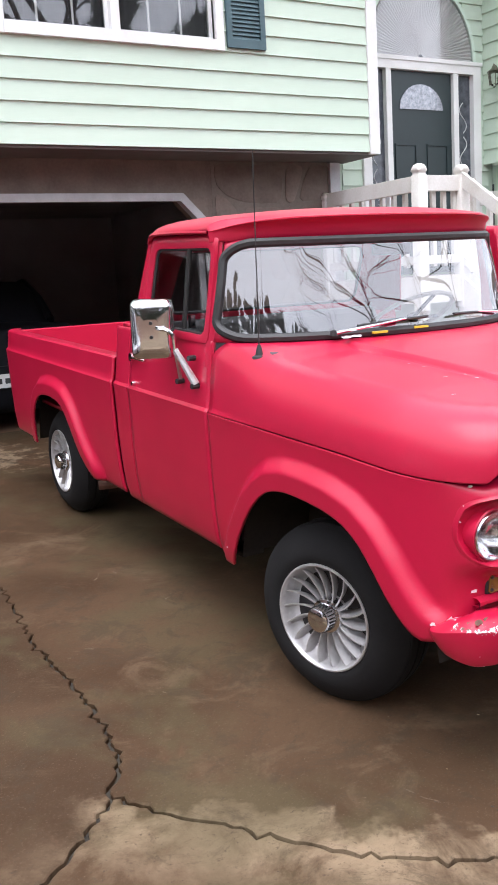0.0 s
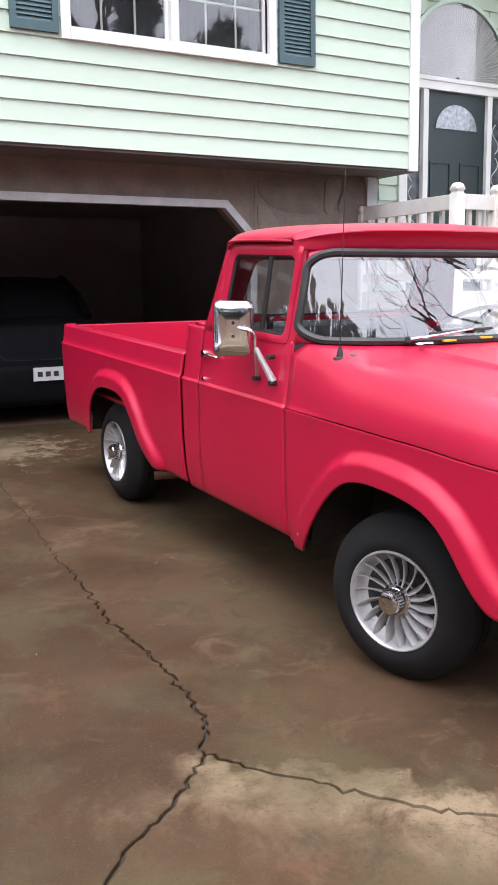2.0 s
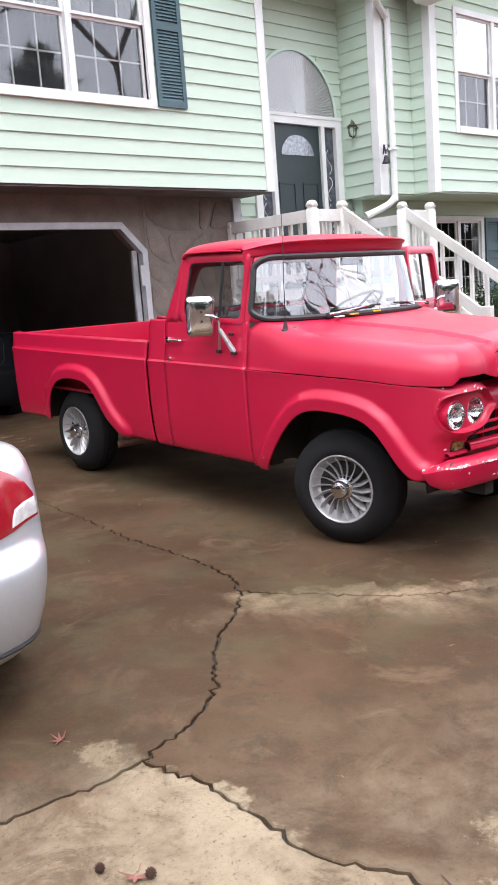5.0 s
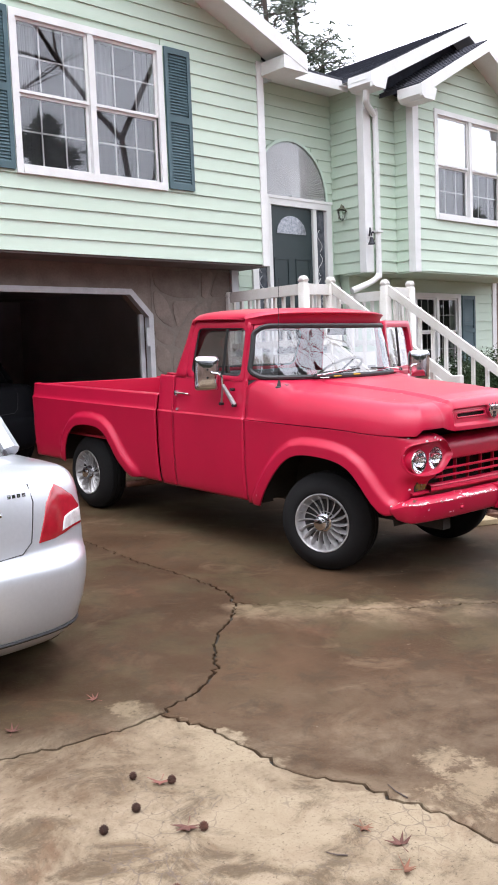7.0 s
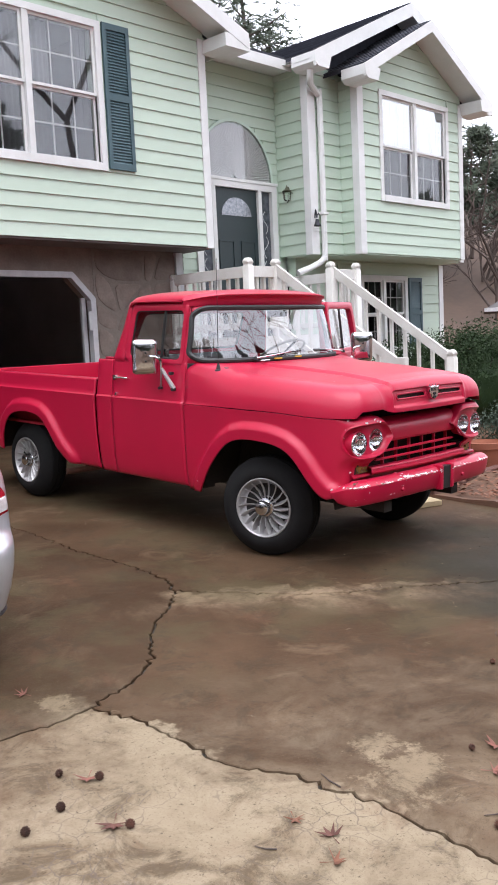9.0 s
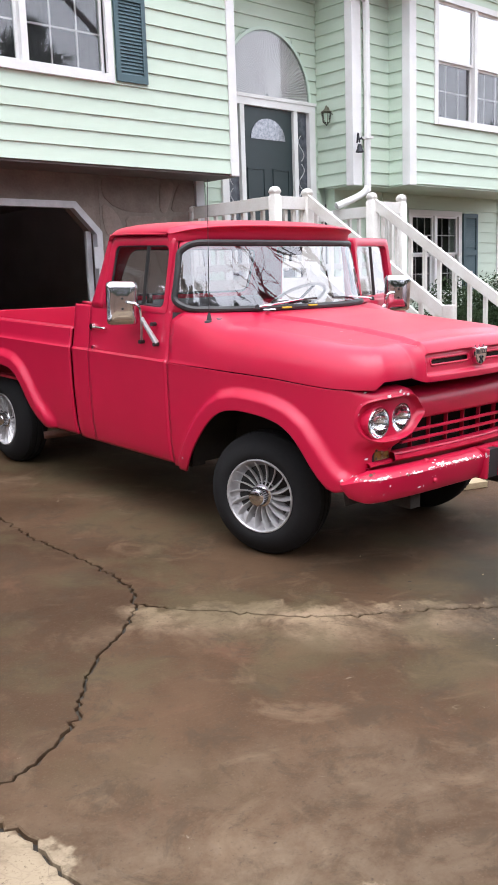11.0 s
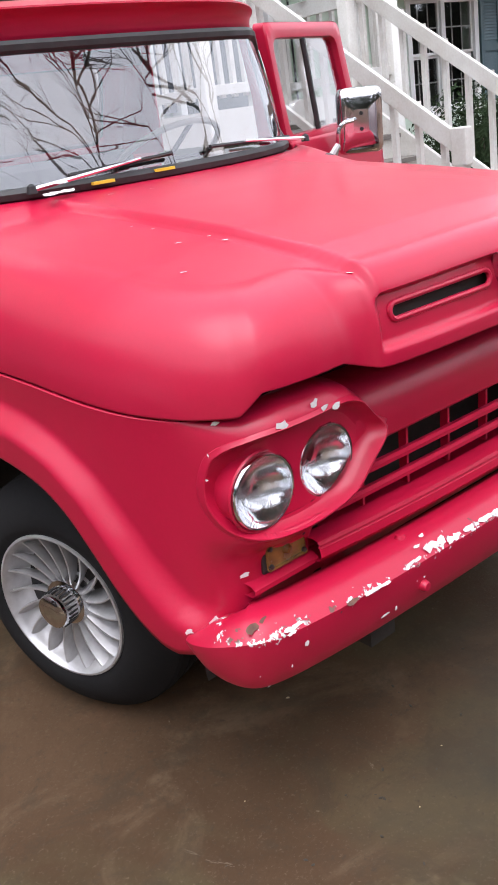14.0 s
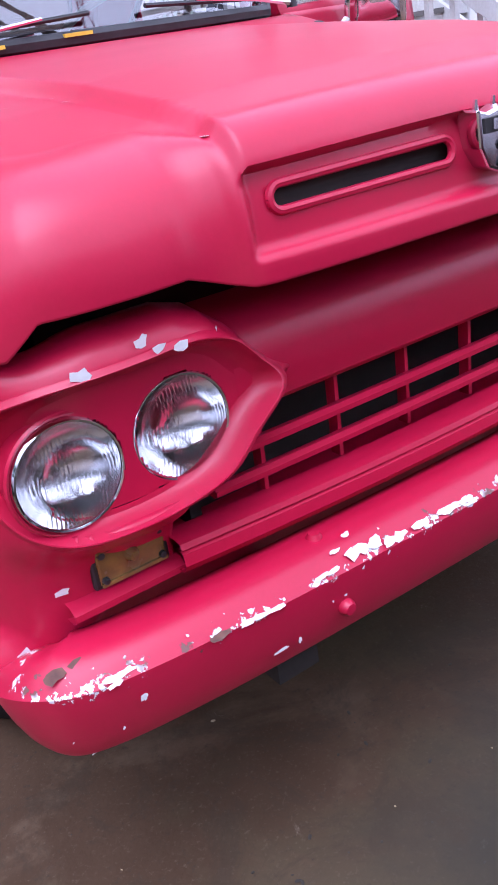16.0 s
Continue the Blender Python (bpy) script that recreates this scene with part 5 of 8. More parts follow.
# cab corners behind the doors and pillars round the glass
for side in (-1, 1):
    rows = door_skin(1.604, 1.802, side, 1.30)
    for i, r in enumerate(rows):
        k = max(0.0, (i / 23 - 0.6) / 0.4)
        rows[i] = [(side * (abs(x) - 0.012 * k * k), y + 0.010 * math.sin(math.pi * (z - 0.40) / 0.95) * i / 23, z) for x, y, z in r]
    part("cab_corner", grid(rows), RED, truck, angle=30, solid=0.010)
    # roof pillar behind the door window, wrapping to the back
    rows = []
    for k in range(13):
        w = 1.285 + (1.740 - 1.285) * k / 12
        uf = 1.455 + (1.392 - 1.455) * k / 12
        ur = 1.655 + (1.452 - 1.655) * k / 12
        g = glass_side(w)
        rows.append([(side * (g + 0.004), uf, w), (side * (g + 0.006), uf + 0.3 * (ur - uf), w), (side * (g + 0.002), uf + 0.65 * (ur - uf), w), (side * (g - 0.020), uf + 0.88 * (ur - uf), w), (side * (g - 0.05), ur, w), (side * (g - 0.08), ur + 0.008, w), (side * (g - 0.11), ur + 0.012, w)])
    part("rear_pillar", grid(rows), RED, truck, solid=0.012)
    part("sill_shelf", grid([[(side * 0.826, u, 1.298), (side * 0.829, u, 1.318)] for u in (1.60, 1.70)]), RED, truck, solid=0.01)
    # windscreen pillar
    rows = []
    for k in range(15):
        t = k / 14
        w = 1.190 + (1.738 - 1.190) * t
        g = glass_side(w) + max(0.0, curve_y(SIDE, w) - 0.8305)
        t = max(0.0, (w - 1.265) / (1.738 - 1.265))
        sg, ug = 0.830 - 0.080 * t, 0.738 + 0.026 * t          # the edge of the glass
        q = [(sg - 0.020, ug + 0.012), (sg - 0.004, ug - 0.004), (g + 0.001, ug + 0.016), (g + 0.006, 0.790 - 0.012 * t), (g - 0.03, 0.795 - 0.012 * t), (sg - 0.030, ug + 0.030)]
        rows.append([(side * x, y, w) for x, y in [*q, q[0]]])
    part("windscreen_pillar", grid(rows), RED, truck, angle=50)
# back of the cab with its window
rows = []
outer = rounded([(-0.74, 1.16), (0.74, 1.16), (0.70, 1.74), (-0.70, 1.74)], 0.03)
inner = rounded([(-0.62, 1.345), (0.62, 1.345), (0.58, 1.655), (-0.58, 1.655)], 0.06)
back_y = lambda w: curve_y([(1.0, 1.76), (1.29, 1.665), (1.74, 1.46)], w)
o, i = resample(outer, 64, (-0.74, 1.16)), resample(inner, 64, (-0.62, 1.345))
part("cab_back", grid([[(q.x, back_y(q.y), q.y) for q in (a, a.lerp(b, 0.5), b)] for a, b in zip(o, i)], close=True), RED, truck, solid=0.015)
pane = bmesh.new()
pane.faces.new([pane.verts.new((q.x, back_y(q.y) - 0.004, q.y)) for q in inner])
p_ob = part("rear_window", pane, GREY_GLASS, truck, solid=0.004, smooth=False)
p_ob.visible_shadow = False
part("window_seal", tube([(q.x, back_y(q.y), q.y) for q in list(inner) + [inner[0]]], 0.012, 6), BLACK, p_ob)
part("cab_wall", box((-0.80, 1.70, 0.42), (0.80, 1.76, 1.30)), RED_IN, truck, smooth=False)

# the cab's upper part draws in a little towards the far door
for ob in [c for c in truck.children_recursive if c.name.split(".")[0] in ("windscreen", "rubber_seal", "corner_plate", "chrome_strip", "roof", "drip_rail", "windscreen_pillar", "rear_pillar", "cab_back", "rear_window", "window_seal")]:
    for v in ob.data.vertices:
        if v.co.x > 0:
            v.co.x *= 0.905

# far door, swung open
HINGE = Matrix.Translation((0.845, 0.742, 0)) @ Matrix.Rotation(radians(-72), 4, "Z") @ Matrix.Translation((-0.845, -0.742, 0))


def moved(bm, m=HINGE):
    bm.transform(m)
    return bm


door_f = part("open_door", moved(grid(door_skin(0.746, 1.600, 1))), RED, truck, "red door standing open", angle=30, solid=0.012)
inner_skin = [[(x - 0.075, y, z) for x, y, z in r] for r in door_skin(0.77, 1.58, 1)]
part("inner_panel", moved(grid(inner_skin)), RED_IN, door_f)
edge = bmesh.new()
for u in (0.755, 1.592):
    add_grid(edge, [[(curve_y(SIDE, w), u, w), (curve_y(SIDE, w) - 0.075, u, w)] for w in np.linspace(0.40, 1.298, 12)])
add_grid(edge, [[(0.827, u, 1.300), (0.752, u, 1.300)] for u in np.linspace(0.755, 1.592, 5)])
part("door_edge", moved(edge), RED, door_f, solid=0.006)
SHIFT = Vector((-0.045, 0))
FAR_F, FAR_W = [q + SHIFT for q in FRAME_S], [q + SHIFT for q in WIN_S]
ring = ring_side(1, FAR_F, FAR_W)
add_grid(ring, [[(glass_side(q.y) - h, q.x, q.y) for h in (0.0, 0.045)] for q in [*FAR_F, FAR_F[0]]])
add_grid(ring, [[(glass_side(q.y) - h, q.x, q.y) for h in (0.0, 0.045)] for q in [*FAR_W, FAR_W[0]]])
part("window_frame", moved(ring), RED, door_f, angle=60)
pane = bmesh.new()
pane.faces.new([pane.verts.new((glass_side(q.y) - 0.02, q.x, q.y)) for q in FAR_W])
p_ob = part("side_glass", moved(pane), GREY_GLASS, door_f, solid=0.004, smooth=False)
p_ob.visible_shadow = False
part("vent_post", moved(tube([(0.815, 1.03, 1.325), (0.785, 1.00, 1.668)], 0.011, 6)), BLACK, door_f)


def mirror(side, parent, m=None):
    """A tall rounded chrome mirror head on a bent arm."""
    fix = (lambda b: moved(b)) if m else (lambda b: b)
    cx, cy, cz = side * 0.958, (1.125 if m else 1.045), 1.338
    rows = []
    for d, k in ((0.030, 0.0), (0.030, 0.90), (0.026, 0.98), (0.012, 1.0), (-0.006, 0.985), (-0.018, 0.95), (-0.026, 0.88), (-0.032, 0.74), (-0.0355, 0.5), (-0.037, 0.2), (-0.0372, 0.0)):
        o = rounded([(-0.094 * k, -0.130 * k), (0.094 * k, -0.130 * k), (0.094 * k, 0.130 * k), (-0.094 * k, 0.130 * k)], 0.036 * k + 1e-5, 6)
        rows.append([(cx + q[0], cy + d, cz + q[1]) for q in o] + [(cx + o[0][0], cy + d, cz + o[0][1])])
    yaw = Matrix.Translation((cx, cy, cz)) @ Matrix.Rotation(radians(side * 32), 4, "Z") @ Matrix.Translation((-cx, -cy, -cz))
    head_bm = grid(rows)
    head_bm.transform(yaw)
    head = part("wing_mirror", fix(head_bm), CHROME, parent, "tall rounded chrome wing mirror on a bent arm", angle=60)
    part("arm", fix(tube(spline([(cx, cy - 0.038, cz + 0.01), (cx - side * 0.005, cy - 0.075, cz + 0.005), (cx - side * 0.02, cy - 0.115, cz), (cx - side * 0.035, cy - 0.135, cz - 0.03), (cx - side * 0.04, cy - 0.135, cz - 0.10)], 5), 0.009, 8)), CHROME, head)
    part("foot", fix(tube([(cx - side * 0.04, cy - 0.135, cz - 0.08), (side * 0.862, 0.845, 1.112)], [0.013, 0.019], 8)), DULL, head)
    part("brace", fix(tube([(cx - side * 0.04, cy - 0.135, cz - 0.09), (side * 0.862, 0.99, 1.118)], 0.008, 8)), DULL, head)
    for y, z in ((0.845, 1.105), (0.99, 1.11), (0.865, 1.222)):
        part("bolt", fix(tube([(side * 0.85, y, z), (side * 0.885, y - 0.004, z)], 0.012, 8)), BLACK, head)
    plate = rounded([(-0.030, -0.045), (0.030, -0.045), (0.030, 0.045), (-0.030, 0.045)], 0.014)
    part("bracket", fix(moved(prism([(cx + q.x, cz + q.y) for q in plate], "y", cy - 0.043, cy - 0.034), yaw)), CHROME, head, smooth=False)
    for d in (-0.030, 0.030):
        part("bolt", fix(moved(tube([(cx, cy - 0.034, cz + d), (cx, cy - 0.050, cz + d)], 0.008, 8), yaw)), BLACK, head)
    part("mirror_glass", fix(box((cx - 0.078, cy + 0.030, cz - 0.114), (cx + 0.078, cy + 0.032, cz + 0.114), yaw)), CHROME, head, smooth=False)


mirror(-1, door_n)
mirror(1, door_f, True)

# ---- bed
TAIL = 3.93


def bed_side(side):
    table = [(u, w) for u, w, _ in dense(ARCH_R, 4)]
    us = sorted({round(u, 4) for u, _ in table} | {round(x, 4) for x in np.linspace(1.815, 2.20, 12)} | {round(x, 4) for x in np.linspace(3.27, 3.80, 12)} | {3.84, 3.87, 3.895, 3.91, 3.922, 3.93})
    rows = []
    for u in us:
        low = curve_y(table, u) if ARCH_R[0][0] <= u <= ARCH_R[-1][0] else (0.41 if u < 3 else 0.43)
        ws = [low + (1.002 - low) * k / 34 for k in range(35)] + [1.007, 1.014, 1.022, 1.05, 1.09, 1.12, 1.133, 1.140, 1.141]
        bow = 0.05 * max(0.0, (u - 3.80) / 0.13) ** 2.2
        row = []
        for w in ws:
            half = curve_y(SIDE, w) + flare(ARCH_R, u, w)
            if w >= 1.14:
                half = 0.845 - (0.008 if w == 1.140 else 0.075)
            row.append((side * (half - bow), u + (0.010 * math.sin(math.pi * (w - 0.41) / 0.9) if u < 1.85 else 0.0), w))
        rows.append(row)
    return grid(rows)


for side in (-1, 1):
    b = part("bed_side", bed_side(side), RED, truck, "red bed side with a flared wheel arch", angle=32, solid=0.012)
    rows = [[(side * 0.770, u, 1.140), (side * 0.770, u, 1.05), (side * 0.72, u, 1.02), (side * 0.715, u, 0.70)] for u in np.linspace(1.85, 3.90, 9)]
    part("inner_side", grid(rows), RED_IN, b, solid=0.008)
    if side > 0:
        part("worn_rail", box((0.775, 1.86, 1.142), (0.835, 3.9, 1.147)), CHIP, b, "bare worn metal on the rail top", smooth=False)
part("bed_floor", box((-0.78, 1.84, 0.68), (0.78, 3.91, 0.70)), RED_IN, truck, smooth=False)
fw = bmesh.new()
add_box(fw, (-0.775, 1.838, 0.68), (0.775, 1.872, 1.12))
add_box(fw, (-0.775, 1.832, 1.12), (0.775, 1.885, 1.142))
part("bed_front", fw, RED, truck, smooth=False, bevel=0.006)
tg = bmesh.new()
add_box(tg, (-0.74, 3.885, 0.66), (0.74, 3.925, 1.13))
add_box(tg, (-0.60, 3.925, 0.76), (0.60, 3.935, 1.04))
part("tailgate", tg, RED, truck, "red tailgate", smooth=False, bevel=0.008)
# near-black filler: the shade between cab and bed as a solid block
part("bed_cab_gap", box((-0.76, 1.785, 0.45), (0.76, 1.84, 1.10)), UNDER, truck, smooth=False)

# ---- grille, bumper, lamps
# near-black sheet behind the grille that stands for the shade in there
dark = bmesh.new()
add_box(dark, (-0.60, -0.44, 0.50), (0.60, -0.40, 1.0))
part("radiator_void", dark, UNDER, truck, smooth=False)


def across(prof, x0, x1, n=24, bow=0.016):
    """A bar across the front: a closed (y, z) outline drawn from x0 to x1 along the front's bow."""
    rows = []
    for x in np.linspace(x0, x1, n):
        b = bow * (1 - (x / 0.6) ** 2)
        rows.append([(x, y - b, z) for y, z in [*prof, prof[0]]])
    return grid(rows)


bar = [(-0.60, 0.965), (-0.645, 0.958), (-0.675, 0.940), (-0.693, 0.915), (-0.700, 0.888), (-0.699, 0.850), (-0.692, 0.824), (-0.676, 0.811), (-0.62, 0.808)]
grille = part("grille", across(bar, -0.43, 0.43, bow=0.006), RED, truck, "red grille with slim horizontal bars and dark gaps")
for wz, x in ((0.755, 0.425), (0.706, 0.475)):
    prof = [(-0.652, wz + 0.005), (-0.668, wz + 0.009), (-0.677, wz + 0.004), (-0.677, wz - 0.004), (-0.668, wz - 0.009), (-0.652, wz - 0.006)]
    part("grille_bar", across(prof, -x, x, bow=0.012), RED, grille)
prof = [(-0.64, 0.667), (-0.678, 0.670), (-0.692, 0.667), (-0.696, 0.659), (-0.690, 0.656), (-0.697, 0.652), (-0.700, 0.634), (-0.692, 0.622), (-0.62, 0.616)]
part("lower_sill", across(prof, -0.555, 0.555, bow=0.030), RED, grille)
for x in np.linspace(-0.375, 0.375, 6):
    part("divider", box((x - 0.0035, -0.662, 0.665), (x + 0.0035, -0.640, 0.845)), RED, grille, smooth=False)
part("valance", across([(-0.56, 0.622), (-0.635, 0.622), (-0.64, 0.60), (-0.62, 0.56), (-0.58, 0.50), (-0.56, 0.50)], -0.70, 0.70, bow=0.0), RED, grille)
for side in (-1, 1):
    part("lamp_ledge", across([(-0.60, 0.634), (-0.672, 0.634), (-0.684, 0.626), (-0.684, 0.616), (-0.672, 0.608), (-0.60, 0.608)], *sorted((side * 0.545, side * 0.72)), n=8, bow=0.0), RED, grille)
for side in (-1, 1):
    sig = bmesh.new()
    add_box(sig, (side * 0.676, -0.664, 0.634), (side * 0.556, -0.58, 0.706))
    s_ob = part("turn_signal", sig, BLACK, truck, "amber turn signal in a dark housing", smooth=False, bevel=0.004)
    part("amber_lens", box((side * 0.668, -0.670, 0.641), (side * 0.564, -0.662, 0.699)), AMBER, s_ob, smooth=False, bevel=0.003)
    for z0, z1 in ((0.641, 0.647), (0.693, 0.699)):
        part("lens_rim", box((side * 0.668, -0.674, z0), (side * 0.564, -0.668, z1)), AMBER, s_ob, smooth=False, bevel=0.001)
    part("bulb", lathe([(-0.682, 0.0), (-0.680, 0.007), (-0.669, 0.012)], 12, "y", (side * 0.616, 0, 0.672)), AMBER, s_ob)
    for dx, dz in ((0.661, 0.690), (0.571, 0.690), (0.661, 0.650), (0.571, 0.650)):
        part("screw", lathe([(-0.677, 0.0), (-0.675, 0.005), (-0.670, 0.006)], 8, "y", (side * dx, 0, dz)), BLACK, s_ob)

BUMP = [Vector(q) for q in spline([(0.834, -0.592, 0), (0.839, -0.630, 0), (0.836, -0.680, 0), (0.818, -0.728, 0), (0.785, -0.762, 0), (0.735, -0.780, 0), (0.65, -0.793, 0), (0.50, -0.805, 0), (0.30, -0.812, 0), (0.12, -0.815, 0), (0.0, -0.816, 0)], 7)]
line = [Vector((-q.x, q.y, 0)) for q in BUMP] + [q for q in BUMP[::-1][1:]]
# (inward, height) of the bumper's section: its sloping top, the crease, the face, the tucked lower edge
PROFILE = [(0.110, 0.600), (0.085, 0.608), (0.060, 0.610), (0.040, 0.607), (0.026, 0.600), (0.014, 0.591), (0.007, 0.5845), (0.0, 0.578), (0.0, 0.566), (0.003, 0.54), (0.010, 0.50), (0.018, 0.472), (0.024, 0.461), (0.034, 0.455), (0.060, 0.456)]


def bumper_point(i, k):
    a, b = line[max(i - 1, 0)], line[min(i + 1, len(line) - 1)]
    d = (b - a).normalized()
    out = Vector((d.y, -d.x, 0))
    o, w = PROFILE[k]
    end = min(i, len(line) - 1 - i)
    fade = smooth01(end / 26)                       # the ends draw to a point
    shut = smooth01((end + 0.6) / 9)
    crease = 0.534 + (0.576 - 0.534) * fade
    w2 = crease + (w - 0.576) * (0.25 + 0.75 * shut if k < 7 else 0.12 + 0.88 * (0.45 * shut + 0.55 * fade))
    q = line[i] - out * o * (0.12 + 0.88 * shut)
    return (q.x, q.y, w2)


def worn_paint():
    """The truck's red paint, flaked to white primer and rust along the bumper's upper edge."""
    m = RED.copy()
    m.name = "flaked_red_paint"
    n, l = m.node_tree.nodes, m.node_tree.links
    b = n["Principled BSDF"]
    red = b.inputs["Base Color"].links[0].from_socket
    tc = n.new("ShaderNodeTexCoord").outputs["Object"]
    sep = n.new("ShaderNodeSeparateXYZ")
    l.new(tc, sep.inputs[0])

    def node(op, a, c=0.0):
        x = n.new("ShaderNodeMath")
        x.operation = op
        for i, val in enumerate((a, c)):
            if isinstance(val, (int, float)):
                x.inputs[i].default_value = val
            else:
                l.new(val, x.inputs[i])
        return x.outputs[0]

    def noise_at(s, detail, rough, seed):
        t = n.new("ShaderNodeTexNoise")
        t.noise_dimensions = "4D"
        t.inputs["W"].default_value = seed
        t.inputs["Scale"].default_value, t.inputs["Detail"].default_value, t.inputs["Roughness"].default_value = s, detail, rough
        l.new(tc, t.inputs["Vector"])
        return t.outputs["Fac"]

    # wear is likeliest on the edge, at z 0.580, and comes in stretches along it
    edge = node("SUBTRACT", 1.0, node("MULTIPLY", node("ABSOLUTE", node("SUBTRACT", sep.outputs["Z"], 0.580)), 42.0))
    edge = node("MAXIMUM", edge, 0.0)
    stretch = node("MINIMUM", node("MULTIPLY", node("SUBTRACT", noise_at(5.0, 2, 0.5, 3.0), 0.42), 1.7), 0.10)
    want = node("ADD", node("MULTIPLY", edge, node("ADD", 0.13, stretch)), -0.10)
    flake_n = node("ADD", noise_at(55, 5, 0.65, 7.0), want)

    def step(src, a, c):
        r = n.new("ShaderNodeMapRange")
        r.inputs["From Min"].default_value, r.inputs["From Max"].default_value = a, c
        l.new(src, r.inputs["Value"])
        return r.outputs["Result"]

    def mix(f, a, c):
        x = n.new("ShaderNodeMix")
        x.data_type = "RGBA"
        l.new(f, x.inputs["Factor"])
        for key, val in (("A", a), ("B", c)):
            if isinstance(val, tuple):
                x.inputs[key].default_value = (*val, 1)
            else:
                l.new(val, x.inputs[key])
        return x.outputs["Result"]

    bare = step(flake_n, 0.625, 0.640)
    rim = step(flake_n, 0.612, 0.626)
    under = mix(step(noise_at(16, 3, 0.6, 1.0), 0.55, 0.60), (0.74, 0.73, 0.72), (0.16, 0.07, 0.05))
    worn = mix(bare, mix(rim, red, (0.20, 0.012, 0.02)), under)
    l.new(worn, b.inputs["Base Color"])
    return m


WORN_RED = worn_paint()
rows = [[bumper_point(i, k) for k in range(len(PROFILE))] for i in range(len(line))]
bumper = part("front_bumper", grid(rows), WORN_RED, truck, "red front bumper with flaked white and rusty paint along its edge", angle=28, solid=0.006)
for x0, x1 in ((0.055, 0.085), (0.185, 0.215)):
    part("plate_bracket", box((x0, -0.832, 0.448), (x1, -0.75, 0.614)), WORN_RED, bumper, smooth=False, bevel=0.008)
# no hollow here: a black block gives the shaded look of a recess
part("bracket_recess", box((0.085, -0.820, 0.450), (0.185, -0.75, 0.604)), BLACK, bumper, "black block painted as the shade between the plate brackets", smooth=False)
for x in (-0.36, 0.36):
    part("bolt", lathe([(-0.818, 0.0), (-0.817, 0.009), (-0.811, 0.013), (-0.80, 0.014)], 12, "y", (x, 0, 0.515)), RED, bumper)
    part("bolt", lathe([(0.618, 0.0), (0.617, 0.009), (0.609, 0.013)], 12, "z", (x, -0.745, 0)), RED, bumper)


def flake(bm, c, ax, ay, n, size, rnd, stretch=1.0):
    """A ragged thin flake on a surface at c, with axes ax and ay."""
    m = rnd.randint(7, 11)
    a0 = rnd.random() * 6.28
    vs = []
    for k in range(m):
        t = a0 + 2 * math.pi * k / m
        r = size * rnd.uniform(0.45, 1.15)
        vs.append(bm.verts.new(Vector(c) + Vector(ax) * math.cos(t) * r * stretch + Vector(ay) * math.sin(t) * r + Vector(n) * 0.0006))
    bm.faces.new(vs)


def bumper_at(half, k):
    i = min(range(len(line)), key=lambda i: abs(line[i].x + half))
    return Vector(bumper_point(i, k))


rnd = random.Random(23)
TOP_N, FACE_N = Vector((0, -0.7, 0.7)), Vector((0, -1, 0))
for half, k, size, st, mat, face in ((0.783, 4, 0.016, 1.4, RUST, 0), (0.72, 7, 0.007, 2.6, CHIP, 0), (0.70, 6, 0.010, 2.2, CHIP, 0), (0.69, 9, 0.009, 1.1, CHIP, 1), (0.604, 5, 0.004, 1.0, CHIP, 0), (0.73, 10, 0.004, 1.0, CHIP, 1), (0.79, 10, 0.004, 1.0, CHIP, 1), (0.78, 12, 0.003, 3.0, CHIP, 1),
                                    (0.47, 10, 0.006, 3.6, CHIP, 1), (0.445, 10, 0.010, 0.4, CHIP, 1), (0.40, 9, 0.004, 1.0, CHIP, 1), (0.36, 9, 0.005, 1.4, CHIP, 1), (0.58, 7, 0.008, 3.0, RUST, 0), (0.52, 7, 0.007, 3.4, CHIP, 0), (0.46, 7, 0.006, 4.0, CHIP, 0), (0.40, 6, 0.007, 3.0, CHIP, 0),
                                    (0.33, 5, 0.017, 1.5, CHIP, 0), (0.29, 5, 0.014, 1.6, CHIP, 0), (0.25, 6, 0.013, 2.0, CHIP, 0), (0.20, 6, 0.010, 2.6, CHIP, 0), (0.34, 3, 0.006, 1.8, CHIP, 0), (0.37, 4, 0.006, 2.2, CHIP, 0), (0.15, 6, 0.010, 3.0, CHIP, 0), (0.10, 6, 0.009, 2.4, CHIP, 0), (0.27, 4, 0.004, 1.0, CHIP, 0)):
    nrm = FACE_N if face else TOP_N
    chip = bmesh.new()
    size *= 0.75
    for _ in range(1 if size < 0.004 else 3):
        shift = Vector((rnd.gauss(0, size * st * 0.6), 0, 0))
        flake(chip, bumper_at(half, k) + shift + nrm * 0.0036, (1, 0.02, 0), (0, 0, 1) if face else (0, 0.7, 0.7), (0, 0, 0), size * rnd.uniform(0.6, 1.0), rnd, st)
    part("paint_chip", chip, mat, bumper, smooth=False)
rnd = random.Random(11)
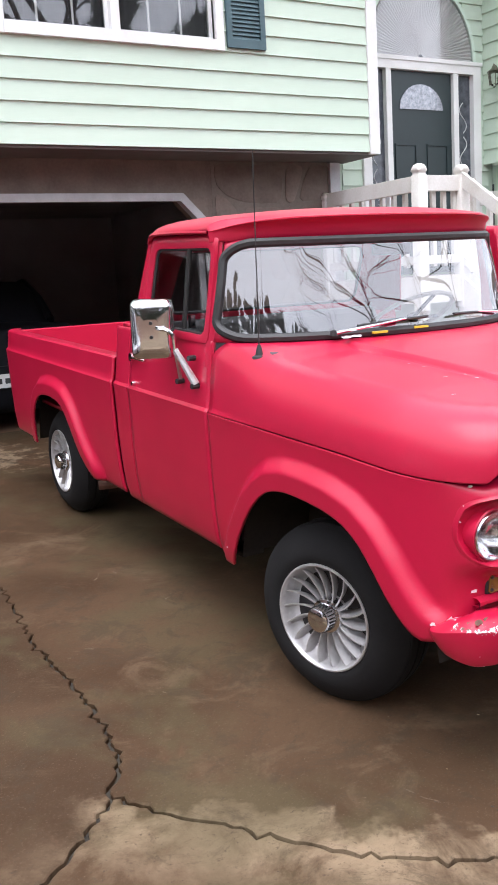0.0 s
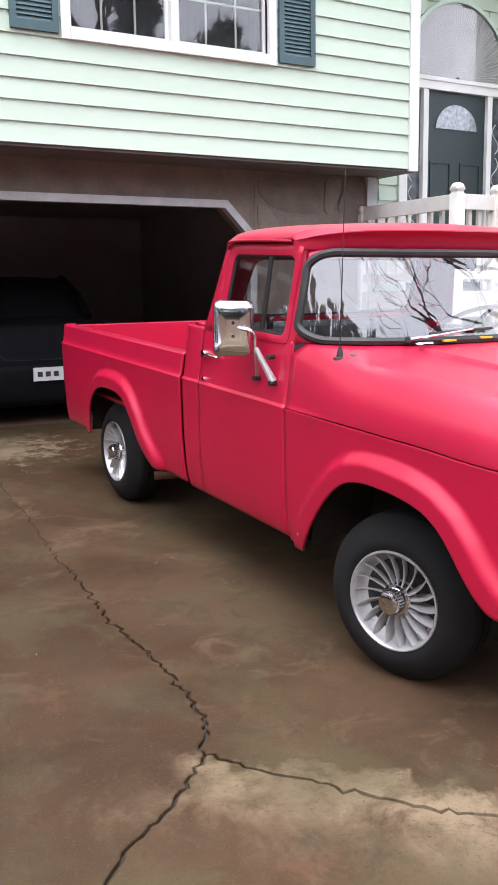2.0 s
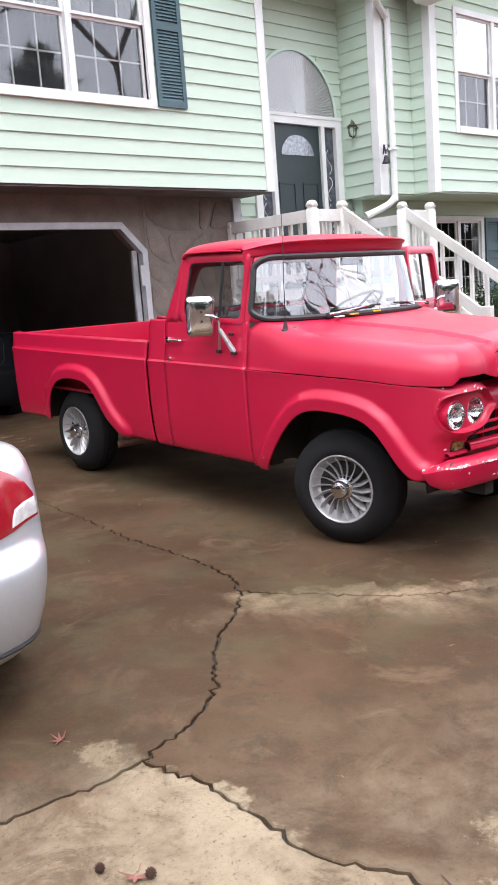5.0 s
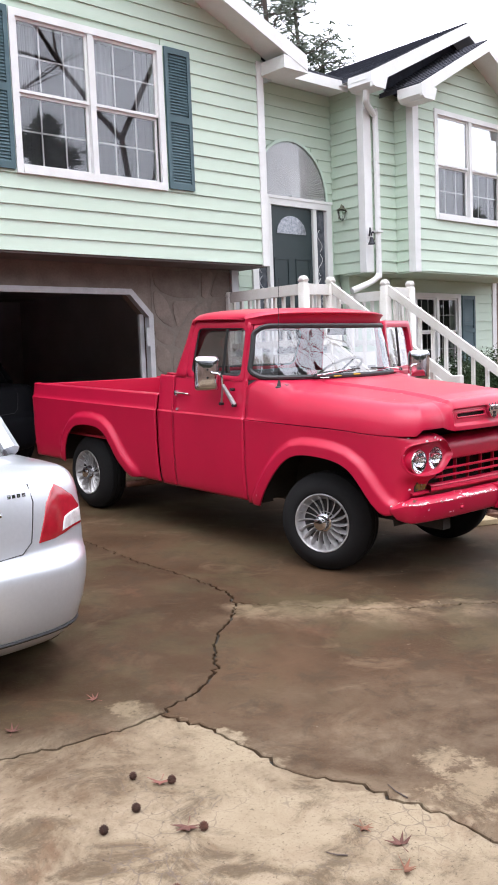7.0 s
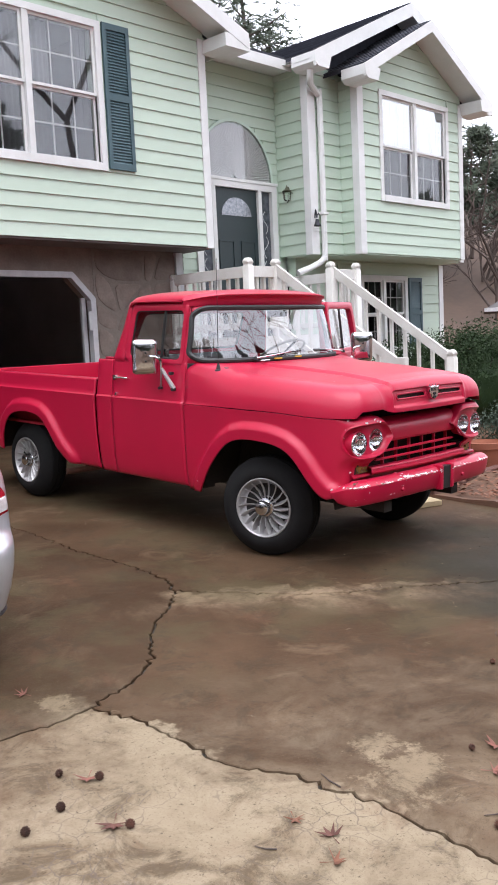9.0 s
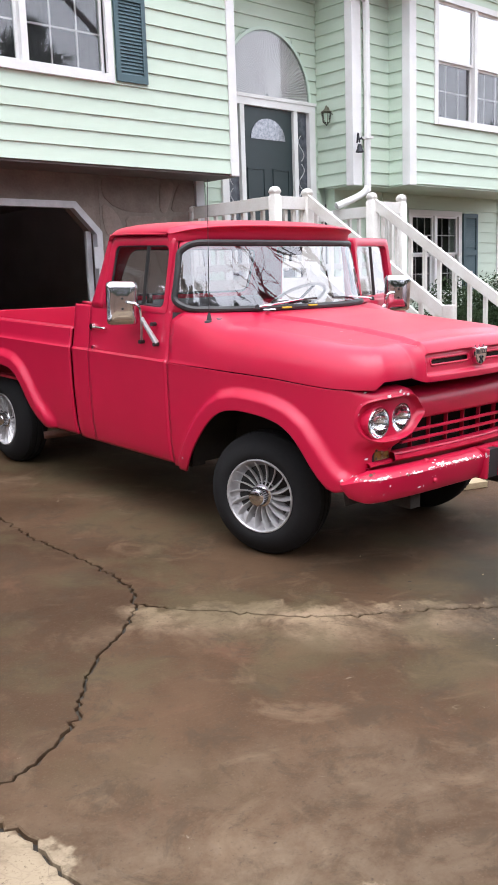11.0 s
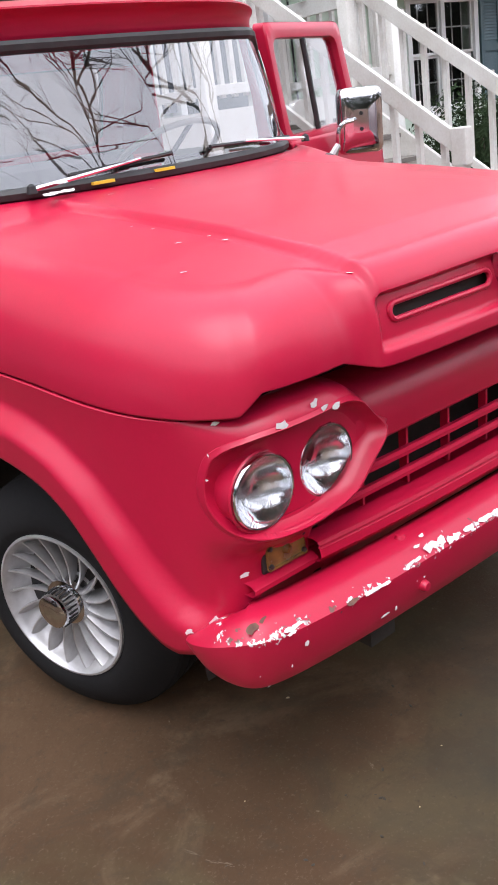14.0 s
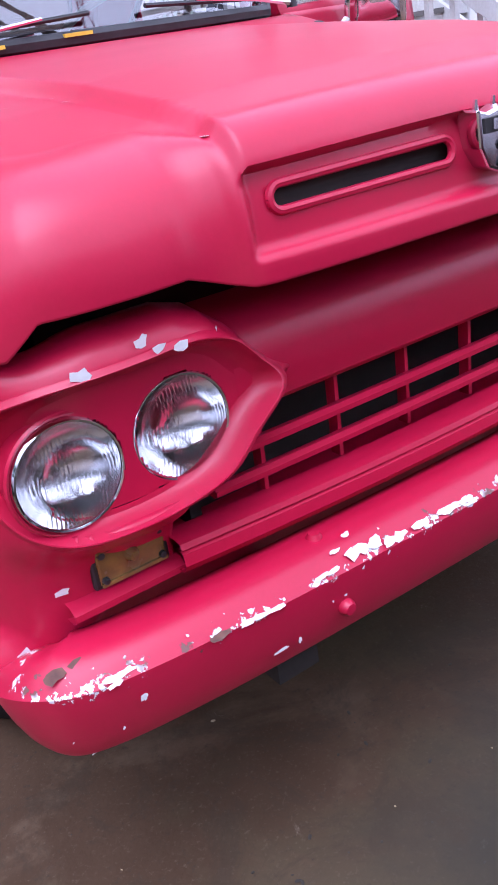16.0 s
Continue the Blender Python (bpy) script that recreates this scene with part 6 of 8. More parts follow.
for a, w, size, st in ((ARC_C - 0.075, 0.966, 0.010, 1.5), (ARC_C + 0.012, 0.982, 0.010, 1.0), (ARC_C + 0.03, 0.968, 0.007, 1.8), (ARC_C + 0.06, 0.962, 0.007, 2.0), (ARC_C - 0.19, 0.655, 0.006, 2.4), (ARC_C - 0.26, 0.565, 0.012, 1.4), (ARC_C - 0.30, 0.555, 0.008, 1.6), (ARC_C - 0.225, 0.88, 0.003, 1.0), (ARC_C - 0.215, 0.93, 0.004, 0.6), (ARC_C - 0.20, 0.985, 0.005, 2.0), (ARC_C + 0.12, 0.965, 0.004, 1.2), (0.16, 0.47, 0.006, 0.8)):
    q, nrm = plan_arc(a)
    p0, p1 = fender_point(-1, a, w, 0.006), fender_point(-1, a + 0.01, w, 0.006)
    chip = bmesh.new()
    flake(chip, p0, (p1 - p0).normalized(), (0, 0, 1), (0, 0, 0), size, rnd, st)
    part("paint_chip", chip, CHIP, FENDERS[-1], smooth=False)
for s, u in ((-0.433, -0.36), (-0.43, -0.30), (-0.50, -0.28), (-0.42, -0.70), (-0.46, -0.05), (-0.45, -0.12), (-0.62, -0.45), (-0.30, 0.27), (-0.2, 0.22)):
    q = (s, u, crown(s, u) + 0.0018)
    chip = bmesh.new()
    flake(chip, q, (1, 0, 0), (0, 1, -0.04), (0, 0, 1), rnd.uniform(0.004, 0.008), rnd, 1.4)
    part("paint_chip", chip, CHIP, hood_ob, smooth=False)
for s in (-0.41, -0.37, -0.44):
    chip = bmesh.new()
    flake(chip, (s, 0.355 + 0.02 * rnd.random(), 1.311), (1, 0.1, 0), (0, 1, 0.2), (0, 0, 1), 0.016, rnd, 1.8)
    part("paint_chip", chip, CHIP, hood_ob, smooth=False)
for s, w in ((-0.255, 1.3165), (-0.04, 1.322)):
    part("yellow_tab", box((s - 0.035, 0.365, w - 0.004), (s + 0.035, 0.380, w + 0.004)), YELLOW, hood_ob, "yellow tab on the cowl", smooth=False)

# antenna and wipers
ant = part("antenna", lathe([(-0.030, 0.030), (0.0, 0.030), (0.006, 0.027), (0.010, 0.016), (0.034, 0.011), (0.050, 0.006), (0.052, 0.0)], 18, "z", (-0.768, 0.47, 1.252)), BLACK, truck, "thin black radio antenna")
part("whip", tube([(-0.768, 0.47, 1.27), (-0.766, 0.476, 2.02)], [0.0028, 0.0016], 6), BLACK, ant)
for s0, s1 in ((-0.46, -0.12), (0.72, 0.30)):
    pivot = (s0, curve_y(BASE, abs(s0)) - 0.04, 1.325)
    w_ob = part("wiper", tube([pivot, (s0 + (s1 - s0) * 0.5, curve_y(BASE, abs(s0 + (s1 - s0) * 0.5)) - 0.035, 1.345), (s1, curve_y(BASE, abs(s1)) - 0.02, 1.362)], [0.008, 0.006, 0.004], 6), CHROME, truck, "chrome windscreen wiper")
    part("blade", tube([(s1 - (s1 - s0) * 0.65, curve_y(BASE, abs(s1 - (s1 - s0) * 0.65)) - 0.012, 1.346), (s1 + (s1 - s0) * 0.35, curve_y(BASE, abs(s1 + (s1 - s0) * 0.35)) - 0.008, 1.362)], 0.006, 6), BLACK, w_ob)
    part("pivot_cap", lathe([(1.315, 0.016), (1.335, 0.012), (1.342, 0.0)], 12, "z", (pivot[0], pivot[1], 0)), BLACK, w_ob)

# ---- inside the cab
dash = [(0.42, 1.270), (0.62, 1.285), (0.76, 1.280), (0.80, 1.25), (0.77, 1.12), (0.70, 1.0), (0.40, 1.0)]
part("dashboard", prism([(y, z) for y, z in dash], "x", -0.74, 0.74), material("dark_dash", (0.05, 0.05, 0.055), (0.08, 0.08, 0.08), 10, 0.6), truck, bevel=0.012)
seat = part("bench_seat", box((-0.70, 1.05, 0.70), (0.70, 1.52, 0.86)), SEAT, truck, "grey bench seat", smooth=False, bevel=0.05)
part("seat_back", prism([(1.45, 0.84), (1.60, 0.84), (1.70, 1.30), (1.60, 1.32)], "x", -0.70, 0.70), SEAT, seat, smooth=False, bevel=0.04)
wheel_m = Matrix.Translation((0.38, 0.93, 1.315)) @ Matrix.Rotation(radians(-32), 4, "X")
circle = [wheel_m @ Vector((0.21 * math.cos(t), 0.21 * math.sin(t), 0)) for t in [2 * math.pi * k / 40 for k in range(41)]]
sw = part("steering_wheel", tube(circle, 0.011, 8, False), material("pale_steering_rim", (0.55, 0.52, 0.48), (0.45, 0.42, 0.38), 10, 0.35), truck, "pale steering wheel")
for t in (0.2, 2.94, 4.71):
    part("spoke", tube([wheel_m @ Vector((0, 0, -0.02)), wheel_m @ Vector((0.205 * math.cos(t), 0.205 * math.sin(t), 0))], 0.009, 6), BLACK, sw)
part("column", tube([wheel_m @ Vector((0, 0, 0)), wheel_m @ Vector((0, 0, -0.45))], 0.022, 10), BLACK, sw)
part("inside_mirror", box((-0.10, 0.60, 1.615), (0.10, 0.63, 1.665)), BLACK, truck, smooth=False, bevel=0.008)
part("floor_pan", box((-0.80, 0.60, 0.42), (0.80, 1.76, 0.46)), UNDER, truck, smooth=False)
part("headliner", box((-0.60, 0.74, 1.712), (0.60, 1.38, 1.722)), SEAT, truck, smooth=False)
part("firewall", box((-0.78, 0.60, 0.42), (0.78, 0.64, 1.28)), BLACK, truck, smooth=False)

# ---- underside
chassis = part("chassis", box((-0.44, -0.72, 0.36), (-0.36, 3.85, 0.50)), UNDER, truck, smooth=False)
part("frame_rail", box((0.36, -0.72, 0.36), (0.44, 3.85, 0.50)), UNDER, chassis, smooth=False)
for u, w in ((0.9, 0.38), (2.2, 0.40)):
    part("cross_member", box((-0.36, u, w), (0.36, u + 0.1, w + 0.08)), UNDER, chassis, smooth=False)
part("engine_block", box((-0.34, -0.38, 0.40), (0.34, 0.35, 0.95)), UNDER, truck, smooth=False)
ax = bmesh.new()
for y in (0.0, 2.995):
    add_tube(ax, [(-0.62, y, 0.35), (0.62, y, 0.35)], 0.045, 10)
add_tube(ax, [(0, 0.3, 0.42), (0, 2.9, 0.36)], 0.04, 8)
part("axles", ax, UNDER, truck)
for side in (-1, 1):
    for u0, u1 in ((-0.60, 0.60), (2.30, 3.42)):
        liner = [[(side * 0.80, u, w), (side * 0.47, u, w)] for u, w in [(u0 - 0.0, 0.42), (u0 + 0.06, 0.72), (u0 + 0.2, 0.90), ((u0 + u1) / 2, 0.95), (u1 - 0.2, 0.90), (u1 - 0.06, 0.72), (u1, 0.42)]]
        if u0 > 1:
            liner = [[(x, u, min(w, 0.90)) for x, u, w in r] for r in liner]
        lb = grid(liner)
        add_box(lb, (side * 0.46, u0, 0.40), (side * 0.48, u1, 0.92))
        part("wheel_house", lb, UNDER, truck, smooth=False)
part("rocker", box((-0.80, 0.60, 0.40), (-0.70, 1.78, 0.46)), UNDER, truck, smooth=False)
part("tail_pipe", tube([(-0.30, 2.0, 0.36), (-0.45, 2.25, 0.33), (-0.62, 2.36, 0.31), (-0.76, 2.42, 0.30)], 0.028, 10), material("rusty_pipe", (0.20, 0.08, 0.05), (0.10, 0.05, 0.04), 20, 0.8), truck)


# ---- wheels, about their own hubs; the outer face looks to -x
def build_wheel():
    tyre = bmesh.new()
    prof = [(-0.085, 0.196), (-0.104, 0.206), (-0.114, 0.225), (-0.116, 0.247), (-0.108, 0.275), (-0.092, 0.301), (-0.074, 0.322), (-0.058, 0.337), (-0.050, 0.345), (-0.050, 0.341), (-0.042, 0.342), (-0.040, 0.350), (-0.006, 0.354), (-0.004, 0.346), (0.004, 0.346), (0.006, 0.354), (0.040, 0.354), (0.042, 0.346), (0.050, 0.346), (0.052, 0.3535), (0.07, 0.352), (0.092, 0.346), (0.104, 0.333), (0.118, 0.29), (0.118, 0.225), (0.085, 0.196)]
    add_lathe(tyre, prof, 72)
    rim = bmesh.new()
    add_lathe(rim, [(-0.085, 0.200), (-0.104, 0.211), (-0.112, 0.209), (-0.113, 0.203), (-0.106, 0.197), (-0.090, 0.193), (-0.062, 0.184), (-0.040, 0.160), (-0.030, 0.12), (-0.036, 0.075), (-0.05, 0.068)], 72)
    vane = bmesh.new()
    rows = []
    for t in np.linspace(0, 1, 11):
        r = 0.064 + (0.1945 - 0.064) * t
        ang = 0.20 * t ** 1.6
        front = -0.078 - 0.022 * t
        backx = -0.024 - 0.030 * t - 0.030 * t ** 6
        row = []
        for x, d in ((backx, 0.0015), (front + 0.004, -0.0040), (front, -0.0025), (front, 0.0025), (front + 0.004, 0.0040), (backx, 0.0075)):
            b = ang + d / r + (x - front) * 0.25 / r
            row.append((x, r * math.sin(b), r * math.cos(b)))
        rows.append(row)
    add_grid(vane, rows)
    hub = bmesh.new()
    add_lathe(hub, [(-0.03, 0.070), (-0.078, 0.068), (-0.086, 0.064), (-0.089, 0.052), (-0.132, 0.049), (-0.139, 0.046), (-0.144, 0.036), (-0.146, 0.020), (-0.1465, 0.0)], 40)
    return tyre, rim, vane, hub


tyre_bm, rim_bm, vane_bm, hub_bm = build_wheel()
proto = part("wheel", rim_bm, DULL, truck, "slotted turbine-vane aluminium wheel with a chrome cap", angle=40)
part("tyre", tyre_bm, RUBBER, proto, "black tyre", angle=40)
v0 = part("vane", vane_bm, DULL, proto, angle=30)
for k in range(1, 18):
    v = new("vane", v0.data)
    v.parent = proto
    v.rotation_euler = (2 * math.pi * k / 18, 0, 0)
# dark dish: the shade between the vanes is put into its colour
part("well", lathe([(-0.046, 0.164), (-0.041, 0.15), (-0.033, 0.12), (-0.040, 0.074)], 48), WELL, proto)
part("hub_cap", hub_bm, CHROME, proto, "chrome hub cap")
for k in range(24):
    a = 2 * math.pi * k / 24
    m = Matrix.Rotation(a, 4, "X") @ Matrix.Translation((-0.112, 0, 0.0508))
    part("cap_slot", box((-0.016, -0.0022, -0.003), (0.016, 0.0022, 0.0015), m), BLACK, proto, smooth=False)
STEER = Matrix.Rotation(radians(17), 4, "Z")
proto.matrix_basis = Matrix.Translation((-0.705, 0.045, 0.344)) @ STEER @ Matrix.Scale(0.975, 4)
for side, u in ((-1, 2.995), (1, 0.045), (1, 2.995)):
    m = Matrix.Translation((side * 0.690, u, 0.344)) @ Matrix.Scale(0.975, 4)
    if u < 1:
        m = m @ STEER
    if side > 0:
        m = m @ Matrix.Rotation(math.pi, 4, "Z")
    w = copy_thing(proto, m)
    w.matrix_basis = m if u < 1 or side > 0 else m @ Matrix.Rotation(0.6, 4, "X")

# ---------------------------------------------------------------- front steps and railing
porch = thing("porch_steps", Matrix(), "weathered white wooden porch with steps and railings", "porch")
DARKWOOD = material("grey_deck_wood", (0.22, 0.20, 0.18), (0.14, 0.125, 0.11), 5, 0.85, stretch=(1, 5, 5), per_object=0.1)
PX0, PX1, PY0, PY1 = 5.17, 7.30, 6.03, 7.56
y = PY0
while y < PY1 - 0.02:
    part("deck_board", box((PX0, y, LAND - 0.03), (PX1, min(y + 0.136, PY1), LAND)), DARKWOOD, porch, smooth=False)
    y += 0.142
part("rim_board", box((PX0, PY0 - 0.03, LAND - 0.24), (PX1, PY0, LAND - 0.002)), RAIL_WHITE, porch, smooth=False)
part("rim_board", box((PX0 - 0.03, PY0 - 0.03, LAND - 0.24), (PX0, PY1, LAND - 0.002)), RAIL_WHITE, porch, smooth=False)
RA, RB = 5.66, 6.75              # the two stringers and railings
N_STEP, RUN = 8, 0.232
y_end = PY0 - N_STEP * RUN
base_z = ground_z(y_end) - 0.02
RISE = (LAND - base_z) / N_STEP
for k in range(1, N_STEP):
    z = LAND - k * RISE
    y = PY0 - (k - 1) * RUN
    part("tread", box((RA, y - RUN - 0.02, z - 0.035), (RB, y, z)), DARKWOOD, porch, smooth=False)
    part("riser", box((RA, y - RUN, z - RISE), (RB, y - RUN + 0.02, z - 0.035)), RAIL_WHITE, porch, smooth=False)
for x in (RA - 0.04, RB):
    part("stringer", prism([(PY0, LAND), (PY0, LAND - 0.34), (y_end + 0.12, base_z), (y_end - 0.04, base_z), (y_end - 0.04, base_z + RISE)], "x", x, x + 0.04), RAIL_WHITE, porch, smooth=False)


def post(x, y, z0, z1, size=0.105):
    """A square post with a rounded, waisted top."""
    h = size / 2
    bm = bmesh.new()
    rows = []
    for k, z in ((1, z0), (1, z1 - 0.10), (0.80, z1 - 0.088), (0.80, z1 - 0.072), (1.02, z1 - 0.058), (1.02, z1 - 0.03), (0.80, z1 - 0.010), (0.45, z1), (0.0, z1 + 0.003)):
        o = rounded([(-h * k, -h * k), (h * k, -h * k), (h * k, h * k), (-h * k, h * k)], 0.012 * k + 1e-5 if z < z1 - 0.05 else h * 0.8 * k + 1e-5, 4)
        rows.append([(x + q[0], y + q[1], z) for q in o] + [(x + o[0][0], y + o[0][1], z)])
    add_grid(bm, rows)
    bmesh.ops.remove_doubles(bm, verts=bm.verts[:], dist=1e-5)
    return part("post", bm, RAIL_WHITE, porch, angle=45)


def railing(a, b, top, n, low=0.10, board=0.135, h=0.86):
    """A top board, a lower rail and upright balusters between two posts, each (x, y, floor)."""
    a, b = Vector(a), Vector(b)
    d = b - a
    flat = Vector((d.x, d.y, 0))
    along = flat.normalized()
    side = Vector((-along.y, along.x, 0))
    bm = bmesh.new()
    def bar(z0, z1, w):
        vs = []
        for q in (a, b):
            for s in (-w, w):
                for z in (z0, z1):
                    vs.append(bm.verts.new(q + side * s + Vector((0, 0, z))))
        for f in ((0, 1, 3, 2), (4, 6, 7, 5), (0, 4, 5, 1), (2, 3, 7, 6), (0, 2, 6, 4), (1, 5, 7, 3)):
            bm.faces.new([vs[i] for i in f])
    bar(h - board, h, 0.02)
    part("top_rail", bm, RAIL_WHITE, porch, smooth=False, bevel=0.004)
    bm = bmesh.new()
    bar(low, low + 0.075, 0.018)
    part("lower_rail", bm, RAIL_WHITE, porch, smooth=False, bevel=0.003)
    ang = math.atan2(along.y, along.x)
    for k in range(n):
        q = a.lerp(b, (k + 0.5) / n)
        m = Matrix.Translation(q) @ Matrix.Rotation(ang, 4, "Z")
        slope = d.z / max(flat.length, 1e-6)
        part("baluster", box((-0.02, 0.021, low - 0.02), (0.02, 0.058, h - 0.01), m), RAIL_WHITE, porch, smooth=False)


post(PX0 + 0.0, PY0, LAND - 0.3, 2.485)
post(RA, PY0, LAND - 0.3, 2.485)
post(RB, PY0, LAND - 0.3, 2.485)
post(PX1, PY0, base_z, 2.485)
post(PX0, PY1 - 0.12, LAND - 0.2, 2.40)
part("rail_end", box((RA - 0.055, 4.08, 0.98), (RA + 0.02, 4.20, 1.215)), RAIL_WHITE, porch, smooth=False, bevel=0.01)
part("rail_foot", box((RA - 0.05, 4.10, base_z), (RA + 0.015, 4.18, 0.99)), RAIL_WHITE, porch, smooth=False, bevel=0.006)
post(RB + 0.02, 4.20, base_z, 1.257)
post(PX0 + 0.05, PY0 + 0.05, base_z, LAND - 0.26)
railing((PX0, PY0, LAND), (RA, PY0, LAND), 0, 4)
railing((RB, PY0, LAND), (PX1, PY0, LAND), 0, 2)
railing((PX0, PY1 - 0.1, LAND), (PX0, PY0, LAND), 0, 9)
railing((PX1, PY1 - 0.1, LAND), (PX1, PY0, LAND), 0, 9)
for x in (RA - 0.02, RB + 0.02):
    railing((x, PY0 - 0.02, LAND + 0.04), (x, 4.20, 0.345), 0, 9, low=0.06)

# ---------------------------------------------------------------- stone veneer beside the garage door
rnd = random.Random(5)


def stones(x0, x1, z0, z1, nx, nz):
    """Irregular flat stones with mortar joints between them."""
    pts = [[None] * (nz + 1) for _ in range(nx + 1)]
    for i in range(nx + 1):
        for k in range(nz + 1):
            jx = rnd.uniform(-0.36, 0.36) if 0 < i < nx else 0
            jz = rnd.uniform(-0.36, 0.36) if 0 < k < nz else 0
            pts[i][k] = Vector((x0 + (x1 - x0) * (i + jx) / nx, z0 + (z1 - z0) * (k + jz) / nz))
    done = set()
    for i in range(nx):
        for k in range(nz):
            if (i, k) in done:
                continue
            poly = [pts[i][k], pts[i + 1][k], pts[i + 1][k + 1], pts[i][k + 1]]
            if rnd.random() < 0.4 and i + 1 < nx and (i + 1, k) not in done:
                done.add((i + 1, k))
                poly = [pts[i][k], pts[i + 1][k], pts[i + 2][k], pts[i + 2][k + 1], pts[i + 1][k + 1], pts[i][k + 1]]
            c = sum(poly, Vector((0, 0))) / len(poly)
            out = []
            for n, q in enumerate(poly):
                b = poly[(n + 1) % len(poly)]
                for t in (0.12, 0.5, 0.88):
                    e = q.lerp(b, t)
                    e = e + (c - e).normalized() * (0.014 + (0.02 if t != 0.5 else 0) + rnd.uniform(0, 0.010))
                    out.append(e)
            proud = 0.010 + rnd.uniform(0, 0.008)
            bm = bmesh.new()
            lo = [bm.verts.new((q.x, FG, q.y)) for q in out]
            mid = [bm.verts.new((q.x, FG - proud * 0.7, q.y)) for q in out]
            hi = [bm.verts.new((q.x + (c.x - q.x) * 0.12, FG - proud, q.y + (c.y - q.y) * 0.12)) for q in out]
            m = len(out)
            for n in range(m):
                bm.faces.new((lo[n], lo[(n + 1) % m], mid[(n + 1) % m], mid[n]))
                bm.faces.new((mid[n], mid[(n + 1) % m], hi[(n + 1) % m], hi[n]))
            bm.faces.new(hi)
            part("stone", bm, STONE, house, angle=60)


stones(GX1 + 0.06, 5.265, floor_z, 2.69, 4, 7)

# ---------------------------------------------------------------- plants
LEAF_DARK = material("dark_evergreen_leaf", (0.016, 0.034, 0.012), (0.032, 0.054, 0.018), 8, 0.7, bump=0, spec=0.2, world_space=True)
LEAF_JUNIPER = material("juniper_leaf", (0.035, 0.058, 0.036), (0.055, 0.082, 0.052), 8, 0.6, bump=0, world_space=True)
BARK = material("pine_bark", (0.11, 0.08, 0.065), (0.06, 0.045, 0.04), 6, 0.95, bump=0.7, bump_scale=14, stretch=(1, 1, 0.3))
PINE = material("pine_needles", (0.040, 0.060, 0.035), (0.07, 0.085, 0.05), 3, 0.7, bump=0, world_space=True)
TWIG = material("bare_twigs", (0.10, 0.08, 0.07), (0.15, 0.12, 0.10), 3, 0.9, bump=0)


def leaves(bm, centre, radii, count, size, rnd, shell=0.55, flat=0.0):
    """Small pointed leaves scattered through an uneven, lumpy body."""
    c = Vector(centre)
    for _ in range(count):
        d = Vector((rnd.gauss(0, 1), rnd.gauss(0, 1), rnd.gauss(0, 1))).normalized()
        lump = 0.82 + 0.30 * noise.noise(d * 2.2 + c) + 0.14 * noise.noise(d * 6 + c)
        r = (shell + (1 - shell) * rnd.random() ** 0.5) * lump
        q = c + Vector((d.x * radii[0], d.y * radii[1], d.z * radii[2])) * r
        n = (d + Vector((rnd.gauss(0, 0.5), rnd.gauss(0, 0.5), rnd.gauss(0, 0.5) + flat))).normalized()
        a = n.orthogonal().normalized()
        a.rotate(Matrix.Rotation(rnd.random() * 6.28, 3, n))
        b = n.cross(a)
        s = size * rnd.uniform(0.6, 1.3)
        vs = [bm.verts.new(q + a * s), bm.verts.new(q + b * s * 0.36 + n * s * 0.12), bm.verts.new(q - a * s * 0.9), bm.verts.new(q - b * s * 0.36 + n * s * 0.12)]
        bm.faces.new(vs)


def bush(name, x, y, z0, rx, ry, h, count, size, mat, label, seed):
    rnd = random.Random(seed)
    t = thing(name, Matrix.Translation((x, y, z0)), label, "shrub", group="shrubs beside the steps")
    bm = bmesh.new()
    for _ in range(7):
        o = Vector((rnd.uniform(-0.45, 0.45) * rx, rnd.uniform(-0.45, 0.45) * ry, h * rnd.uniform(0.35, 0.62)))
        leaves(bm, o, (rx * 0.72, ry * 0.72, h * 0.48), count // 7, size, rnd)
    part("foliage", bm, mat, t, smooth=False)
    st = bmesh.new()
    for _ in range(9):
        a = rnd.random() * 6.28
        add_tube(st, [(0, 0, -0.03), (0.25 * rx * math.cos(a), 0.25 * ry * math.sin(a), h * 0.35), (0.5 * rx * math.cos(a), 0.5 * ry * math.sin(a), h * 0.65)], [0.018, 0.012, 0.005], 5)
    part("stems", st, TWIG, t)
    core = bmesh.new()
    bmesh.ops.create_icosphere(core, subdivisions=3, radius=1.0)
    for v in core.verts:
        v.co = Vector((v.co.x * rx * 0.66, v.co.y * ry * 0.66, h * 0.42 + v.co.z * h * 0.36)) * (0.9 + 0.16 * noise.noise(v.co * 2.3))
    part("inner_leaf_mass", core, mat, t)


bush("evergreen_shrub", 8.2, 4.7, 0.12, 0.90, 0.8, 1.52, 24000, 0.025, LEAF_DARK, "clipped dark evergreen shrub beside the steps", 1)
bush("evergreen_shrub", 9.6, 5.0, 0.12, 0.95, 0.85, 1.62, 21000, 0.026, LEAF_DARK, "clipped dark evergreen shrub beside the steps", 2)
bush("evergreen_shrub", 9.4, 3.9, 0.10, 0.95, 0.8, 1.50, 21000, 0.026, LEAF_DARK, "clipped dark evergreen shrub beside the steps", 3)
bush("evergreen_shrub", 11.2, 4.6, 0.12, 1.0, 0.9, 1.65, 15000, 0.028, LEAF_DARK, "clipped dark evergreen shrub beside the steps", 4)
bush("evergreen_shrub", 7.55, 5.25, 0.12, 0.75, 0.7, 1.40, 17000, 0.026, LEAF_DARK, "clipped dark evergreen shrub beside the steps", 9)
bush("juniper", 7.3, 3.45, 0.05, 0.80, 0.62, 0.66, 17000, 0.022, LEAF_JUNIPER, "low spreading grey-green juniper", 5)
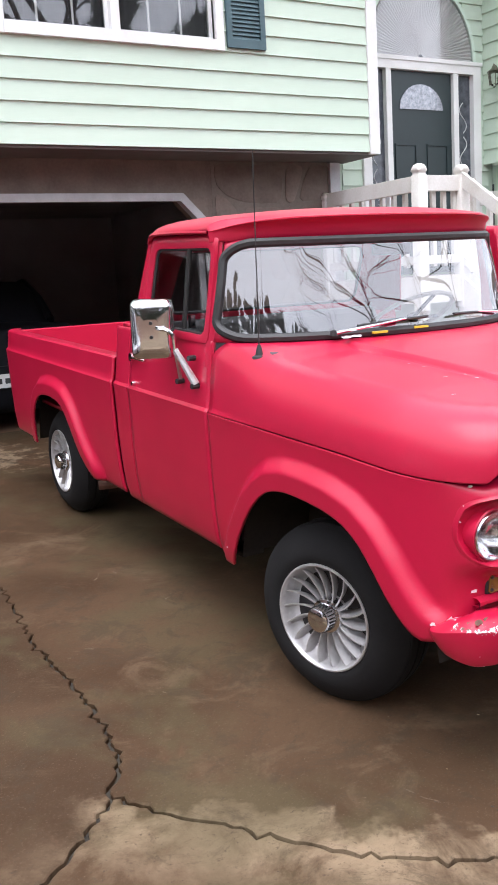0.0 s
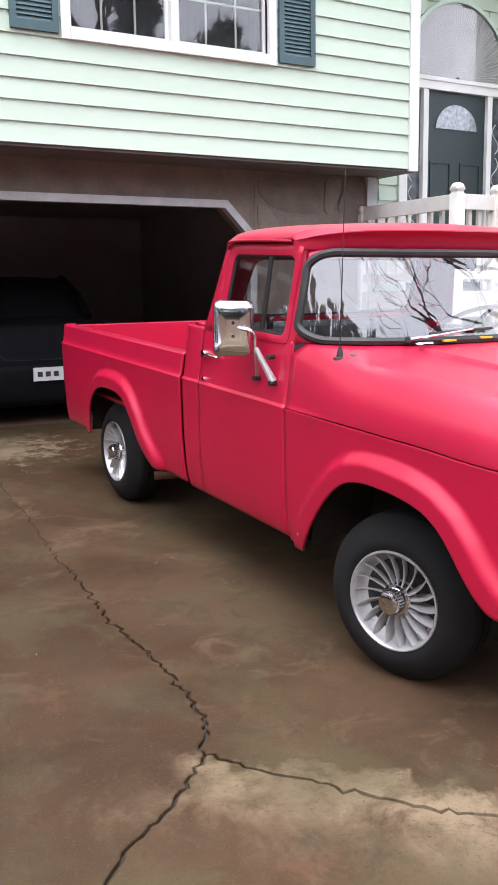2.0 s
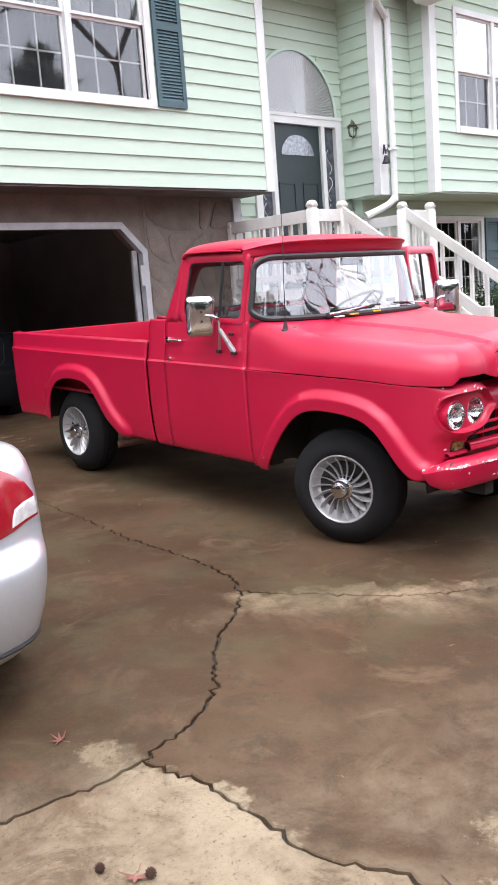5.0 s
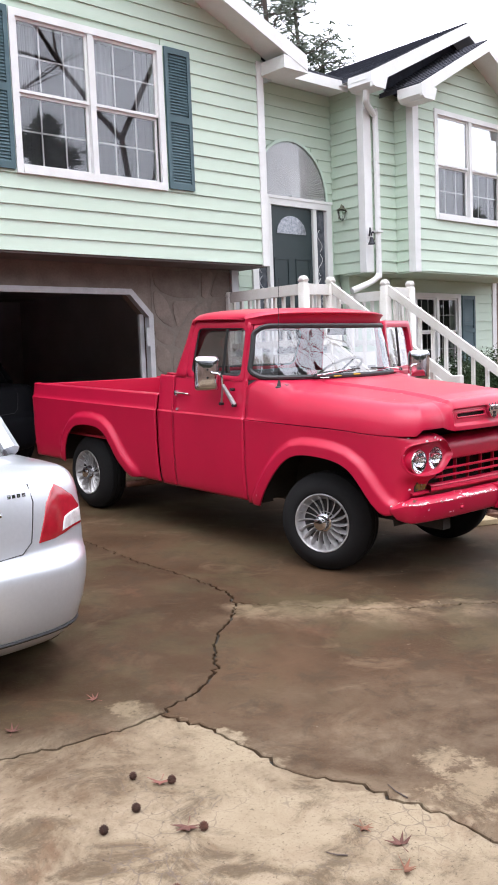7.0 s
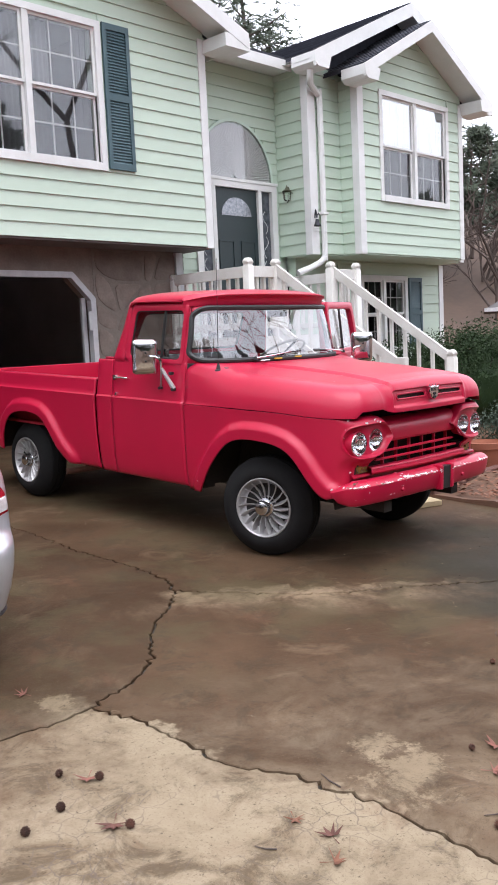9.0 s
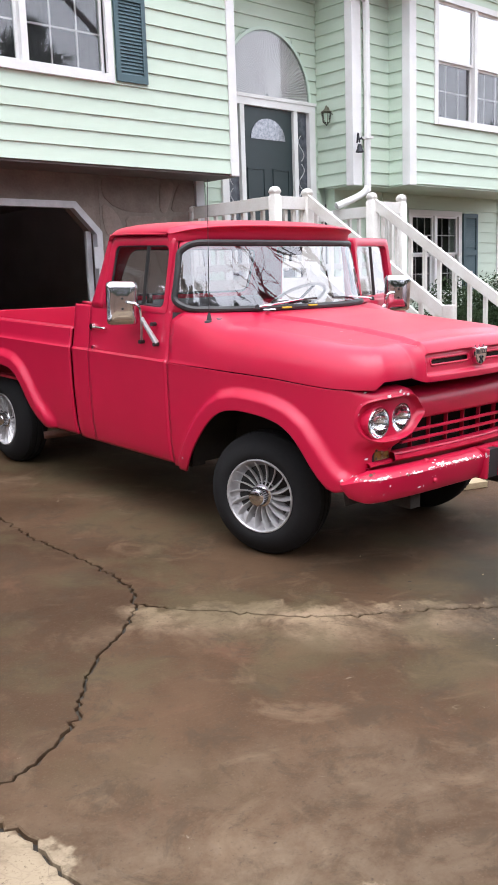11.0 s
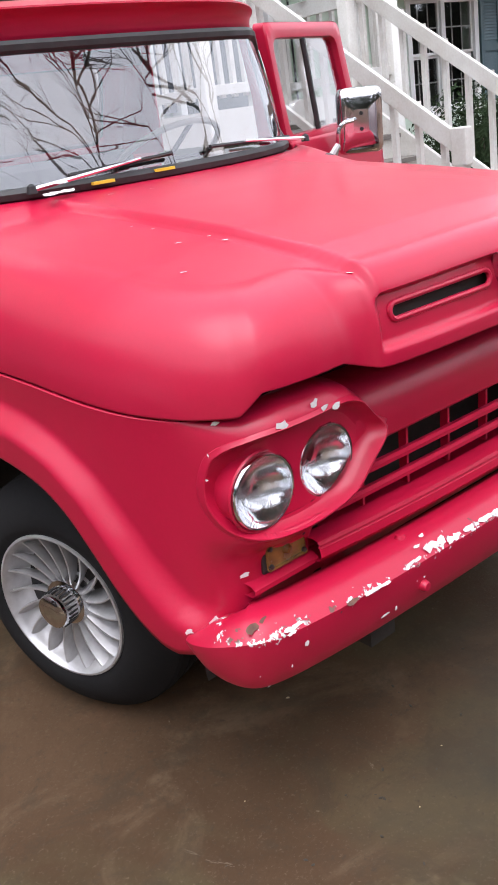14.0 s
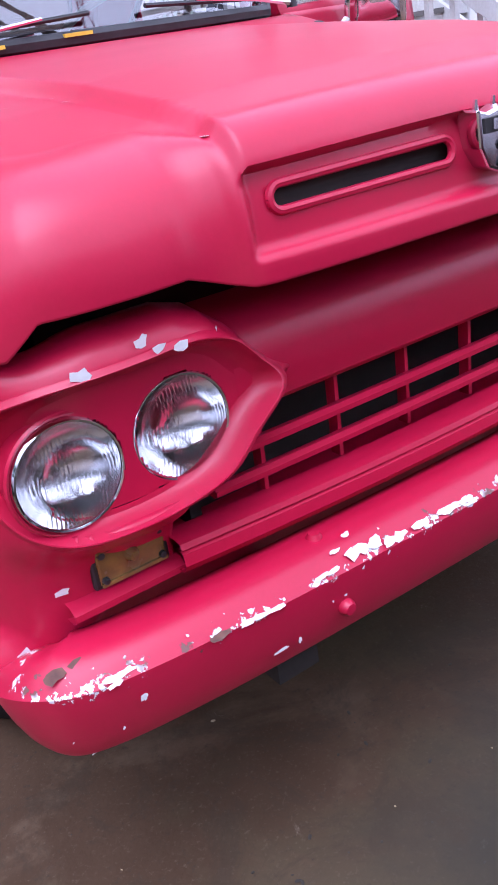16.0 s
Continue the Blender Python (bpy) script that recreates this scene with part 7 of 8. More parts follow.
bush("juniper", 8.3, 3.25, 0.04, 0.7, 0.55, 0.60, 14000, 0.022, LEAF_JUNIPER, "low spreading grey-green juniper", 6)

# pine and bare trees


def limb_line(a, d, length, rnd, sag=0.0, n=5, wob=0.12):
    pts, q, d = [Vector(a)], Vector(a), Vector(d).normalized()
    for k in range(n):
        d = (d + Vector((rnd.gauss(0, wob), rnd.gauss(0, wob), rnd.gauss(0, wob) - sag))).normalized()
        q = q + d * length / n
        pts.append(q)
    return pts


def pine(x, y, z0, h, seed, crown_from=0.55, spread=2.4, tufts=900, size=0.30):
    rnd = random.Random(seed)
    t = thing("pine_tree", Matrix.Translation((x, y, z0)), "tall pine with a bare trunk and dark needle clumps", "tree", group="pines")
    bm = bmesh.new()
    lean = Vector((rnd.gauss(0, 0.02), rnd.gauss(0, 0.02), 1))
    trunk = [lean * (h * k / 10) + Vector((rnd.gauss(0, 0.05), rnd.gauss(0, 0.05), 0)) for k in range(11)]
    add_tube(bm, trunk, [0.22 * (1 - 0.9 * k / 10) * h / 14 + 0.02 for k in range(11)], 8)
    tips = []
    for k in range(26):
        f = crown_from + (1 - crown_from) * (k + rnd.random()) / 26
        a = rnd.random() * 6.28
        ln = spread * (1.15 - f) * rnd.uniform(0.6, 1.3) / (1.15 - crown_from)
        p = lean * (h * f)
        pts = limb_line(p, (math.cos(a), math.sin(a), 0.35), ln, rnd)
        add_tube(bm, pts, [0.045, 0.035, 0.026, 0.018, 0.012, 0.006], 5)
        tips += [(q, 1.0) for q in pts[2:]]
    part("trunk", bm, BARK, t)
    fo = bmesh.new()
    for _ in range(tufts):
        q, w = rnd.choice(tips)
        q = q + Vector((rnd.gauss(0, 0.22), rnd.gauss(0, 0.22), rnd.gauss(0.05, 0.16)))
        for _ in range(5):
            d = Vector((rnd.gauss(0, 1), rnd.gauss(0, 1), rnd.gauss(0.3, 0.7))).normalized()
            s = d.orthogonal().normalized() * size * 0.10
            e = q + d * size * rnd.uniform(0.5, 1.0)
            fo.faces.new([fo.verts.new(q - s), fo.verts.new(q + s), fo.verts.new(e)])
    part("needles", fo, PINE, t, smooth=False)
    return t


def bare_tree(x, y, z0, h, seed, label="leafless winter tree with fine twigs", girth=0.018):
    rnd = random.Random(seed)
    t = thing("bare_tree", Matrix.Translation((x, y, z0)), label, "tree", group="bare trees")
    bm = bmesh.new()

    def grow(a, d, length, r, depth):
        pts = limb_line(a, d, length, rnd, -0.02, 4, 0.10)
        add_tube(bm, pts, [r * (1 - 0.12 * k) for k in range(5)], 6 if depth < 2 else 4, False)
        if depth >= 4:
            return
        for _ in range(3 if depth < 3 else 4):
            k = rnd.randint(2, 4)
            dd = (pts[k] - pts[k - 1]).normalized()
            nd = (dd + Vector((rnd.gauss(0, 0.55), rnd.gauss(0, 0.55), rnd.gauss(0.1, 0.35)))).normalized()
            grow(pts[k], nd, length * rnd.uniform(0.5, 0.78), r * 0.55, depth + 1)
    grow((0, 0, -0.1), (0, 0, 1), h * 0.42, h * girth, 0)
    part("trunk", bm, BARK, t)


for k, (x, y, h) in enumerate(((15.0, 16.5, 12.6), (16.6, 17.0, 11.8), (18.2, 17.5, 10.9), (13.4, 18.0, 13.5))):
    pine(x, y, 0.3, h, 30 + k, 0.50, 2.0, 700, 0.34)
rnd = random.Random(77)
for k in range(16):
    d = 58 + rnd.uniform(-6, 22)
    a = radians(25.5 + k * 1.15 + rnd.uniform(-0.4, 0.4))
    pine(-2.7 + d * math.cos(a), -1.7 + d * math.sin(a), 5.6, rnd.uniform(7.5, 10.5) * (0.82 + 0.012 * k), 50 + k, 0.22, 3.4, 900, 0.70)
for k in range(20):
    d = 46 + rnd.uniform(-2, 10)
    a = radians(25.5 + k * 1.0 + rnd.uniform(-0.6, 0.6))
    bare_tree(-2.7 + d * math.cos(a), -1.7 + d * math.sin(a), 0.6, rnd.uniform(8, 11), 90 + k)
for k, (x, y, h) in enumerate(((-10.0, -9.0, 11.0), (-4.5, -15.0, 12.0), (2.5, -16.0, 13.0), (47.0, -30.0, 9.0), (40.0, -33.0, 10.0))):
    bare_tree(x, y, -0.9, h, 120 + k, "leafless street tree with spreading branches")

# woods across the street, which darken the low sky behind the camera
rnd = random.Random(311)
kinds = [pine(0, 0, -1.3, h, 400 + k, 0.10, 3.5, 2600, 0.75) for k, h in enumerate((10.8, 11.6, 12.4, 13.2, 14.0, 12.0))]
for k in range(36):
    a = radians(172 + 147 * k / 35 + rnd.uniform(-1.5, 1.5))
    d = (21 if k % 2 else 27) + rnd.uniform(-2, 3)
    m = Matrix.Translation((d * math.cos(a), -2 + d * math.sin(a), -1.3)) @ Matrix.Rotation(rnd.random() * 6.28, 4, "Z")
    if k < 6:
        kinds[k].matrix_world = m
    else:
        copy_thing(kinds[k % 6], m)
for k, (x, y, h) in enumerate(((13.0, -4.5, 23.0), (9.0, -8.0, 24.0), (6.0, -11.5, 23.0), (14.5, -9.0, 25.0))):
    bare_tree(x, y, -1.2, h, 140 + k, "tall slender leafless tree beside the street", 0.007)
for k in range(15):                    # added unseen beyond the garage, to darken what the truck's side reflects
    a, d = radians(100 + 5 * k + rnd.uniform(-1.5, 1.5)), 21 + 4 * (k % 2) + rnd.uniform(-1, 2)
    copy_thing(kinds[k % 6], Matrix.Translation((d * math.cos(a) - 2, d * math.sin(a), -0.4)) @ Matrix.Rotation(rnd.random() * 6.28, 4, "Z"))
for k in range(16):
    a = radians(322 + 2.2 * k + rnd.uniform(-1, 1))
    d = 50 + rnd.uniform(-4, 8)
    pine(d * math.cos(a), d * math.sin(a), -2.0, rnd.uniform(9.5, 13), 500 + k, 0.12, 3.0, 800, 0.9)

# brown wooded bank far off
rows = []
for i in range(60):
    a = radians(12 + 45 * i / 59)
    row = []
    for d, z in ((44, 0.2), (52, 3.0), (62, 7.2), (76, 9.6), (98, 11.0)):
        n = noise.noise(Vector((i * 0.35, d * 0.1, 0)))
        row.append((-2.7 + d * math.cos(a), -1.7 + d * math.sin(a), z * (1 + 0.3 * n) - 0.1))
    rows.append(row)
tagged(mesh_object("bank", grid(rows), material("leaf_covered_bank", (0.085, 0.058, 0.043), (0.13, 0.085, 0.062), 0.4, 0.95, fine=3, bump=0.5, bump_scale=2)), "far brown bank covered with fallen leaves", "hillside", kind="structure")

# neighbour's house far off
nb = thing("neighbour_house", Matrix.Translation((34.56, 10.9, -0.1)) @ Matrix.Rotation(radians(-60), 4, "Z"), "far brick house with a grey roof among trees", "house")
part("wall", box((-7, -4, -0.5), (7, 4, 2.4)), material("far_brick", (0.26, 0.14, 0.10), (0.20, 0.11, 0.08), 3, 0.9), nb, smooth=False)
hip = bmesh.new()
eave = [hip.verts.new(q) for q in ((-7.6, -4.6, 2.35), (7.6, -4.6, 2.35), (7.6, 4.6, 2.35), (-7.6, 4.6, 2.35))]
ridge = [hip.verts.new(q) for q in ((-4.6, 0, 4.1), (4.6, 0, 4.1))]
for q in ((eave[0], eave[1], ridge[1], ridge[0]), (eave[1], eave[2], ridge[1]), (eave[2], eave[3], ridge[0], ridge[1]), (eave[3], eave[0], ridge[0]), tuple(eave[::-1])):
    hip.faces.new(q)
part("roof", hip, material("far_grey_shingle", (0.10, 0.092, 0.09), (0.075, 0.07, 0.07), 2, 0.9), nb, smooth=False)
part("fascia", box((-7.6, -4.62, 2.26), (7.6, -4.58, 2.40)), METALTRIM, nb, smooth=False)

# ---------------------------------------------------------------- planting bed, pot, plank
rows = []
for i in range(41):
    x = 3.99 + 8.0 * i / 40
    row = []
    for j in range(33):
        y = -1.0 + 8.3 * j / 32
        b = 0.045 * noise.noise(Vector((x * 2.1, y * 2.1, 4))) + 0.03 * noise.noise(Vector((x * 7, y * 7, 1)))
        row.append((x, y, ground_z(y) + 0.015 + max(0, b) + 0.05 * smooth01((x - 4.2) / 0.8)))
    rows.append(row)
rows.insert(0, [(3.98, y, ground_z(y) - 0.04) for _, y, _ in rows[0]])
tagged(mesh_object("planting_bed", grid(rows), SOIL), "mulched planting bed strewn with dead leaves", "flower bed", kind="structure")
edge_line = [(3.98, 2.74), (4.63, 2.78), (5.64, 2.83), (7.2, 2.88)]
for a, b in zip(edge_line, edge_line[1:]):
    d = Vector(b) - Vector(a)
    m = Matrix.Translation((a[0], a[1], ground_z(a[1]) + 0.03)) @ Matrix.Rotation(math.atan2(d.y, d.x), 4, "Z")
    tagged(mesh_object("edging_timber", box((0.01, -0.05, -0.05), (d.length - 0.01, 0.05, 0.07), m), TIMBER, smooth=False, bevel=0.015), "weathered reddish timber edging the planting bed", "edging", "edging timbers")
pot = thing("terracotta_pot", Matrix.Translation((5.40, 2.98, ground_z(2.98) + 0.05)), "empty terracotta flower pot on the planting bed", "flower pot")
part("pot_body", lathe([(0.0, 0.0), (0.0, 0.13), (0.20, 0.185), (0.205, 0.20), (0.265, 0.208), (0.268, 0.19), (0.20, 0.175), (0.06, 0.13), (0.06, 0.0)], 40, "z"), TERRACOTTA, pot)
plank = tagged(mesh_object("timber_block", box((-0.13, -0.20, 0.0), (0.13, 0.20, 0.045), Matrix.Translation((3.70, 2.70, ground_z(2.7) + 0.002)) @ Matrix.Rotation(math.atan(SLOPE), 4, "X") @ Matrix.Rotation(radians(-18), 4, "Z")), PLANK, smooth=False, bevel=0.004), "short pale pine board lying under the bumper", "board")

# lantern and iron bell on the porch wall
IRON = material("dark_iron", (0.03, 0.03, 0.035), (0.05, 0.05, 0.06), 20, 0.6, 0.5)
BRONZE = material("weathered_brass", (0.16, 0.15, 0.10), (0.09, 0.10, 0.07), 14, 0.5, 0.6)
lamp = thing("wall_lantern", Matrix.Translation((7.46, 7.30, 3.62)), "weathered brass wall lantern", "lantern")
part("back_plate", lathe([(0.07, 0.05), (0.05, 0.055), (0.045, 0.03)], 16, "x"), BRONZE, lamp)
part("arm", tube(spline([(0.05, 0, 0), (-0.02, 0, 0.03), (-0.07, 0, 0.09), (-0.10, 0, 0.07)], 5), 0.008, 6), BRONZE, lamp)
part("cap", lathe([(0.12, 0.0), (0.10, 0.012), (0.06, 0.03), (0.03, 0.075)], 12, "z", (-0.10, 0, 0)), BRONZE, lamp)
part("glass_body", lathe([(0.03, 0.060), (-0.10, 0.042), (-0.12, 0.02), (-0.14, 0.0)], 8, "z", (-0.10, 0, 0)), GLASS, lamp)
for k in range(6):
    t = 2 * math.pi * k / 6
    part("cage_bar", tube([(-0.10 + 0.068 * math.cos(t), 0.068 * math.sin(t), 0.04), (-0.10 + 0.045 * math.cos(t), 0.045 * math.sin(t), -0.11)], 0.004, 5), BRONZE, lamp)
bell = thing("iron_bell", Matrix.Translation((7.50, 6.86, 3.12)), "small dark iron bell with a lily bracket", "bell")
part("bracket", tube([(0, 0.04, 0.10), (0, 0.02, 0.22), (-0.01, 0, 0.16), (-0.02, -0.02, 0.10)], 0.012, 6), IRON, bell)
part("petal", tube([(0, 0.0, 0.13), (0.0, -0.035, 0.16), (0.0, -0.05, 0.13)], 0.010, 6), IRON, bell)
part("bell_cup", lathe([(0.04, 0.0), (0.035, 0.022), (-0.02, 0.035), (-0.06, 0.055), (-0.065, 0.05), (-0.02, 0.0)], 16, "z", (-0.02, -0.02, 0.04)), IRON, bell)

# ---------------------------------------------------------------- parked cars
TRIM = material("black_plastic_trim", (0.02, 0.02, 0.021), (0.035, 0.035, 0.036), 20, 0.6)
CAR_GLASS = material("dark_car_glass", (0.02, 0.022, 0.025), (0.03, 0.032, 0.035), 3, 0.05, bump=0, coat=0.5)
TAIL_RED = material("red_tail_lamp", (0.42, 0.012, 0.025), (0.30, 0.010, 0.018), 25, 0.12, bump=0.05, coat=0.8)
TAIL_CLEAR = material("clear_tail_lamp", (0.75, 0.74, 0.74), (0.50, 0.46, 0.46), 35, 0.12, bump=0.2, bump_scale=50, coat=0.8)
PLATE = material("plate_white", (0.72, 0.72, 0.70), (0.62, 0.62, 0.60), 20, 0.5)
CAR_PLAN = [Vector((x, y)) for x, y, _ in spline([(0.0, 0.0, 0), (0.35, 0.012, 0), (0.60, 0.055, 0), (0.75, 0.145, 0), (0.825, 0.28, 0), (0.85, 0.50, 0), (0.855, 1.2, 0), (0.855, 2.7, 0), (0.84, 3.5, 0), (0.79, 3.92, 0), (0.66, 4.18, 0), (0.40, 4.28, 0), (0.0, 4.31, 0)], 8)]
CAR_ARC = [0.0]
for a, b in zip(CAR_PLAN, CAR_PLAN[1:]):
    CAR_ARC.append(CAR_ARC[-1] + (b - a).length)
# height: drawn in at the tail, at the sides, at the front
CAR_LEVELS = [(0.20, 0.17, 0.15, 0.16), (0.215, 0.13, 0.115, 0.08), (0.25, 0.085, 0.08, 0.04), (0.30, 0.055, 0.055, 0.02), (0.40, 0.022, 0.028, 0.0), (0.50, 0.004, 0.012, 0.0), (0.56, 0.0, 0.006, 0.01), (0.595, 0.004, 0.004, 0.02), (0.615, 0.016, 0.002, 0.03), (0.635, 0.042, 0.0, 0.05), (0.655, 0.066, 0.0, 0.08), (0.68, 0.074, 0.0, 0.11), (0.74, 0.078, 0.004, 0.16), (0.82, 0.086, 0.010, 0.24), (0.90, 0.100, 0.022, 0.36), (0.95, 0.116, 0.036, 0.50), (0.985, 0.136, 0.055, 0.66), (1.005, 0.160, 0.078, 0.85), (1.02, 0.20, 0.11, 1.02)]


def car_point(arc, z, out=0.0, side=1):
    """A point on the body at a distance along its plan line from the middle of the tail, and a height."""
    x, y = float(np.interp(arc, CAR_ARC, [q.x for q in CAR_PLAN])), float(np.interp(arc, CAR_ARC, [q.y for q in CAR_PLAN]))
    x1, y1 = float(np.interp(arc + 0.02, CAR_ARC, [q.x for q in CAR_PLAN])), float(np.interp(arc + 0.02, CAR_ARC, [q.y for q in CAR_PLAN]))
    x0, y0 = float(np.interp(arc - 0.02, CAR_ARC, [q.x for q in CAR_PLAN])), float(np.interp(arc - 0.02, CAR_ARC, [q.y for q in CAR_PLAN]))
    d = Vector((x1 - x0, y1 - y0)).normalized()
    n = Vector((d.y, -d.x))
    tail, flank, front = [float(np.interp(z, [q[0] for q in CAR_LEVELS], [q[k] for q in CAR_LEVELS])) for k in (1, 2, 3)]
    end = smooth01((abs(n.y) - 0.15) / 0.7)
    inset = flank * (1 - end) + (tail if n.y < 0 else front) * end
    q = Vector((x, y)) + n * (out - inset)
    return Vector((side * q.x, q.y, z))


def car(m, label, paint, simple=False):
    t = thing("car", m, label, "car", group="parked cars")
    arcs = list(np.linspace(0, CAR_ARC[-1], 90))
    bm = bmesh.new()
    for side in (-1, 1):
        rows = []
        for a in arcs:
            row = [car_point(a, z, 0, side) for z, *_ in CAR_LEVELS]
            top = row[-1]
            for k in range(1, 9):                 # the deck rises gently to the middle
                f = k / 8
                row.append(Vector((top.x * (1 - f), top.y + (min(max(top.y, 0.55), 3.2) - top.y) * f, 1.02 + 0.045 * (1 - (1 - f) ** 2))))
            rows.append(row)
        add_grid(bm, rows)
    bmesh.ops.remove_doubles(bm, verts=bm.verts[:], dist=3e-4)
    body = part("body", bm, paint, t, angle=40)
    part("underbody", box((-0.64, 0.40, 0.17), (0.64, 3.9, 0.5)), UNDER, t, smooth=False)
    # cabin
    base = [(0.0, 0.60), (0.45, 0.62), (0.66, 0.72), (0.735, 0.95), (0.76, 1.5), (0.76, 2.3), (0.74, 2.85), (0.60, 3.15), (0.0, 3.25)]
    head = [(0.0, 1.10), (0.40, 1.11), (0.53, 1.16), (0.575, 1.28), (0.60, 1.6), (0.60, 2.0), (0.575, 2.28), (0.48, 2.38), (0.0, 2.42)]
    for name, mat, f0, f1, zmax in (("window_glass", paint if simple else CAR_GLASS, 0.0, 0.86, 0), ("roof", paint, 0.86, 1.0, 1)):
        bm = bmesh.new()
        for side in (-1, 1):
            rows = []
            for (x0, y0), (x1, y1) in zip(spline([(*q, 0) for q in base], 4), spline([(*q, 0) for q in head], 4)) if False else zip([tuple(q)[:2] for q in spline([(*q, 0) for q in base], 4)], [tuple(q)[:2] for q in spline([(*q, 0) for q in head], 4)]):
                row = []
                for f in np.linspace(f0, f1, 5):
                    row.append((side * (x0 + (x1 - x0) * f), y0 + (y1 - y0) * f, 1.02 + 0.44 * math.sin(f * math.pi / 2 * 0.93) / math.sin(math.pi / 2 * 0.93)))
                if zmax:
                    x, y, z = row[-1]
                    for k in range(1, 6):
                        row.append((x * (1 - k / 5), y + (min(max(y, 1.5), 2.0) - y) * k / 5, z + 0.03 * (1 - (1 - k / 5) ** 2)))
                rows.append(row)
            add_grid(bm, rows)
        bmesh.ops.remove_doubles(bm, verts=bm.verts[:], dist=3e-4)
        part(name, bm, mat, t, angle=50)
    for side in (-1, 1):
        for lo, hi, wdt in (((0.70, 0.80, 1.03), (0.55, 1.20, 1.44), 0.07), ((0.755, 1.75, 1.03), (0.595, 1.80, 1.43), 0.035), ((0.70, 3.02, 1.03), (0.53, 2.35, 1.42), 0.035)):
            part("pillar", tube([(side * lo[0], lo[1], lo[2]), (side * (lo[0] + hi[0] + 0.05) / 2, (lo[1] + hi[1]) / 2, 1.26), (side * hi[0], hi[1], hi[2])], wdt, 8), paint, t)
        # tail lamp on the corner
        outline = [(0.50, 0.710), (0.535, 0.790), (0.575, 0.880), (0.625, 0.925), (0.690, 0.955), (0.760, 0.930), (0.835, 0.885), (0.870, 0.835), (0.880, 0.780), (0.878, 0.742), (0.80, 0.735), (0.70, 0.724), (0.60, 0.714)]
        ca, cz = 0.70, 0.82
        for name, mat, poly, proud in (("tail_lamp", TAIL_RED, outline, 0.007), ("reversing_lens", TAIL_CLEAR, [(0.675, 0.738), (0.69, 0.775), (0.715, 0.80), (0.79, 0.812), (0.868, 0.820), (0.876, 0.780), (0.872, 0.752), (0.78, 0.746)], 0.010)):
            if name == "reversing_lens":
                ca, cz = 0.78, 0.775
            if simple:
                break
            rows = []
            for a, z in poly + poly[:1]:
                rows.append([car_point(ca + (a - ca) * k, cz + (z - cz) * k, o, side) for k, o in ((1.02, -0.002), (1.0, proud * 0.7), (0.93, proud), (0.6, proud), (0.3, proud), (0.0, proud))])
            ob = part(name, grid(rows), mat, t, angle=50)
        # wheels
        for y in (0.80, 3.42):
            w = part("wheel", lathe([(0.0, 0.0), (0.0, 0.09), (0.012, 0.13), (0.0, 0.19), (-0.006, 0.195), (-0.02, 0.19)] if side > 0 else [(0.0, 0.0), (0.0, 0.09), (-0.012, 0.13), (0.0, 0.19), (0.006, 0.195), (0.02, 0.19)], 32, "x", (side * 0.845, y, 0.30)), DULL, t)
            part("tyre", lathe([(side * (k - 0.10) + 0.0, r) for k, r in ((0.09, 0.195), (0.10, 0.22), (0.098, 0.27), (0.08, 0.297), (-0.08, 0.297), (-0.09, 0.2))], 36, "x", (side * 0.855, y, 0.30)), RUBBER, w)
            # black disc that paints the shade of the open wheel arch
            part("arch_gap", lathe([(side * 0.002, 0.33), (side * 0.002, 0.10), (side * -0.05, 0.0)], 32, "x", (side * 0.853, y, 0.32)), BLACK, t)
    # trunk seam, trim and badge bars
    seam = [car_point(a, z, 0.0005) for a, z in ((0.485, 0.98), (0.49, 0.90), (0.47, 0.80), (0.455, 0.72), (0.40, 0.675), (0.2, 0.662), (0.0, 0.660))]
    for side in (-1, 1):
        part("trunk_seam", tube([Vector((side * q.x, q.y, q.z)) for q in seam], 0.003, 5), BLACK, body)
    if simple:
        part("number_plate", box((-0.15, -0.015, 0.46), (0.15, 0.002, 0.59)), PLATE, t, "white plate with plain bars", smooth=False)
        for k in range(3):
            part("plate_bar", box((-0.11 + 0.08 * k, -0.019, 0.50), (-0.06 + 0.08 * k, -0.014, 0.55)), TRIM, t, smooth=False)
        return t
    part("chrome_strip", tube([car_point(a, 0.868, 0.008) for a in (0.0, 0.1, 0.2, 0.30)] , 0.014, 8), CHROME, t)
    part("chrome_strip", tube([car_point(a, 0.868, 0.008, -1) for a in (0.0, 0.1, 0.2, 0.30)], 0.014, 8), CHROME, t)
    for k in range(4):
        a = 0.352 + 0.027 * k
        p = [car_point(a + da, 0.937 + dz, 0.002) for da, dz in ((0, -0.008), (0.019, -0.008), (0.021, 0.008), (0.002, 0.008))]
        bm = bmesh.new()
        f = bm.faces.new([bm.verts.new(q) for q in p])
        part("badge_bar", bm, CHROME, t, smooth=False, solid=0.003)
    part("bumper_lip", tube([car_point(a, 0.285, 0.004) for a in np.linspace(0, 0.95, 16)], 0.010, 6), TRIM, t)
    return t


SILVER_PAINT = material("silver_car_paint", (0.62, 0.64, 0.67), (0.58, 0.60, 0.63), 60, 0.30, 0.45, fine=400, bump=0.01, coat=0.6, coat_rough=0.06, rough_var=0.04)
MAROON = material("dark_maroon_car_paint", (0.055, 0.010, 0.016), (0.045, 0.008, 0.012), 60, 0.25, bump=0.01, coat=0.7, coat_rough=0.05)
BLACK_PAINT = material("black_car_paint", (0.006, 0.006, 0.008), (0.008, 0.008, 0.010), 60, 0.65, bump=0.01, spec=0.10)
TILT = Matrix.Rotation(math.atan(SLOPE), 4, "X")
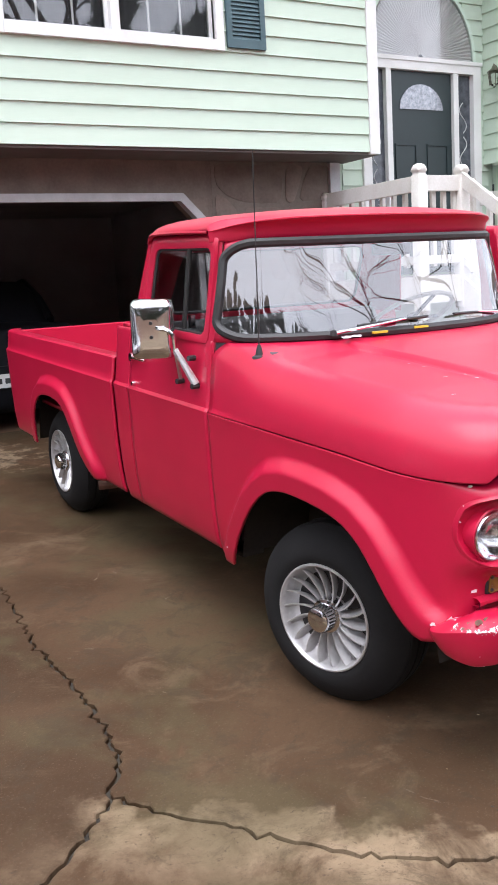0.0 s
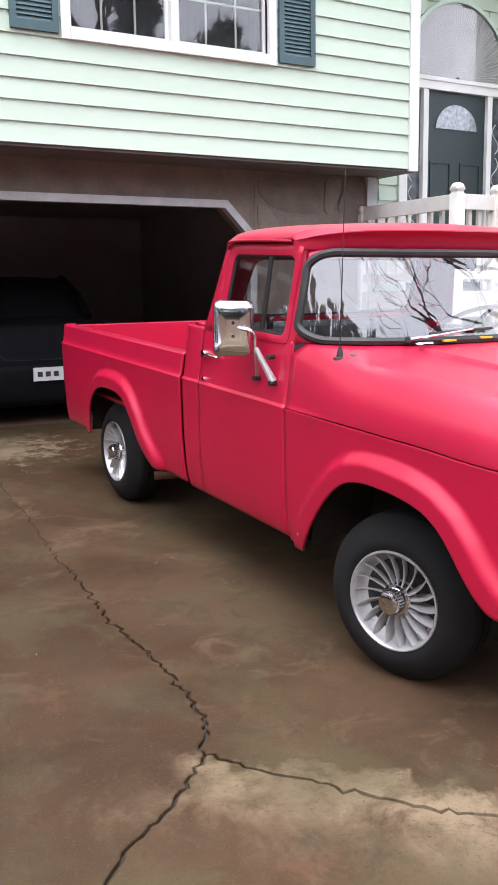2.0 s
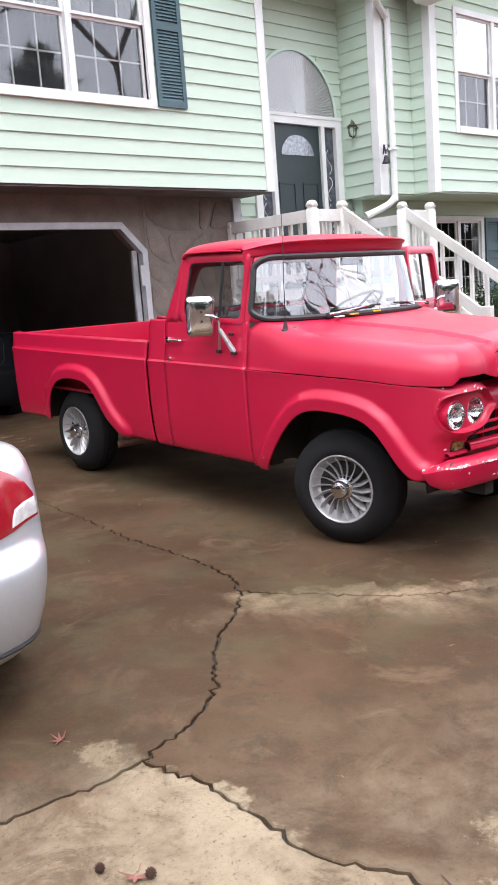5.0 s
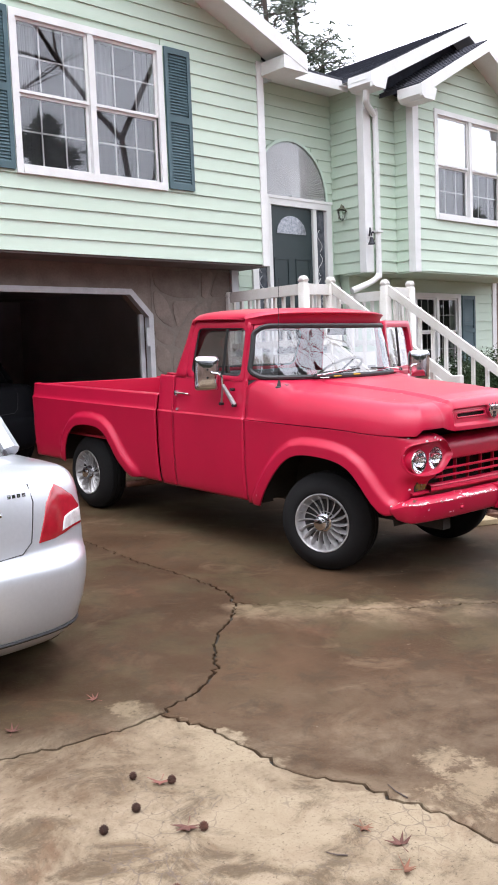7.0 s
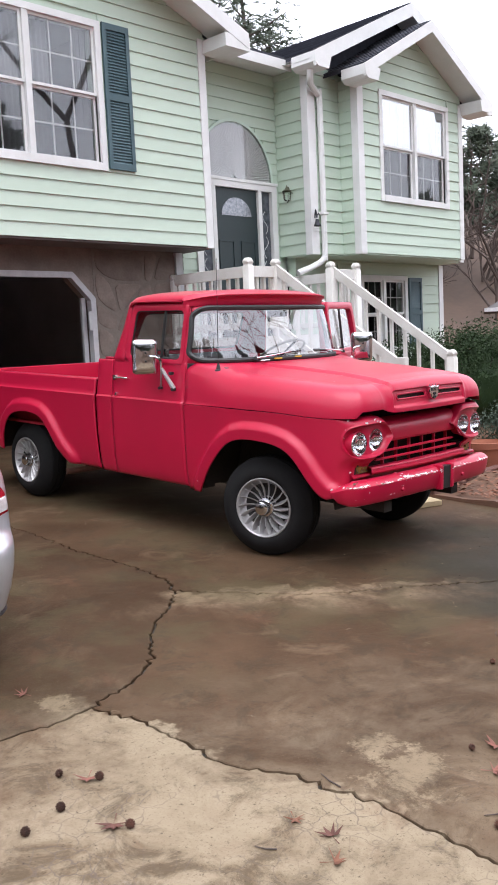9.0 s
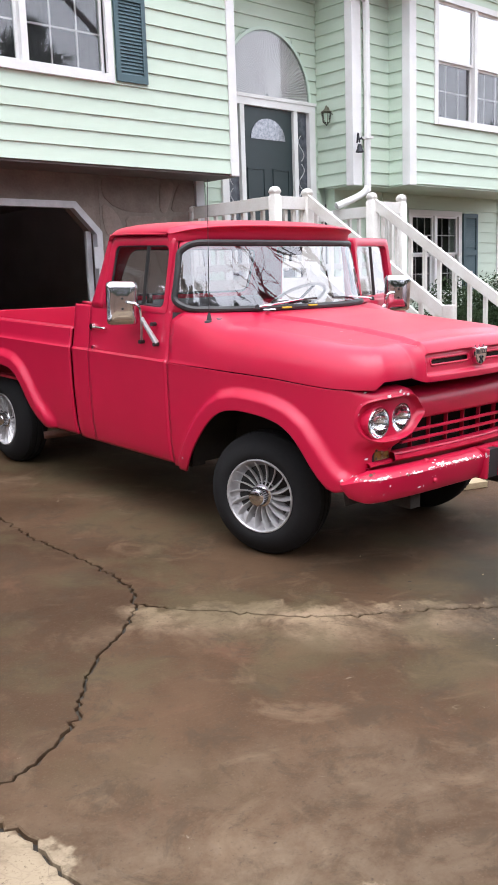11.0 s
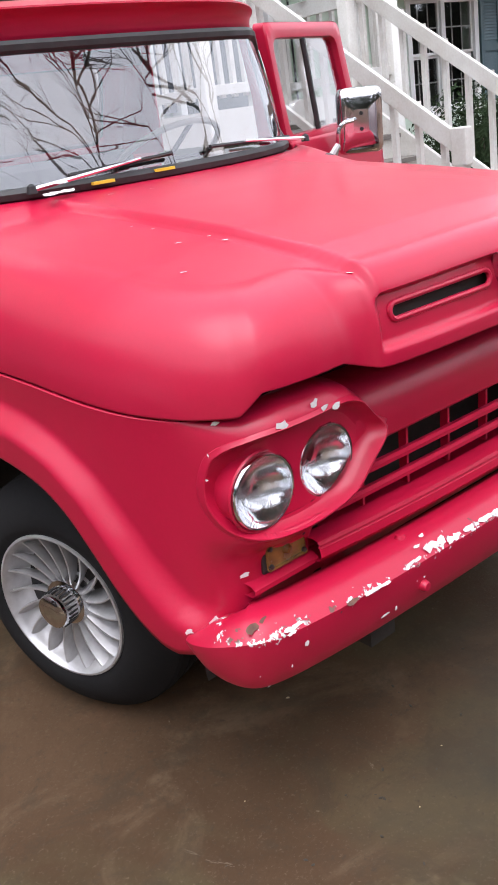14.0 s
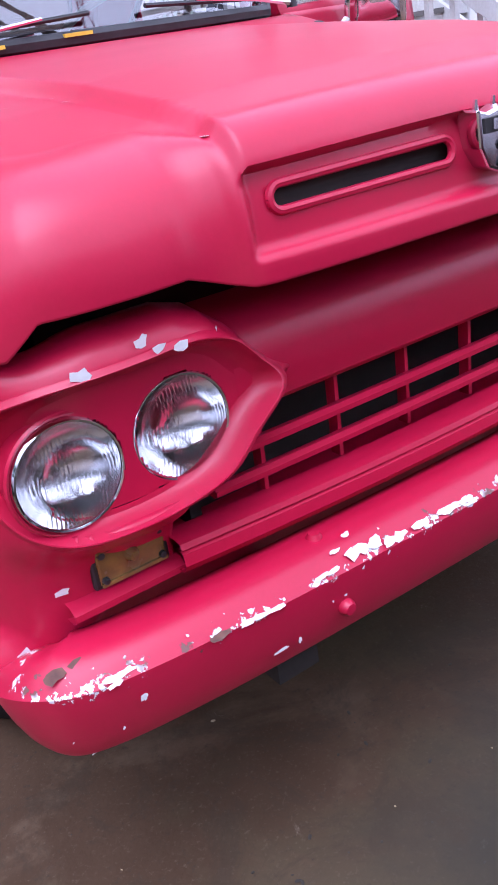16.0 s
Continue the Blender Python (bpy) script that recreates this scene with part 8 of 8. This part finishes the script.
car(Matrix.Translation((-1.32, 1.90, ground_z(1.90))) @ TILT, "silver compact sedan parked on the driveway, tail to the street", SILVER_PAINT)
car(Matrix.Translation((2.78, 1.03, ground_z(1.03))) @ TILT @ Matrix.Rotation(math.pi, 4, "Z"), "dark maroon car parked beside the planting bed", MAROON, True)
car(Matrix.Translation((2.05, 8.36, floor_z)), "black car parked inside the dark garage", BLACK_PAINT, True)

# ---------------------------------------------------------------- things lying on the concrete
BALL = material("sweetgum_ball", (0.075, 0.040, 0.028), (0.13, 0.055, 0.035), 30, 0.9, bump=0.5, per_object=0.5)
FALLEN = material("fallen_red_leaf", (0.22, 0.085, 0.060), (0.14, 0.06, 0.045), 20, 0.8, per_object=0.35)
rnd = random.Random(41)


def seed_ball():
    """A woody ball set with short spikes."""
    bm = bmesh.new()
    bmesh.ops.create_icosphere(bm, subdivisions=2, radius=0.0125)
    for f in list(bm.faces):
        c = f.calc_center_median()
        tip = bm.verts.new(c * 1.5)
        vs = f.verts[:]
        bm.faces.remove(f)
        for i in range(3):
            bm.faces.new((vs[i], vs[(i + 1) % 3], tip))
    return bm


first = None
for x, y in ((-1.0, 1.06), (-0.91, 0.94), (-1.12, 0.87), (-1.28, 0.83), (-1.29, 0.42), (0.99, 0.44), (0.19, 0.08), (0.08, -0.14), (-0.2, -0.25), (-1.02, 0.62), (0.35, -0.1), (1.62, 0.35)):
    m = Matrix.Translation((x, y, ground_z(y) + 0.015)) @ Euler((rnd.random() * 6, rnd.random() * 6, 0)).to_matrix().to_4x4() @ Matrix.Scale(rnd.uniform(0.85, 1.25), 4)
    if first is None:
        first = mesh_object("sweetgum_ball", seed_ball(), BALL, smooth=False)
        first.matrix_world = m
        tagged(first, "small brown spiky sweetgum seed ball on the concrete", "seed ball", "seed balls on the driveway")
    else:
        copy_thing(first, m)


def star_leaf(size, seed):
    """A dry five-pointed leaf, curled up at its tips."""
    r = random.Random(seed)
    bm = bmesh.new()
    c = bm.verts.new((0, 0, 0.004))
    ring = []
    for k in range(10):
        a = radians(-100 + 200 * k / 9) if k < 10 else 0
        d = size * (r.uniform(0.75, 1.05) if k % 2 else r.uniform(0.28, 0.40))
        ring.append(bm.verts.new((d * math.cos(a), d * math.sin(a), 0.004 + (r.uniform(0.004, 0.022) if k % 2 else 0.002))))
    for a, b in zip(ring, ring[1:]):
        bm.faces.new((c, a, b))
    s0, s1 = bm.verts.new((-size * 0.9, 0.002, 0.006)), bm.verts.new((-size * 0.9, -0.002, 0.006))
    bm.faces.new((c, s0, s1))
    return bm


for k, (x, y, size, name) in enumerate(((-1.05, 0.67, 0.065, 1), (-0.94, 0.97, 0.055, 1), (-0.61, 0.11, 0.055, 1), (-0.71, 0.02, 0.05, 0), (0.10, -0.06, 0.05, 1), (-0.72, 1.76, 0.045, 1), (-1.15, 1.72, 0.05, 1), (-0.62, 0.26, 0.045, 0), (0.28, 0.03, 0.055, 1))):
    ob = mesh_object("fallen_leaf", star_leaf(size, 60 + k), FALLEN if name else LITTER, smooth=False, solid=0.0012)
    ob.matrix_world = Matrix.Translation((x, y, ground_z(y) + 0.003)) @ TILT @ Matrix.Rotation(rnd.random() * 6.28, 4, "Z")
    tagged(ob, "dry reddish fallen leaf on the concrete" if name else "dry pale brown fallen leaf on the concrete", "leaf", "fallen leaves")
for x, y, ln, a in ((0.05, -0.42, 0.10, 0.3), (-0.35, 0.33, 0.11, 1.4), (-0.80, 0.22, 0.07, 2.2), (1.35, 0.62, 0.06, 0.6), (-0.14, -0.2, 0.08, 2.7), (2.05, 1.15, 0.05, 0.2)):
    ob = mesh_object("twig", tube([(-ln / 2, 0, 0), (0, 0.006, 0.002), (ln / 2, -0.004, 0.001)], [0.003, 0.0025, 0.0015], 5), BARK)
    ob.matrix_world = Matrix.Translation((x, y, ground_z(y) + 0.004)) @ TILT @ Matrix.Rotation(a, 4, "Z")
    tagged(ob, "short dark twig on the concrete", "twig", "twigs on the driveway")

# leaf litter strewn over the planting bed
bm = bmesh.new()
for _ in range(2600):
    x, y = 4.1 + 4.2 * rnd.random() ** 1.4, 1.0 + 3.0 * rnd.random()
    if 3.95 < x < 7.2 and y > 2.72 and y < 2.93:
        continue
    z = ground_z(y) + 0.05 + 0.05 * smooth01((x - 4.2) / 0.8) + rnd.uniform(0, 0.02)
    a, s = rnd.random() * 6.28, rnd.uniform(0.02, 0.045)
    t = rnd.uniform(-0.4, 0.4)
    u, v = Vector((math.cos(a), math.sin(a), t)) * s, Vector((-math.sin(a), math.cos(a), rnd.uniform(-0.4, 0.4))) * s * 0.5
    q = Vector((x, y, z))
    bm.faces.new([bm.verts.new(q + u), bm.verts.new(q + v), bm.verts.new(q - u * 0.9), bm.verts.new(q - v)])
litter = mesh_object("leaf_litter", bm, LITTER, smooth=False)
tagged(litter, "brown dead leaves covering the planting bed", "leaf litter", kind="stuff")

# loose grit and crumbs on the oily concrete in front of the truck
rnd = random.Random(61)
for count, mat, words in ((110, CRACK, "dark crumbs of grit on oily concrete"), (24, PLANK, "pale crumbs of grit on oily concrete")):
    bm = bmesh.new()
    for _ in range(count):
        x, y, r = rnd.uniform(1.5, 3.1), rnd.gauss(1.45, 0.35), rnd.uniform(0.0012, 0.0038)
        m = pose(x, y, ground_z(y) + r * 0.4, rz=rnd.uniform(0, 360)) @ Matrix.Diagonal((r * rnd.uniform(1, 2.2), r, r * 0.6, 1))
        bmesh.ops.create_icosphere(bm, subdivisions=1, radius=1.0, matrix=m)
    tagged(mesh_object("grit", bm, mat, smooth=False), words, "grit", kind="stuff")
